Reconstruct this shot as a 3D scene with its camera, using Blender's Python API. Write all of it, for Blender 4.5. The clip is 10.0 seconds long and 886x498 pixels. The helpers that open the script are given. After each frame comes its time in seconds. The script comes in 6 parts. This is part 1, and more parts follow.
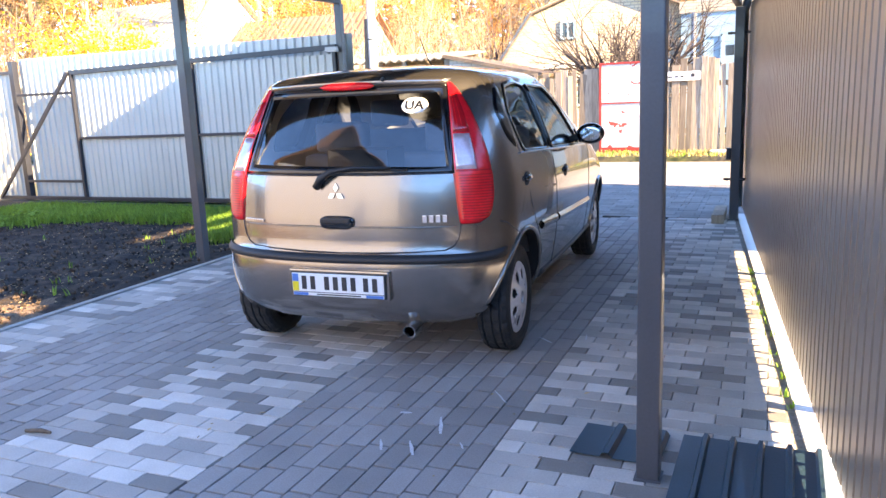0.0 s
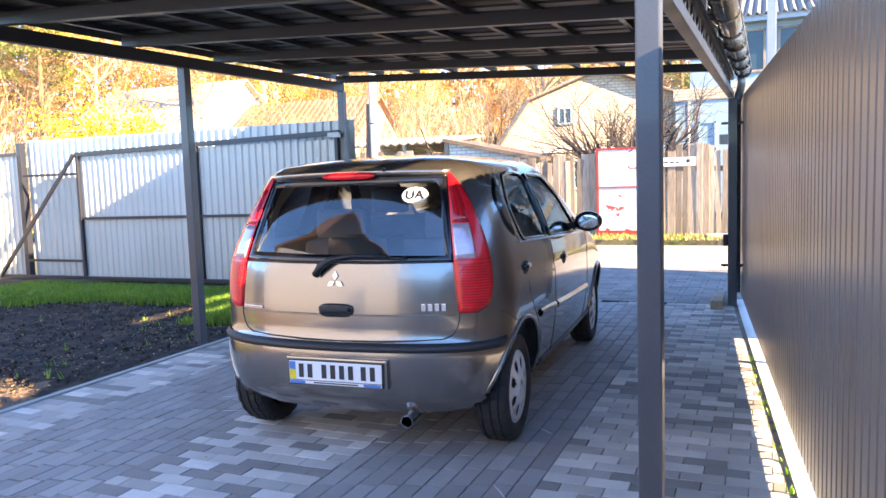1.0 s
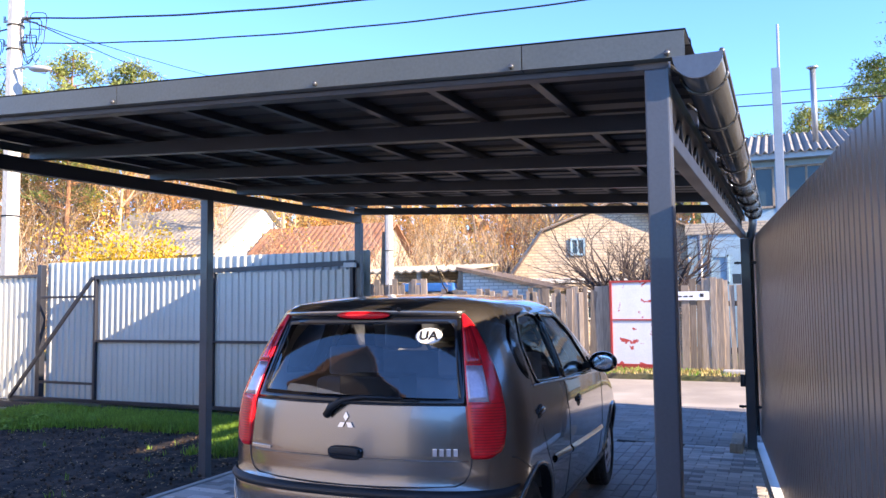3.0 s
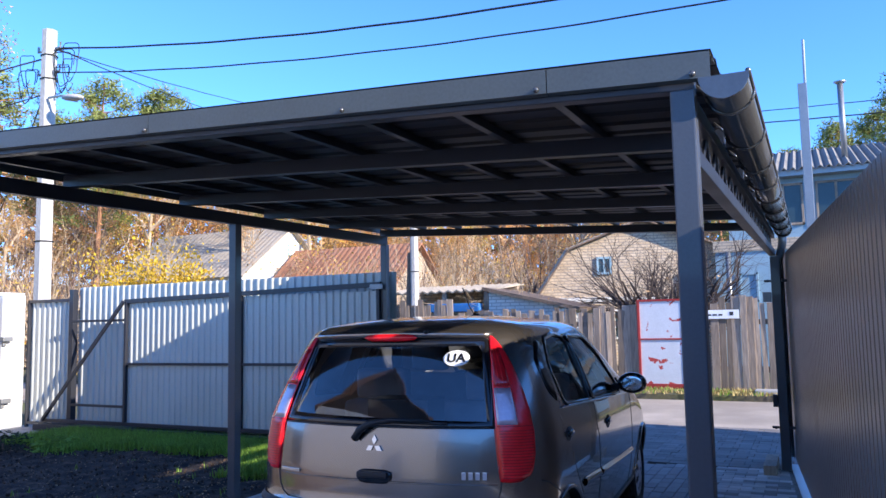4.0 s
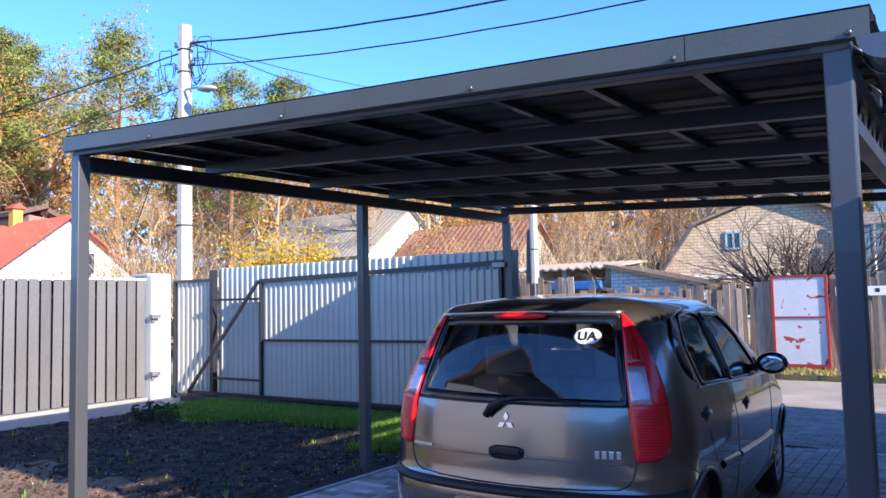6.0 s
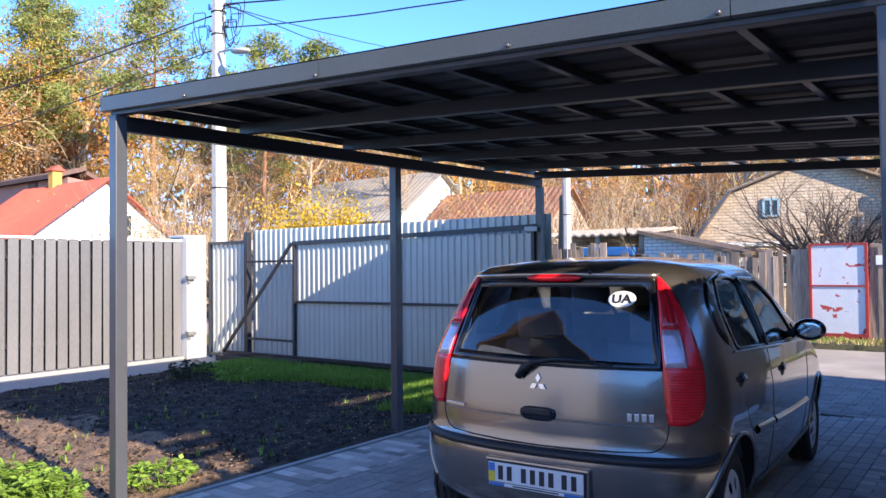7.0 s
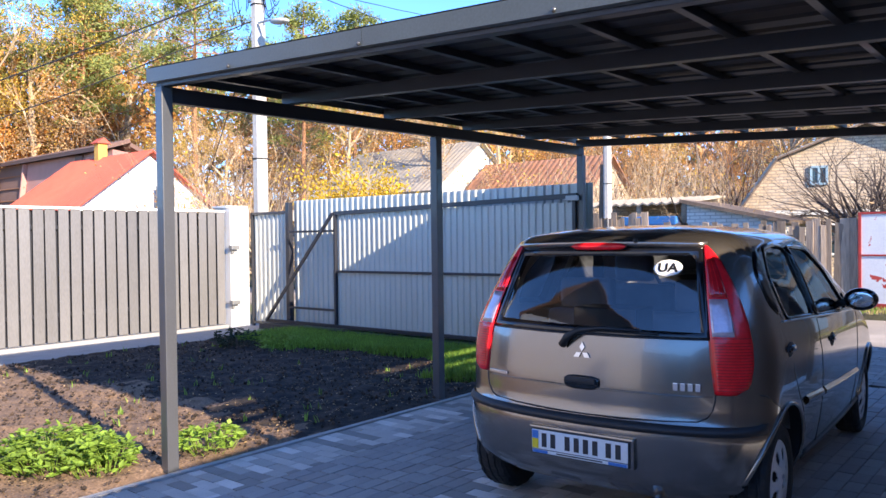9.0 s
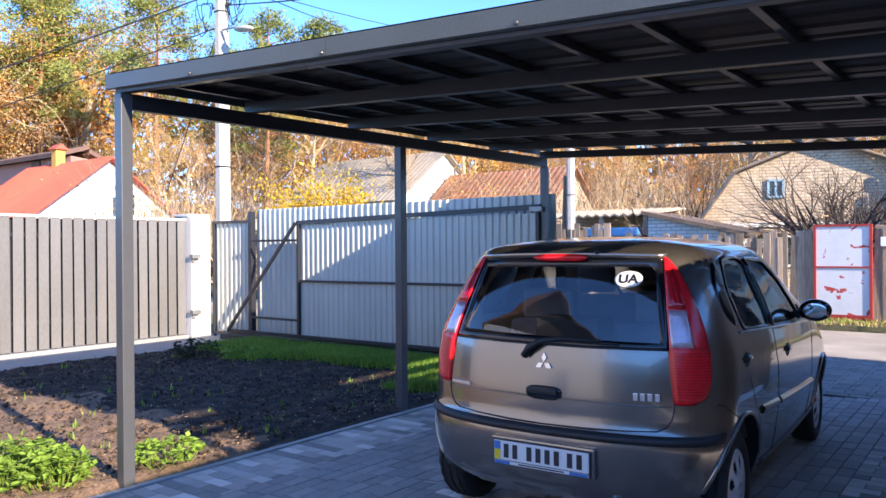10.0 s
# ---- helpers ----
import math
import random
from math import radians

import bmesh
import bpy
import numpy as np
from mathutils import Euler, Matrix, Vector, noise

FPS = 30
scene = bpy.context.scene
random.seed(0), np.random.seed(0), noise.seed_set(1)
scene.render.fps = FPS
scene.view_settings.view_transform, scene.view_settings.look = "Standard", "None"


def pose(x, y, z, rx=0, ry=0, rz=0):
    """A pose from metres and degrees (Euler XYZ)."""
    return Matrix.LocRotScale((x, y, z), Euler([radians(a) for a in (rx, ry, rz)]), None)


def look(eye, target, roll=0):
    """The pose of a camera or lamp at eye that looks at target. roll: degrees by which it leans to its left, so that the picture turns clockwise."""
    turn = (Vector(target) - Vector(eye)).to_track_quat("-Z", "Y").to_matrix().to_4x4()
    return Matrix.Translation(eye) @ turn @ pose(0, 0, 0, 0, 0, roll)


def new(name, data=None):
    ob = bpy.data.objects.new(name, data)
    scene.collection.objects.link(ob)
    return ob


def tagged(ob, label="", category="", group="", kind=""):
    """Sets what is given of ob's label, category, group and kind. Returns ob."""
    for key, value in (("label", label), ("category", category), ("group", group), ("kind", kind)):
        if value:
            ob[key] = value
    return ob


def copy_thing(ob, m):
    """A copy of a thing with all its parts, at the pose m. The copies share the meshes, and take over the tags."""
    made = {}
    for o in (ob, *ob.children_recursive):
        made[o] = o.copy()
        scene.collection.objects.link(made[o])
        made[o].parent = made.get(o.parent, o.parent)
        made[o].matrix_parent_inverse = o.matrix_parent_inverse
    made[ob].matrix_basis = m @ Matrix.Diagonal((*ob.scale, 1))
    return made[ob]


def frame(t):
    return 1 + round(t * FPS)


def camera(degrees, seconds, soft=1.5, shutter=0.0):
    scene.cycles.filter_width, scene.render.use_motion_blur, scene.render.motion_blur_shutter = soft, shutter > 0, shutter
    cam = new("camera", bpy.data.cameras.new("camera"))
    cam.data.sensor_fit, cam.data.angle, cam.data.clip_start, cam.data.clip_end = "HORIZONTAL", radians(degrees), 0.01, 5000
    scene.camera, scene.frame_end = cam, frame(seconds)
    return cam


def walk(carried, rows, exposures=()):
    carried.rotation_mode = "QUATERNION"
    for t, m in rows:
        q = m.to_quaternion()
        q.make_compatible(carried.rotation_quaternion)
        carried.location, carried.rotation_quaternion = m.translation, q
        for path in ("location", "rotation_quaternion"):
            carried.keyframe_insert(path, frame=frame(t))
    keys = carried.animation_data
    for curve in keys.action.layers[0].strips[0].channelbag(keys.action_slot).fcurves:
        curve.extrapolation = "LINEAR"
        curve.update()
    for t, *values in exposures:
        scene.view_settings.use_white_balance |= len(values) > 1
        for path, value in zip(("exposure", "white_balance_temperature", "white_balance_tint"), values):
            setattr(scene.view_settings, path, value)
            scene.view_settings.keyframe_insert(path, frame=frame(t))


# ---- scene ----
cam = camera(60.3, 10.0)
# seconds, eye, target, roll
PATH = [
    (0, (0.453, 0.219, 1.389), (-0.322, 2.02, 0.993), -2.4),
    (0.5, (0.453, 0.218, 1.415), (-0.322, 2.039, 1.124), -2.2),
    (1, (0.453, 0.22, 1.438), (-0.324, 2.054, 1.246), -1.9),
    (1.5, (0.453, 0.217, 1.463), (-0.327, 2.056, 1.357), -1.5),
    (2, (0.453, 0.211, 1.486), (-0.333, 2.05, 1.471), -1.0),
    (2.5, (0.451, 0.21, 1.509), (-0.341, 2.045, 1.582), -0.7),
    (4, (0.447, 0.197, 1.535), (-0.412, 1.993, 1.722), -1.1),
    (4.5, (0.441, 0.187, 1.538), (-0.48, 1.953, 1.726), -1.4),
    (5, (0.425, 0.179, 1.539), (-0.569, 1.905, 1.721), -1.5),
    (5.5, (0.408, 0.168, 1.539), (-0.661, 1.851, 1.705), -1.5),
    (7, (0.375, 0.175, 1.513), (-0.822, 1.777, 1.56), -0.6),
    (7.5, (0.367, 0.174, 1.503), (-0.851, 1.76, 1.504), -0.6),
    (8, (0.362, 0.165, 1.503), (-0.878, 1.735, 1.474), -0.7),
    (8.5, (0.353, 0.156, 1.506), (-0.912, 1.705, 1.471), -0.7),
    (9, (0.351, 0.16, 1.506), (-0.925, 1.7, 1.476), -0.7),
    (9.5, (0.363, 0.154, 1.51), (-0.886, 1.716, 1.487), -0.5),
    (10, (0.357, 0.166, 1.509), (-0.846, 1.763, 1.504), -0.4),
]
walk(cam, [(t, look(eye, target, roll)) for t, eye, target, roll in PATH],
     exposures=[(0, 3.47, 9200, 14), (1.0, 3.34, 8800, 14), (2.0, 3.1, 8050, 15), (2.5, 2.86, 7850, 19), (3.8, 1.74, 5950, 14), (5.5, 1.74, 6000, 14),
                (7.0, 1.92, 6450, 14), (10, 2.05, 6700, 14)])

# ---- light ----
SUN_EL, SUN_DIR = 22.0, (0.981, -0.194)
world = bpy.data.worlds.new("world")
scene.world = world
world.use_nodes = True
wn = world.node_tree.nodes
sky = wn.new("ShaderNodeTexSky")
sky.sky_type, sky.sun_disc = 'NISHITA', False
sky.sun_elevation = radians(SUN_EL)
sky.sun_rotation = math.atan2(SUN_DIR[0], SUN_DIR[1])
sky.air_density, sky.dust_density, sky.ozone_density = 0.78, 0.0, 9.0
wn["Background"].inputs[1].default_value = 0.138
world.node_tree.links.new(sky.outputs[0], wn["Background"].inputs[0])
sun = new("sun", bpy.data.lights.new("sun", 'SUN'))
sun.data.energy, sun.data.angle, sun.data.color = 3.1, radians(0.5), (1.0, 0.87, 0.68)
ce, se = math.cos(radians(SUN_EL)), math.sin(radians(SUN_EL))
sun.matrix_basis = look((SUN_DIR[0] * ce * 30, SUN_DIR[1] * ce * 30, se * 30), (0, 0, 0))


# ---- materials ----
def mat(name, base, rough=0.6, metal=0.0, var=0.12, scale=4.0, fine=60.0, bump=0.15, vary=None, spread=0.0,
        second=None, amount=0.35, coat=0.0, stretch=(1, 1, 1), rvar=0.1, steps=None, edge=0.12):
    """A surface with large stains, fine grain, relief and, where asked, a tone of its own for each piece."""
    m = bpy.data.materials.new(name)
    m.use_nodes = True
    nt = m.node_tree
    n, ln = nt.nodes, nt.links
    b = n["Principled BSDF"]
    tc = n.new("ShaderNodeTexCoord")
    mp = n.new("ShaderNodeMapping")
    mp.inputs["Scale"].default_value = stretch
    geo = n.new("ShaderNodeNewGeometry")
    ln.new(geo.outputs["Position"], mp.inputs["Vector"])
    big, small = n.new("ShaderNodeTexNoise"), n.new("ShaderNodeTexNoise")
    for t, sc, d in ((big, scale, 5), (small, fine, 3)):
        t.inputs["Scale"].default_value = sc
        t.inputs["Detail"].default_value = d
        ln.new(mp.outputs[0], t.inputs["Vector"])
    col = n.new("ShaderNodeRGB")
    col.outputs[0].default_value = (*base, 1)
    last = col.outputs[0]
    if second:
        ramp = n.new("ShaderNodeMapRange")
        ramp.inputs["From Min"].default_value = 1 - amount - edge
        ramp.inputs["From Max"].default_value = 1 - amount + edge
        ln.new(big.outputs["Fac"], ramp.inputs["Value"])
        mx = n.new("ShaderNodeMix")
        mx.data_type = 'RGBA'
        ln.new(ramp.outputs[0], mx.inputs["Factor"])
        ln.new(last, mx.inputs["A"])
        mx.inputs["B"].default_value = (*second, 1)
        last = mx.outputs["Result"]
    tot = n.new("ShaderNodeMath")
    tot.operation = 'ADD'
    ln.new(big.outputs["Fac"], tot.inputs[0])
    ln.new(small.outputs["Fac"], tot.inputs[1])
    mr = n.new("ShaderNodeMapRange")
    mr.inputs["From Min"].default_value, mr.inputs["From Max"].default_value = 0.6, 1.4
    mr.inputs["To Min"].default_value, mr.inputs["To Max"].default_value = 1 - var * 1.6, 1 + var * 1.6
    ln.new(tot.outputs[0], mr.inputs["Value"])
    value = mr.outputs[0]
    if vary:
        if vary == "object":
            oi = n.new("ShaderNodeObjectInfo").outputs["Random"]
        else:
            oi = geo.outputs["Random Per Island"]
        if steps:
            r2 = n.new("ShaderNodeValToRGB")
            r2.color_ramp.interpolation = 'CONSTANT'
            for k, (pos, v) in enumerate(steps):
                e = r2.color_ramp.elements[k] if k < 2 else r2.color_ramp.elements.new(pos)
                e.position, e.color = pos, (v, v, v, 1)
        else:
            r2 = n.new("ShaderNodeMapRange")
            r2.inputs["To Min"].default_value, r2.inputs["To Max"].default_value = 1 - spread, 1 + spread
        ln.new(oi, r2.inputs[0])
        mu = n.new("ShaderNodeMath")
        mu.operation = 'MULTIPLY'
        ln.new(value, mu.inputs[0])
        ln.new(r2.outputs[0], mu.inputs[1])
        value = mu.outputs[0]
    sc = n.new("ShaderNodeVectorMath")
    sc.operation = 'SCALE'
    ln.new(last, sc.inputs[0])
    ln.new(value, sc.inputs["Scale"])
    ln.new(sc.outputs[0], b.inputs["Base Color"])
    rr = n.new("ShaderNodeMapRange")
    rr.inputs["To Min"].default_value, rr.inputs["To Max"].default_value = max(0.0, rough - rvar), min(1.0, rough + rvar)
    ln.new(big.outputs["Fac"], rr.inputs["Value"])
    ln.new(rr.outputs[0], b.inputs["Roughness"])
    b.inputs["Metallic"].default_value = metal
    b.inputs["Coat Weight"].default_value = coat
    b.inputs["Coat Roughness"].default_value = 0.03
    if bump:
        bp = n.new("ShaderNodeBump")
        bp.inputs["Strength"].default_value = bump
        bp.inputs["Distance"].default_value = 0.01
        ln.new(small.outputs["Fac"], bp.inputs["Height"])
        ln.new(bp.outputs[0], b.inputs["Normal"])
    return m


def leafy(name, base, spread=0.35, through_light=0.35):
    m = mat(name, base, 0.65, var=0.15, scale=1.5, fine=30, bump=0, vary="island", spread=spread)
    nt = m.node_tree
    b = nt.nodes["Principled BSDF"]
    tr = nt.nodes.new("ShaderNodeBsdfTranslucent")
    mixer = nt.nodes.new("ShaderNodeMixShader")
    mixer.inputs[0].default_value = through_light
    nt.links.new(b.inputs["Base Color"].links[0].from_socket, tr.inputs["Color"])
    nt.links.new(b.outputs[0], mixer.inputs[1])
    nt.links.new(tr.outputs[0], mixer.inputs[2])
    nt.links.new(mixer.outputs[0], nt.nodes["Material Output"].inputs[0])
    return m


def clear(name, tint, rough=0.0, dark=0.5):
    """Thin tinted pane: part mirror, part see-through."""
    m = bpy.data.materials.new(name)
    m.use_nodes = True
    nt = m.node_tree
    n, ln = nt.nodes, nt.links
    tr, gl, mx, fr = (n.new("ShaderNodeBsdfTransparent"), n.new("ShaderNodeBsdfGlossy"), n.new("ShaderNodeMixShader"), n.new("ShaderNodeFresnel"))
    tr.inputs[0].default_value = (*tint, 1)
    gl.inputs["Roughness"].default_value = rough
    fr.inputs["IOR"].default_value = 1.0 + dark
    ln.new(fr.outputs[0], mx.inputs[0])
    ln.new(tr.outputs[0], mx.inputs[1])
    ln.new(gl.outputs[0], mx.inputs[2])
    ln.new(mx.outputs[0], n["Material Output"].inputs[0])
    return m


M = {}
TONES = [(0.0, 0.48), (0.2, 0.76), (0.42, 0.95), (0.66, 1.12), (0.86, 1.34)]
# Beam paint is darker than the posts', to deepen the shade under the roof.
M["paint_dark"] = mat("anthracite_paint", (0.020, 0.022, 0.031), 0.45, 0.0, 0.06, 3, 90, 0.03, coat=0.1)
M["post_paint"] = mat("post_paint", (0.070, 0.075, 0.088), 0.36, 0.0, 0.08, 3, 90, 0.03, coat=0.2)
# Sheet colour kept near black, with the roof's own shade put into it.
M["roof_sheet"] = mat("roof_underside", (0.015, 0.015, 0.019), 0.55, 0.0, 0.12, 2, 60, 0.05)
M["fascia"] = mat("fascia_metal", (0.085, 0.097, 0.098), 0.36, 0.0, 0.12, 2.5, 80, 0.04)
M["gutter"] = mat("gutter_metal", (0.13, 0.125, 0.122), 0.16, 0.55, 0.1, 5, 90, 0.03, coat=0.3)
M["wall_metal"] = mat("brown_grey_sheet", (0.215, 0.175, 0.146), 0.33, 0.0, 0.06, 2, 120, 0.04)
M["galv"] = mat("pale_sheet", (0.50, 0.515, 0.48), 0.42, 0.15, 0.06, 1.5, 60, 0.03)
M["paver_dark"] = mat("grey_paver", (0.315, 0.29, 0.275), 0.72, 0.0, 0.14, 2.2, 160, 0.25, vary="object", spread=0.16)
M["paver_mix"] = mat("mixed_paver", (0.535, 0.485, 0.44), 0.72, 0.0, 0.12, 5, 160, 0.25, vary="object", steps=TONES)
M["paver_mix_far"] = mat("mixed_paver_joined", (0.535, 0.485, 0.44), 0.72, 0.0, 0.12, 5, 160, 0.25, vary="island", steps=TONES)
M["paver_dark_far"] = mat("grey_paver_joined", (0.315, 0.29, 0.275), 0.72, 0.0, 0.14, 2.2, 160, 0.25, vary="island", spread=0.16)
# The grey paver again, darkened in colour for the shade on the apron.
M["paver_apron_shade"] = mat("shaded_apron_paver", (0.20, 0.183, 0.168), 0.75, 0.0, 0.2, 1.6, 160, 0.25, vary="island", spread=0.2)
M["joint"] = mat("joint_sand", (0.012, 0.011, 0.01), 0.95, 0, 0.2, 10, 200, 0.3)
M["concrete"] = mat("concrete", (0.42, 0.41, 0.39), 0.85, 0, 0.14, 3, 90, 0.3, second=(0.3, 0.29, 0.27))
M["plinth"] = mat("plinth_concrete", (0.31, 0.305, 0.295), 0.85, 0, 0.16, 3, 90, 0.3, second=(0.22, 0.215, 0.205))
M["asphalt"] = mat("road_asphalt", (0.36, 0.30, 0.235), 0.9, 0, 0.2, 0.8, 90, 0.4, second=(0.43, 0.36, 0.285), amount=0.45)
M["earth"] = mat("earth", (0.12, 0.1, 0.07), 0.95, 0, 0.25, 0.6, 20, 0.5, second=(0.1, 0.11, 0.03), amount=0.5)
M["soil"] = mat("black_soil", (0.016, 0.011, 0.009), 0.95, 0, 0.45, 7, 60, 1.0, second=(0.075, 0.05, 0.034), amount=0.40, edge=0.14)
# Paler copy of the soil, its colour carrying the sun on the near end.
M["soil_lit"] = mat("lit_soil", (0.24, 0.155, 0.10), 0.95, 0, 0.45, 9, 60, 1.0, second=(0.08, 0.05, 0.033), amount=0.42, edge=0.12)
M["white"] = mat("white_plaster", (0.8, 0.79, 0.76), 0.8, 0, 0.05, 2, 80, 0.15)
M["pillar"] = mat("pillar_plaster", (0.62, 0.61, 0.59), 0.8, 0, 0.1, 2, 80, 0.15, second=(0.52, 0.51, 0.49))
M["picket"] = mat("charcoal_board", (0.145, 0.142, 0.143), 0.65, 0, 0.12, 3, 60, 0.1, vary="object", spread=0.12, stretch=(1, 1, 0.3))
M["old_wood"] = mat("weathered_board", (0.28, 0.215, 0.16), 0.85, 0, 0.3, 4, 40, 0.5, vary="object", spread=0.42, stretch=(1, 1, 0.1))
M["pole"] = mat("pole_concrete", (0.44, 0.425, 0.40), 0.85, 0, 0.2, 3, 50, 0.4, second=(0.33, 0.32, 0.30), stretch=(1, 1, 0.25))
M["slate"] = mat("slate_roof", (0.40, 0.34, 0.26), 0.85, 0, 0.2, 1.2, 20, 0.3, second=(0.27, 0.23, 0.18))
M["slate_grey"] = mat("grey_slate_roof", (0.22, 0.21, 0.195), 0.85, 0, 0.2, 1.2, 20, 0.3, second=(0.15, 0.14, 0.125))
M["grass"] = leafy("grass_blades", (0.2, 0.34, 0.045))


# ---- helpers ----
def box(bm, x0, x1, y0, y1, z0, z1, bevel=0.0, m=None):
    r = bmesh.ops.create_cube(bm, size=1.0)
    vs = r["verts"]
    t = Matrix.Translation(((x0 + x1) / 2, (y0 + y1) / 2, (z0 + z1) / 2)) @ Matrix.Diagonal((abs(x1 - x0), abs(y1 - y0), abs(z1 - z0), 1))
    bmesh.ops.transform(bm, matrix=t, verts=vs)
    if bevel:
        es = list({e for v in vs for e in v.link_edges})
        vs = bmesh.ops.bevel(bm, geom=es, offset=bevel, segments=2, affect='EDGES', profile=0.6)["verts"]
    if m is not None:
        bmesh.ops.transform(bm, matrix=m, verts=[v for v in vs if v.is_valid])
    return vs


def beam(bm, a, b, w, h, bevel=0.004, up=(0, 0, 1)):
    """A square tube from a to b, w wide and h high."""
    a, b = Vector(a), Vector(b)
    y = (b - a).normalized()
    x = y.cross(Vector(up)).normalized()
    z = x.cross(y)
    m = Matrix((x, y, z)).transposed().to_4x4()
    m.translation = (a + b) / 2
    box(bm, -w / 2, w / 2, -(b - a).length / 2, (b - a).length / 2, -h / 2, h / 2, bevel, m)


def tube(bm, pts, radii, n=8, cap=True):
    """A round tapering tube along points."""
    pts = [Vector(p) for p in pts]
    if not isinstance(radii, (list, tuple)):
        radii = [radii] * len(pts)
    rings = []
    ref = Vector((0.31, 0.17, 0.94)).normalized()
    for i, p in enumerate(pts):
        d = (pts[min(i + 1, len(pts) - 1)] - pts[max(i - 1, 0)]).normalized()
        x = d.cross(ref if abs(d.dot(ref)) < 0.95 else Vector((1, 0, 0))).normalized()
        y = d.cross(x)
        rings.append([bm.verts.new(p + radii[i] * (math.cos(2 * math.pi * k / n) * x + math.sin(2 * math.pi * k / n) * y)) for k in range(n)])
    for r0, r1 in zip(rings, rings[1:]):
        for k in range(n):
            bm.faces.new((r0[k], r0[(k + 1) % n], r1[(k + 1) % n], r1[k]))
    if cap and n > 2:
        bm.faces.new(rings[0][::-1])
        bm.faces.new(rings[-1])


def mesh_of(name, bm, material, smooth=False):
    me = bpy.data.meshes.new(name)
    bmesh.ops.recalc_face_normals(bm, faces=bm.faces[:])
    bm.to_mesh(me)
    bm.free()
    me.materials.append(material)
    if smooth:
        me.shade_smooth()
    return me


def part(name, bm, material, parent=None, label="", smooth=False, kind=""):
    ob = new(name, mesh_of(name, bm, material, smooth))
    ob.parent = parent
    if label or kind:
        tagged(ob, label=label, kind=kind)
    return ob


def thing(name, label, category, group="", at=None, kind=""):
    ob = new(name)
    ob.empty_display_size = 0.1
    if at is not None:
        ob.matrix_basis = at
    return tagged(ob, label, category, group, kind)


def corrugated(bm, length, height, pitch=0.1, depth=0.012, flat=0.5, z0=0.0):
    """Trapezoid-ribbed sheet in the xz plane, from x = 0, with real thickness by a second skin."""
    xs, ys = [], []
    k, x = 0, 0.0
    a = pitch * flat
    s = pitch * (1 - flat) / 3
    while x < length:
        for dx, y in ((0, 0), (a, 0), (a + s, depth), (a + 2 * s, depth), ):
            if x + dx <= length:
                xs.append(x + dx)
                ys.append(y)
        x += pitch
    lo = [bm.verts.new((u, -v, z0)) for u, v in zip(xs, ys)]
    hi = [bm.verts.new((u, -v, z0 + height)) for u, v in zip(xs, ys)]
    for i in range(len(xs) - 1):
        bm.faces.new((lo[i], lo[i + 1], hi[i + 1], hi[i]))


def sheet(name, origin, direction, length, height, z0, material, parent=None, pitch=0.1, depth=0.012, label="", pan=0.5):
    bm = bmesh.new()
    corrugated(bm, length, height, pitch, depth, pan, z0)
    d = Vector(direction).normalized()
    m = Matrix(((d.x, -d.y, 0), (d.y, d.x, 0), (0, 0, 1))).to_4x4()
    m.translation = origin
    bmesh.ops.transform(bm, matrix=m, verts=bm.verts[:])
    ob = part(name, bm, material, parent, label)
    so = ob.modifiers.new("thick", 'SOLIDIFY')
    so.thickness, so.offset = 0.0015, 0
    return ob


# ---- ground ----
def ground_plane():
    bm = bmesh.new()
    xs = [-400, -60, -30, -12, -6, 0, 6, 20, 60, 400]
    ys = [-300, -40, -10, 0, 8, 14, 18, 25, 40, 60, 400]
    vs = [[bm.verts.new((x, y, -0.06)) for x in xs] for y in ys]
    for j in range(len(ys) - 1):
        for i in range(len(xs) - 1):
            bm.faces.new((vs[j][i], vs[j][i + 1], vs[j + 1][i + 1], vs[j + 1][i]))
    return tagged(part("ground", bm, M["earth"]), "earth ground with dry grass reaching the horizon", "ground", kind="structure")


ground_plane()


# ---- the setting ----
def rise(y):
    """The yard's steelwork climbs gently towards the street."""
    return 0.012 * (y - 2.8)


def rz(x, y):
    """Underside of the carport's rafters."""
    return 2.505 - 0.05 * (x + 4.2) + rise(y)


def wall_x(y):
    return 0.72 - 0.0814 * (y - 2.8)


def flat(name, quads, z, material, label, category="", thick=0.05, parent=None, kind="structure"):
    bm = bmesh.new()
    for q in quads:
        lo = [bm.verts.new((x, y, z - thick)) for x, y in q]
        hi = [bm.verts.new((x, y, z)) for x, y in q]
        bm.faces.new(hi)
        for i in range(len(q)):
            j = (i + 1) % len(q)
            bm.faces.new((lo[i], lo[j], hi[j], hi[i]))
    ob = part(name, bm, material, parent)
    return tagged(ob, label, category, kind=kind)


GATE_Y = 8.6
pavement = flat("pavement", [[(-4.08, -3.0), (1.2, -3.0), (0.62, GATE_Y), (-4.08, GATE_Y)]], -0.034, M["joint"],
                "driveway of grey concrete block paving in plain and mixed stripes", "pavement")
apron = flat("pavement_apron", [[(-5.2, GATE_Y), (2.6, GATE_Y), (3.2, 11.4), (-5.8, 11.4)]], -0.036, M["joint"],
             "block-paved apron between the gate and the road", "pavement")
flat("road", [[(-60, 11.4), (40, 11.4), (40, 15.0), (-60, 15.0)]], -0.01, M["asphalt"], "worn sunlit village road of pale asphalt", "road")
flat("verge", [[(-60, 15.0), (40, 15.0), (40, 17.2), (-60, 17.2)]], 0.09, M["earth"], "grassy verge along the plank fence", "verge", 0.2)
flat("kerb_left", [[(-4.13, -3.0), (-4.08, -3.0), (-4.08, GATE_Y), (-4.13, GATE_Y)]], 0.012, M["concrete"], "thin concrete kerb edging the driveway", "kerb", 0.1)
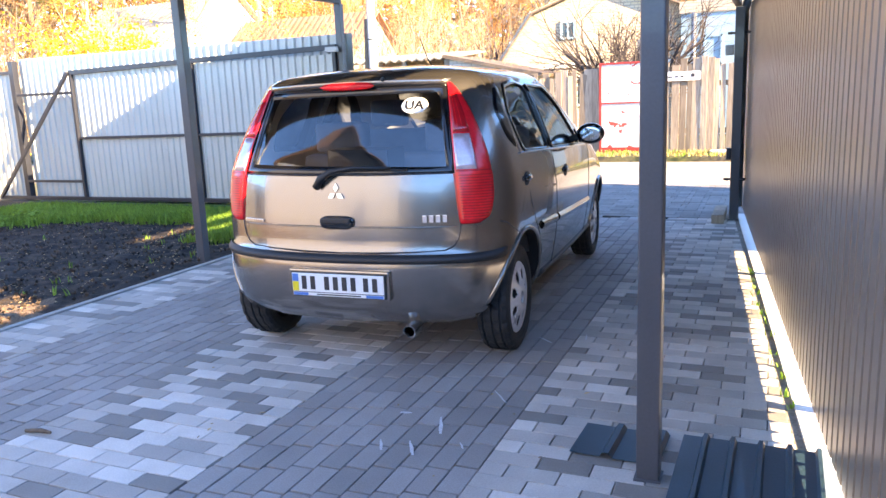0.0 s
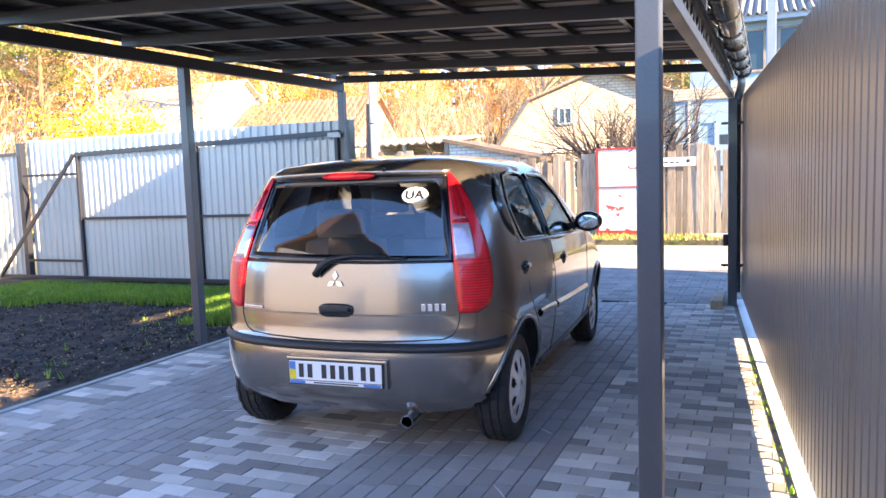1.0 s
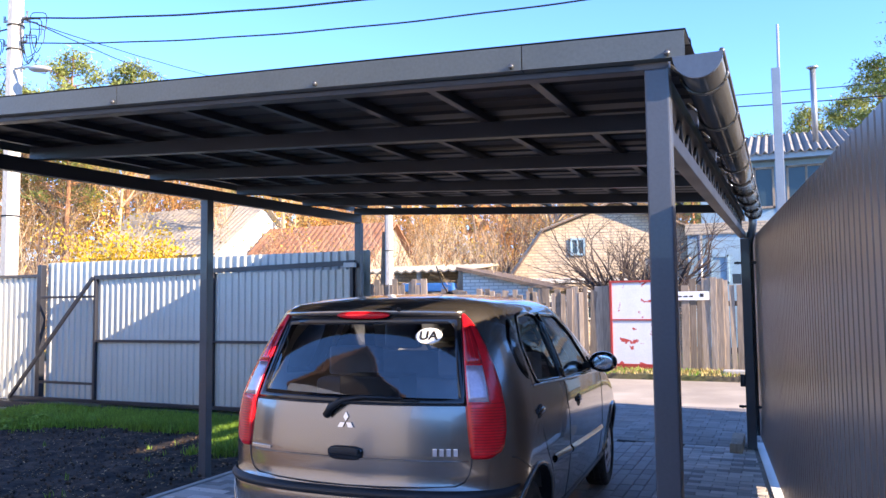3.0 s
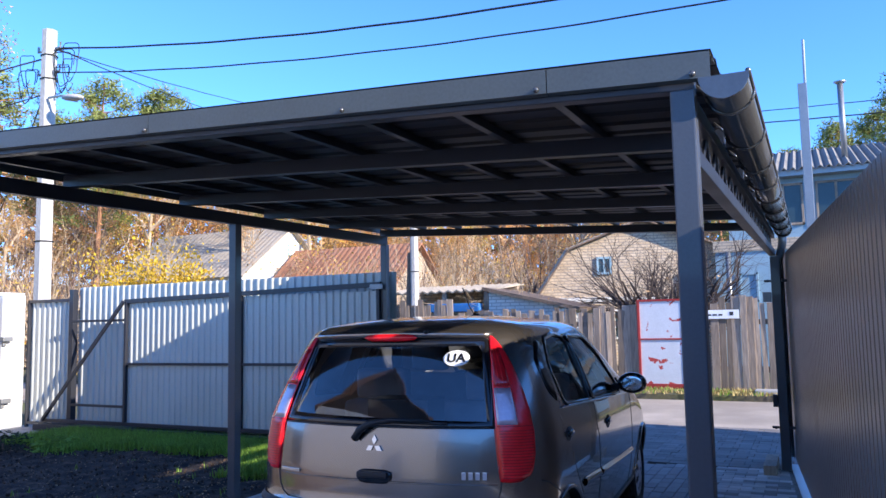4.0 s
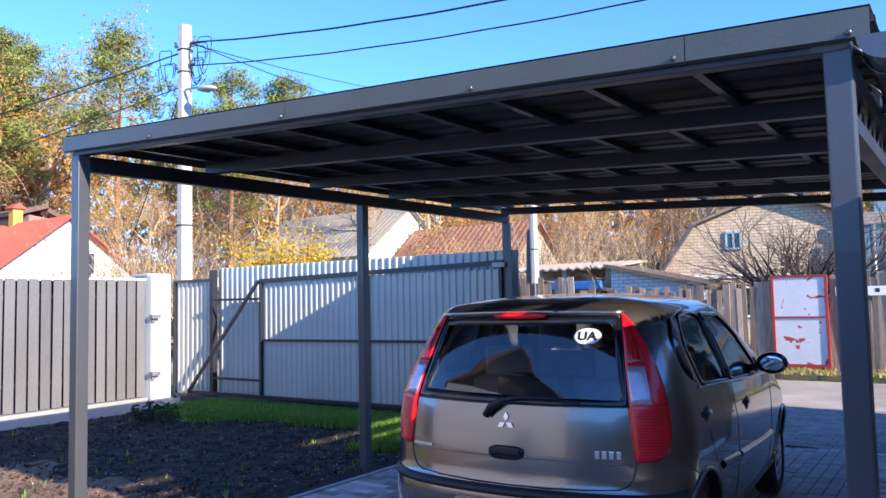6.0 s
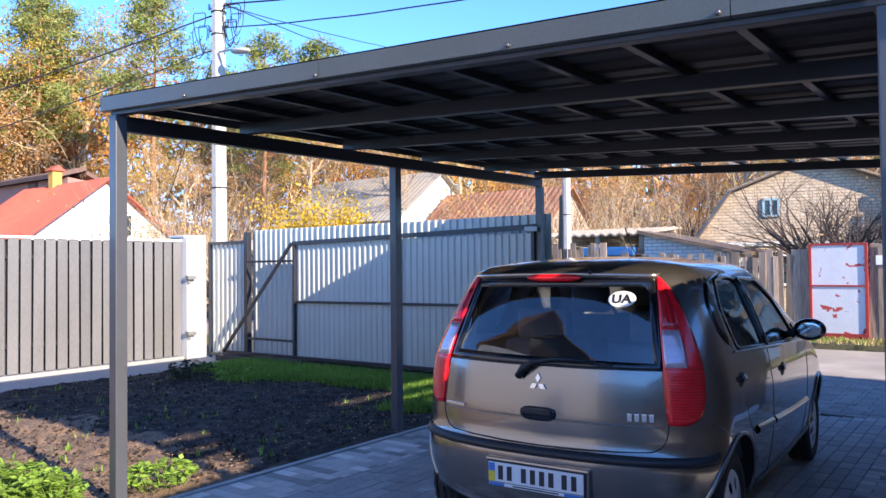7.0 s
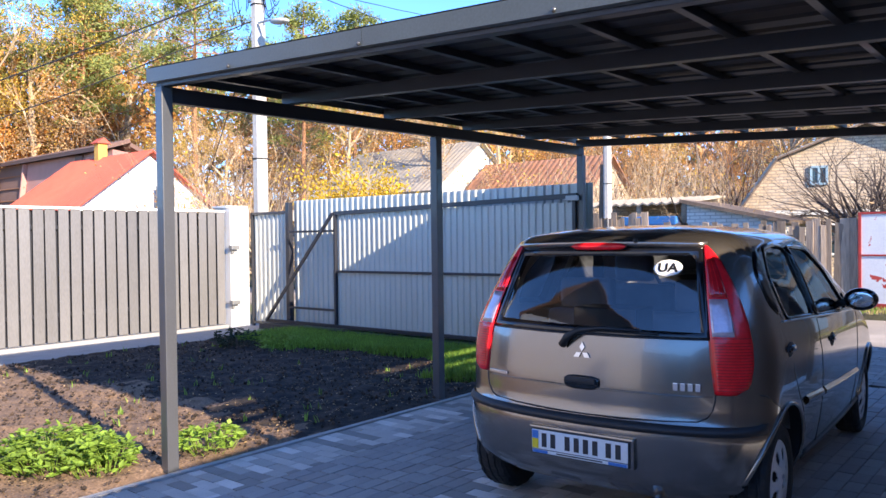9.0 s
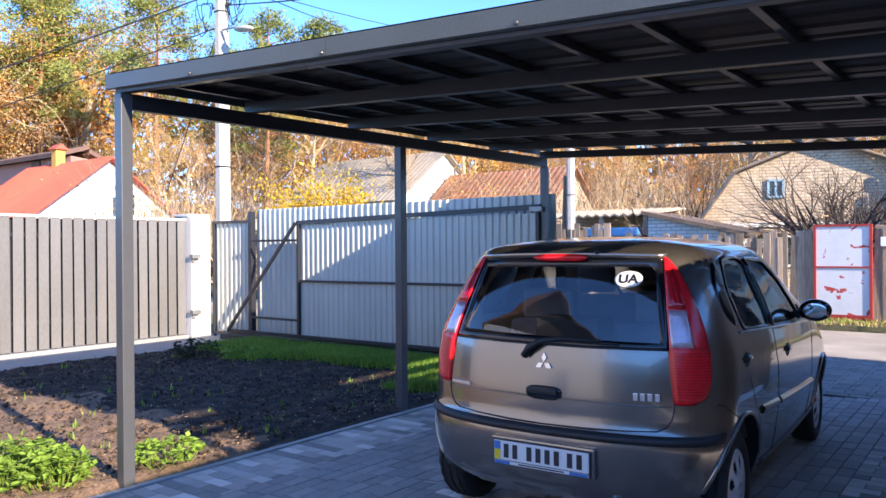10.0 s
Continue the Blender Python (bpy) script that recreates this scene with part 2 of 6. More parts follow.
flat("path_left", [[(-11.0, -2), (-9.95, -2), (-9.75, 8.1), (-11.0, 8.1)]], 0.0, M["plinth"], "pale concrete path along the fence", "path", 0.1)
flat("path_corner", [[(-11.0, 8.1), (-9.75, 8.1), (-9.75, 9.3), (-11.0, 9.3)]], 0.004, M["plinth"], "pale concrete path at the corner", "path", 0.1)


def plot():
    """Dug earth, lumpy and dark, with sunlight coloured into the near end."""
    bm = bmesh.new()
    nx, ny = 150, 230
    grid = []
    for j in range(ny + 1):
        row = []
        for i in range(nx + 1):
            x = -9.95 + (5.82) * i / nx
            y = -1.5 + 9.8 * j / ny
            z = 0.008 + 0.035 * noise.noise(Vector((x * 1.3, y * 1.3, 0))) + 0.03 * noise.noise(Vector((x * 5, y * 5, 2))) + 0.02 * noise.noise(Vector((x * 13, y * 13, 5)))
            edge = min(1, (i) / 5, (nx - i) / 4)
            row.append(bm.verts.new((x, y, z * max(0, edge) - 0.012 + 0.012 * edge)))
        grid.append(row)
    for j in range(ny):
        for i in range(nx):
            f = bm.faces.new((grid[j][i], grid[j][i + 1], grid[j + 1][i + 1], grid[j + 1][i]))
            c = grid[j][i].co
            # Above zero inside the end that gets the sunlit colour.
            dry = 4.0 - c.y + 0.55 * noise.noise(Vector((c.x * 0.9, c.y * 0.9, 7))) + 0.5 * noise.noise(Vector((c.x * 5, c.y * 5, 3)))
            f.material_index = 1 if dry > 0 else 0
    ob = part("soil_plot", bm, M["soil"], smooth=True)
    ob.data.materials.append(M["soil_lit"])
    return tagged(ob, "dug dark garden soil, coloured a sunlit brown at one end", "soil", kind="structure")


plot()

# wall of ribbed sheet beside the drive, raised above a concrete footing
y0, y1 = -4.0, 9.0
wd = Vector((wall_x(y1) - wall_x(y0), y1 - y0, 0))
wall = sheet("wall_east", (wall_x(y1), y1, 0), -wd, wd.length, 2.0, 0.068, M["wall_metal"], pitch=0.1, depth=-0.034, pan=0.70)
tagged(wall, "tall fence wall of brown-grey ribbed metal sheet", "wall", kind="structure")
for v in wall.data.vertices:
    if v.co.z > 1:
        v.co.z = 2.07 + rise(v.co.y) * 1.2
bm = bmesh.new()
for z in (0.35, 1.75):
    beam(bm, (wall_x(y0) + 0.05, y0, z), (wall_x(y1) + 0.05, y1, z), 0.04, 0.04)
tagged(part("wall_rail", bm, M["paint_dark"]), "steel rails behind the ribbed wall", "rail", kind="structure")
bm = bmesh.new()
for y in (-3.9, -1.4, 1.1, 3.6, 6.1, 8.9):
    box(bm, wall_x(y) + 0.07, wall_x(y) + 0.13, y - 0.03, y + 0.03, -0.05, 2.05)
tagged(part("wall_post", bm, M["paint_dark"]), "steel posts behind the ribbed wall", "post", kind="structure")
flat("footing", [[(wall_x(-3) - 0.05, -3), (wall_x(-3) + 0.12, -3), (wall_x(8.9) + 0.12, 8.9), (wall_x(8.9) - 0.05, 8.9)]], 0.01, M["white"],
     "pale concrete footing strip under the metal wall", "footing", 0.1)
M["joint_grit"] = mat("joint_grit", (0.3, 0.27, 0.23), 0.95, 0, 0.3, 9, 90, 0.4, second=(0.1, 0.085, 0.06), amount=0.4)
flat("footing_joint", [[(wall_x(-3) - 0.10, -3), (wall_x(-3) - 0.05, -3), (wall_x(8.6) - 0.05, 8.6), (wall_x(8.6) - 0.10, 8.6)]], -0.003, M["joint_grit"],
     "earthy joint between the paving and the footing", "joint", 0.05)
# walls that close the yard behind the camera
sheet("wall_south", (1.3, -4.0, 0), (-1, 0, 0), 3.3, 2.0, 0.0, M["galv"])
tagged(bpy.data.objects["wall_south"], "ribbed metal fence closing the yard", "wall", kind="structure")


# ---- carport ----
carport = thing("carport", "anthracite steel carport with lean-to metal roof over the drive", "carport")
P = 0.08


def post(x, y, z1, w=P):
    bm = bmesh.new()
    box(bm, x - w / 2, x + w / 2, y - w / 2, y + w / 2, -0.01, z1, 0.006)
    box(bm, x - w / 2 - 0.008, x + w / 2 + 0.008, y - w / 2 - 0.008, y + w / 2 + 0.008, -0.011, 0.008, 0.002)
    return part("post", bm, M["post_paint"], carport)


LX, RX = -4.21, 0.10
for x, y in ((LX, 2.84), (LX, 5.58), (LX, 8.28)):
    post(x, y, rz(x, y) - (0.0 if y < 3 else 0.1))
post(RX, 2.84, rz(RX, 2.84))
post(0.15, 8.6, 2.12, 0.09)
RAFTERS = [2.84, 3.86, 4.96, 6.06, 7.16, 8.26]
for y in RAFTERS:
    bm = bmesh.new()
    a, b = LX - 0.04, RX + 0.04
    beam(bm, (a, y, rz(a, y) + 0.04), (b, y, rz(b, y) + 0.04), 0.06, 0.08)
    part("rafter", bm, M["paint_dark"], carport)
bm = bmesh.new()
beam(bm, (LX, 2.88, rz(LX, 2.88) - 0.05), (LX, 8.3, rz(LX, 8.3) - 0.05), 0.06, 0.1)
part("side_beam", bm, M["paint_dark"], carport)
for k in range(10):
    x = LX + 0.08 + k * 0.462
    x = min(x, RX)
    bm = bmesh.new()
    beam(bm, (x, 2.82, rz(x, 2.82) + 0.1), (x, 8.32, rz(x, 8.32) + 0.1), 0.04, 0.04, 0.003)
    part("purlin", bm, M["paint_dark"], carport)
# truss on the low side
bm = bmesh.new()
beam(bm, (RX, 2.88, 2.085), (0.13, 8.6, 2.085 + rise(8.6)), 0.06, 0.06)
part("bottom_chord", bm, M["paint_dark"], carport)
bm = bmesh.new()
beam(bm, (RX, 2.88, rz(RX, 2.88) - 0.03), (0.13, 8.6, rz(RX, 8.6) - 0.03), 0.06, 0.06)
part("top_chord", bm, M["paint_dark"], carport)
N = 17
for k in range(2 * N):
    ya = 2.92 + (8.5 - 2.92) * k / (2 * N)
    yb = 2.92 + (8.5 - 2.92) * (k + 1) / (2 * N)
    x = RX + 0.03 * (ya - 2.9) / 5.7
    lo, hi = 2.11, 2.235
    bm = bmesh.new()
    za, zb = (lo, hi) if k % 2 == 0 else (hi, lo)
    beam(bm, (x, ya, za + rise(ya)), (x, yb, zb + rise(yb)), 0.035, 0.012, 0.002, (1, 0, 0))
    part("web", bm, M["paint_dark"], carport)
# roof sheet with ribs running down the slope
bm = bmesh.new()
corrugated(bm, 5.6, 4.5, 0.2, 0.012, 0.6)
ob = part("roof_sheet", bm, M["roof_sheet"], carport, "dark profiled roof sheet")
for v in ob.data.vertices:
    u, w, h = v.co.x, v.co.y, v.co.z
    x, y = LX - 0.09 + h, 2.78 + u
    v.co = (x, y, rz(x, y) + 0.123 - w)
ob.modifiers.new("thick", 'SOLIDIFY').thickness = 0.0015
# front fascia in lapped lengths
SEAMS = [LX - 0.1, -2.31, -0.36, 0.2]
for a, b in zip(SEAMS, SEAMS[1:]):
    bm = bmesh.new()
    za, zb = rz(a, 2.8), rz(b, 2.8)
    prof = [(2.775, 0.028), (2.775, 0.116), (2.79, 0.121), (2.95, 0.124)]
    e = 0.004
    for (ya, ha), (yb, hb) in zip(prof, prof[1:]):
        q = [bm.verts.new(p) for p in ((a, ya, za + ha), (b - e, ya, zb + ha), (b - e, yb, zb + hb), (a, yb, za + hb))]
        bm.faces.new(q)
    lip = [bm.verts.new(p) for p in ((a, 2.775, za + 0.028), (b - e, 2.775, zb + 0.028), (b - e, 2.80, zb + 0.022), (a, 2.80, za + 0.022))]
    bm.faces.new(lip)
    bmesh.ops.remove_doubles(bm, verts=bm.verts[:], dist=0.0005)
    ob = part("fascia", bm, M["fascia"], carport, "dark folded metal fascia")
    ob.modifiers.new("thick", 'SOLIDIFY').thickness = 0.002
for x in (-3.4, -2.33, -1.23, -0.40, 0.14):
    bm = bmesh.new()
    bmesh.ops.create_uvsphere(bm, u_segments=8, v_segments=6, radius=0.011, matrix=Matrix.Translation((x, 2.768, rz(x, 2.8) + 0.042)))
    part("screw", bm, M["gutter"], carport, smooth=True)
# end flashing at the left
bm = bmesh.new()
q = [bm.verts.new(p) for p in ((LX - 0.1, 2.775, rz(LX - .1, 2.8) + 0.05), (LX - 0.1, 8.36, rz(LX - .1, 8.36) + 0.05), (LX - 0.1, 8.36, rz(LX - .1, 8.36) + 0.128), (LX - 0.1, 2.775, rz(LX - .1, 2.8) + 0.128))]
bm.faces.new(q)
ob = part("side_flashing", bm, M["fascia"], carport)
ob.modifiers.new("thick", 'SOLIDIFY').thickness = 0.003


def gutter():
    g = thing("gutter", "dark brown half-round metal rain gutter with brackets and downpipe", "gutter")
    R, cx, cz = 0.075, 0.235, 2.315
    n = 14

    def ring(y, r):
        c = Vector((cx + 0.012 * (y - 2.8) / 5.7, y, cz + rise(y) * 0.9))
        return [c + Vector((r * math.cos(math.pi * (1 + k / n)), 0, r * math.sin(math.pi * (1 + k / n)))) for k in range(n + 1)]
    bm = bmesh.new()
    a, b = [[bm.verts.new(p) for p in ring(y, R)] for y in (2.79, 8.5)]
    for k in range(n):
        bm.faces.new((a[k], a[k + 1], b[k + 1], b[k]))
    ob = part("trough", bm, M["gutter"], g, smooth=True)
    ob.modifiers.new("thick", 'SOLIDIFY').thickness = 0.003
    for y in (2.785, 8.5):
        bm = bmesh.new()
        f = bm.faces.new([bm.verts.new(p) for p in ring(y, R + 0.004)])
        bmesh.ops.extrude_face_region(bm, geom=[f])
        bmesh.ops.translate(bm, verts=f.verts, vec=(0, -0.012, 0))
        part("end_cap", bm, M["gutter"], g, "dark grey end cap")
    bm = bmesh.new()
    tube(bm, [(cx + R, 2.78, cz + 0.004), (cx + R + 0.012, 8.5, cz + 0.004 + rise(8.5) * 0.9)], 0.009, 8)
    part("bead", bm, M["gutter"], g, smooth=True)
    for k in range(9):
        y = 3.0 + k * 0.67
        bm = bmesh.new()
        tube(bm, ring(y, R + 0.005), 0.006, 6)
        p0 = ring(y, R)[0]
        tube(bm, [p0 + Vector((0, 0, 0.0)), p0 + Vector((-0.05, 0, 0.05))], 0.006, 6)
        part("bracket", bm, M["gutter"], g, smooth=True)
    bm = bmesh.new()
    z = cz - R + rise(8.4)
    tube(bm, [(cx, 8.42, z + 0.03), (cx, 8.42, z - 0.06), (cx - 0.01, 8.46, z - 0.11), (0.19, 8.66, z - 0.2), (0.185, 8.69, z - 0.28), (0.185, 8.69, 0.12)], 0.04, 14)
    part("downpipe", bm, M["pole_steel"], g, "grey metal downpipe", smooth=True)
    return g


M["pole_steel"] = mat("dull_steel", (0.3, 0.31, 0.32), 0.4, 0.6, 0.1, 4, 60, 0.03)
gutter()


# ---- sliding gate, boundary fences ----
gate = thing("sliding_gate", "open sliding gate of pale ribbed sheet in a dark steel frame", "gate")
GY = 8.22
sheet("panel", (-8.5, GY + 0.03, 0), (1, 0, 0), 4.22, 1.74, 0.17, M["galv"], gate, 0.105, 0.014)
for a, b, w, h in (((-8.53, GY, 1.90), (-4.24, GY, 1.99), 0.04, 0.06), ((-8.53, GY, 1.0), (-4.24, GY, 1.02), 0.03, 0.035),
                   ((-10.25, GY, 0.14), (-4.24, GY, 0.16), 0.05, 0.05), ((-8.5, GY, 0.14), (-8.5, GY, 1.9), 0.04, 0.05),
                   ((-6.39, GY, 0.16), (-6.39, GY, 1.94), 0.04, 0.045), ((-4.27, GY, 0.16), (-4.27, GY, 2.0), 0.04, 0.05),
                   ((-9.6, GY, 1.63), (-8.5, GY, 1.63), 0.03, 0.035), ((-9.6, GY, 0.39), (-8.5, GY, 0.39), 0.03, 0.035),
                   ((-8.53, GY - 0.03, 1.9), (-10.2, GY - 0.03, 0.15), 0.04, 0.045)):
    bm = bmesh.new()
    beam(bm, a, b, w, h, 0.003, (0, 1, 0) if abs(a[0] - b[0]) < 0.01 else (0, 0, 1))
    part("frame_bar" if a[1] == GY else "brace", bm, M["paint_dark"], gate)
bm = bmesh.new()
box(bm, -10.3, -4.3, GY - 0.12, GY + 0.1, -0.02, 0.10, 0.01)
part("rail_beam", bm, M["paint_dark"], gate, "dark steel guide beam on the ground")
bm = bmesh.new()
box(bm, -4.36, -4.2, GY - 0.06, GY - 0.02, 1.93, 1.99, 0.004)
part("catch", bm, M["pole_steel"], gate, "small steel catch")

bf = thing("boundary_fence", "pale ribbed metal boundary fence on steel posts", "fence", kind="")
sheet("panel", (-9.72, 8.42, 0), (1, 0, 0), 5.62, 2.12, 0.03, M["galv"], bf, 0.12, 0.02)
sheet("panel", (-10.76, 8.36, 0), (1, 0, 0), 1.0, 1.86, 0.08, M["galv"], bf, 0.12, 0.02)
for a, b in (((-9.76, 8.34, 0), (-9.76, 8.34, 2.12)), ((-10.75, 8.33, 1.96), (-9.78, 8.33, 1.96)), ((-10.75, 8.33, 0.07), (-9.78, 8.33, 0.07)), ((-10.75, 8.33, 0), (-10.75, 8.33, 1.98))):
    bm = bmesh.new()
    w = 0.09 if a[0] == b[0] == -9.76 else 0.045
    beam(bm, a, b, w, w, 0.004, (0, 1, 0) if a[0] == b[0] else (0, 0, 1))
    part("bar", bm, M["paint_dark"], bf)

pillar = thing("gate_pillar", "white plastered gate pillar with small metal fittings", "pillar")
bm = bmesh.new()
box(bm, -11.25, -10.79, 7.9, 8.28, 0, 2.06, 0.01)
part("shaft", bm, M["pillar"], pillar)
bm = bmesh.new()
box(bm, -11.28, -10.85, 7.87, 8.31, 2.06, 2.1, 0.008)
part("cap", bm, M["pillar"], pillar)
for z in (1.36, 0.42):
    bm = bmesh.new()
    box(bm, -10.79, -10.69, 7.86, 8.02, z - 0.015, z + 0.055, 0.01)
    box(bm, -10.79, -10.75, 7.90, 7.95, z - 0.09, z - 0.01, 0.006)
    part("bracket", bm, M["pole_steel"], pillar, "small grey steel bracket")

pf = thing("picket_fence", "charcoal board fence on a concrete plinth with a pale cap", "fence")
bm = bmesh.new()
box(bm, -11.1, -10.84, -3.5, 7.88, -0.05, 0.055, 0.008)
part("plinth", bm, M["plinth"], pf)
bm = bmesh.new()
box(bm, -11.0, -10.9, -3.5, 7.88, 1.985, 2.02, 0.005)
part("cap", bm, M["white"], pf, "pale metal cap strip")
for z in (0.45, 1.72):
    bm = bmesh.new()
    box(bm, -10.99, -10.955, -3.5, 7.88, z - 0.03, z + 0.03, 0.004)
    part("rail", bm, M["paint_dark"], pf)
bm = bmesh.new()
box(bm, -0.008, 0.008, -0.072, 0.072, -0.085, 1.84, 0.004)
pk = mesh_of("picket", bm, M["picket"])
y = 7.8
while y > -3.4:
    ob = new("picket", pk)
    ob.location = (-10.93 + random.uniform(-.003, .003), y, 0.15)
    ob.rotation_euler = (random.uniform(-.004, .004), 0, random.uniform(-.03, .03))
    ob.parent = pf
    y -= 0.176
bm = bmesh.new()
box(bm, -0.006, 0.006, -0.06, 0.06, -0.085, 1.82, 0.003)
pk2 = mesh_of("picket", bm, M["paint_dark"])
y = 7.8 - 0.088
while y > -3.4:
    ob = new("picket", pk2)
    ob.location = (-11.005, y, 0.15)
    ob.parent = pf
    y -= 0.176


# ---- plank fence over the road ----
plank_fence = thing("plank_fence", "weathered grey plank fence along the far side of the road", "fence")
FY = 16.0
for z in (0.5, 1.4):
    bm = bmesh.new()
    box(bm, -9.6, 1.2, FY + 0.02, FY + 0.07, z - 0.05, z + 0.05)
    part("rail", bm, M["old_wood"], plank_fence)
x = -9.5
rnd = random.Random(5)
while x < 1.2:
    w = rnd.uniform(0.08, 0.16)
    if not (-2.75 < x + w / 2 < -1.72):
        h = (1.68 if x < -2.7 else 1.82) + rnd.uniform(-0.09, 0.09) + (0.25 if x < -7.0 else 0)
        bm = bmesh.new()
        box(bm, -w / 2, w / 2, -0.012, 0.012, 0.06, h, 0.004)
        for v in bm.verts:
            if v.co.z > 1:
                v.co.z += v.co.x * rnd.uniform(-0.4, 0.4)
        ob = part("plank", bm, M["old_wood"], plank_fence)
        ob.matrix_basis = pose(x + w / 2, FY + rnd.uniform(-0.012, 0.012), 0, rnd.uniform(-1, 1), rnd.uniform(-1.6, 1.6), rnd.uniform(-4, 4))
    x += w + rnd.uniform(0.0, 0.011)


# ---- car ----
M["car_paint"] = mat("bronze_grey_metallic", (0.285, 0.252, 0.224), 0.23, 0.88, 0.03, 2, 700, 0.015, coat=1.0, rvar=0.03)
M["black_plastic"] = mat("black_plastic", (0.018, 0.018, 0.02), 0.5, 0, 0.1, 6, 200, 0.05)
M["gloss_black"] = mat("gloss_black", (0.01, 0.01, 0.012), 0.12, 0, 0.05, 6, 200, 0.0, coat=0.4)
M["rubber"] = mat("tyre_rubber", (0.022, 0.021, 0.021), 0.75, 0, 0.2, 12, 200, 0.2)
M["hubcap"] = mat("silver_hubcap", (0.72, 0.72, 0.73), 0.3, 0.3, 0.08, 10, 90, 0.02)
M["chrome"] = mat("chrome", (0.75, 0.75, 0.76), 0.12, 1.0, 0.03, 8, 90, 0.0)
M["red_lens"] = mat("red_lens", (0.88, 0.012, 0.02), 0.2, 0, 0.1, 14, 60, 0.0, coat=0.3)
M["dark_red_lens"] = mat("dark_red_lens", (0.50, 0.008, 0.014), 0.12, 0, 0.08, 4, 60, 0.0, coat=0.8)
M["clear_lens"] = mat("clear_lens", (0.62, 0.50, 0.56), 0.14, 0.35, 0.12, 14, 60, 0.1, coat=0.8)
M["seat"] = mat("grey_seat_cloth", (0.17, 0.175, 0.2), 0.9, 0, 0.12, 8, 300, 0.2)
M["trim_grey"] = mat("grey_interior_trim", (0.45, 0.44, 0.42), 0.8, 0, 0.06, 6, 200, 0.1)
M["headliner"] = mat("pale_headliner", (0.5, 0.48, 0.45), 0.9, 0, 0.05, 6, 200, 0.1)
M["plate"] = mat("plate_white", (0.82, 0.83, 0.82), 0.35, 0, 0.03, 8, 60, 0.0)
M["plate_blue"] = mat("plate_blue", (0.05, 0.2, 0.55), 0.4, 0, 0.03, 8, 60, 0.0)
M["plate_yellow"] = mat("plate_yellow", (0.85, 0.65, 0.03), 0.4, 0, 0.03, 8, 60, 0.0)
M["ink"] = mat("black_ink", (0.03, 0.03, 0.035), 0.5, 0, 0.03, 8, 60, 0.0)
M["sticker"] = mat("white_sticker", (0.85, 0.85, 0.84), 0.5, 0, 0.02, 8, 60, 0.0)
M["glass_tint"] = clear("car_glass", (0.86, 0.90, 0.92), 0.0, 1.25)
M["glass_side"] = clear("side_glass", (0.93, 0.96, 0.95), 0.0, 0.8)

# heights, rear edge, half-width and front edge of the body
ZT = [0.24, 0.27, 0.32, 0.45, 0.57, 0.61, 0.64, 0.765, 0.91, 1.017, 1.11, 1.26, 1.41, 1.47, 1.505, 1.535, 1.555, 1.562]
YR = [0.13, 0.09, 0.05, 0.025, 0.025, 0.04, 0.055, 0.055, 0.068, 0.085, 0.12, 0.19, 0.265, 0.29, 0.34, 0.52, 0.75, 0.9]
WD = [0.70, 0.76, 0.80, 0.825, 0.84, 0.842, 0.843, 0.845, 0.84, 0.825, 0.795, 0.74, 0.67, 0.63, 0.575, 0.46, 0.30, 0.18]
YF = [3.72, 3.80, 3.84, 3.86, 3.85, 3.84, 3.82, 3.72, 3.35, 3.02, 2.80, 2.50, 2.20, 2.07, 1.95, 1.72, 1.45, 1.3]
PW, KB, LR, LF = 5.0, 0.21, 0.40, 0.75


def lerp(tab, z):
    return float(np.interp(z, ZT, tab))


def belly(y):
    """The flanks swell a little amidships."""
    return 1 + 0.05 * max(0.0, 1 - ((y - 2.1) / 1.6) ** 2)


def at_angle(a, z):
    """A point of the rear half of the body's outline at height z: a = 0 is the middle of the rear, 90 degrees the side."""
    w = lerp(WD, z)
    sgn = 1 if a >= 0 else -1
    s, c = abs(math.sin(a)) ** (2 / PW), max(0.0, math.cos(a)) ** (2 / PW)
    x = w * s
    y = lerp(YR, z) + KB * x * x + LR * (1 - c)
    return Vector((sgn * x * belly(y), y, z))


def angle_of(x, z):
    return math.asin(min(1.0, (abs(x) / lerp(WD, z))) ** (PW / 2)) * (1 if x >= 0 else -1)


def rear(x, z, out=0.0):
    p = at_angle(angle_of(x, z), z)
    return Vector((p.x, p.y - out, p.z))


def side(y, z, out=0.0, sgn=1):
    """A point on the flank at y, z."""
    w = lerp(WD, z)
    y0 = at_angle(math.pi / 2, z).y
    y1 = lerp(YF, z) - LF * min(1, (lerp(YF, z) - y0) / 2)
    if y < y0:
        lo, hi = 0.0, math.pi / 2
        for _ in range(24):
            m = (lo + hi) / 2
            lo, hi = (m, hi) if at_angle(m, z).y < y else (lo, m)
        x = at_angle(lo, z).x
    elif y > y1:
        t = min(1, (y - y1) / max(0.01, lerp(YF, z) - y1))
        x = w * (1 - t ** 3) ** (1 / 3) * belly(y)
    else:
        x = w * belly(y)
    return Vector((sgn * (x + out), y, z))


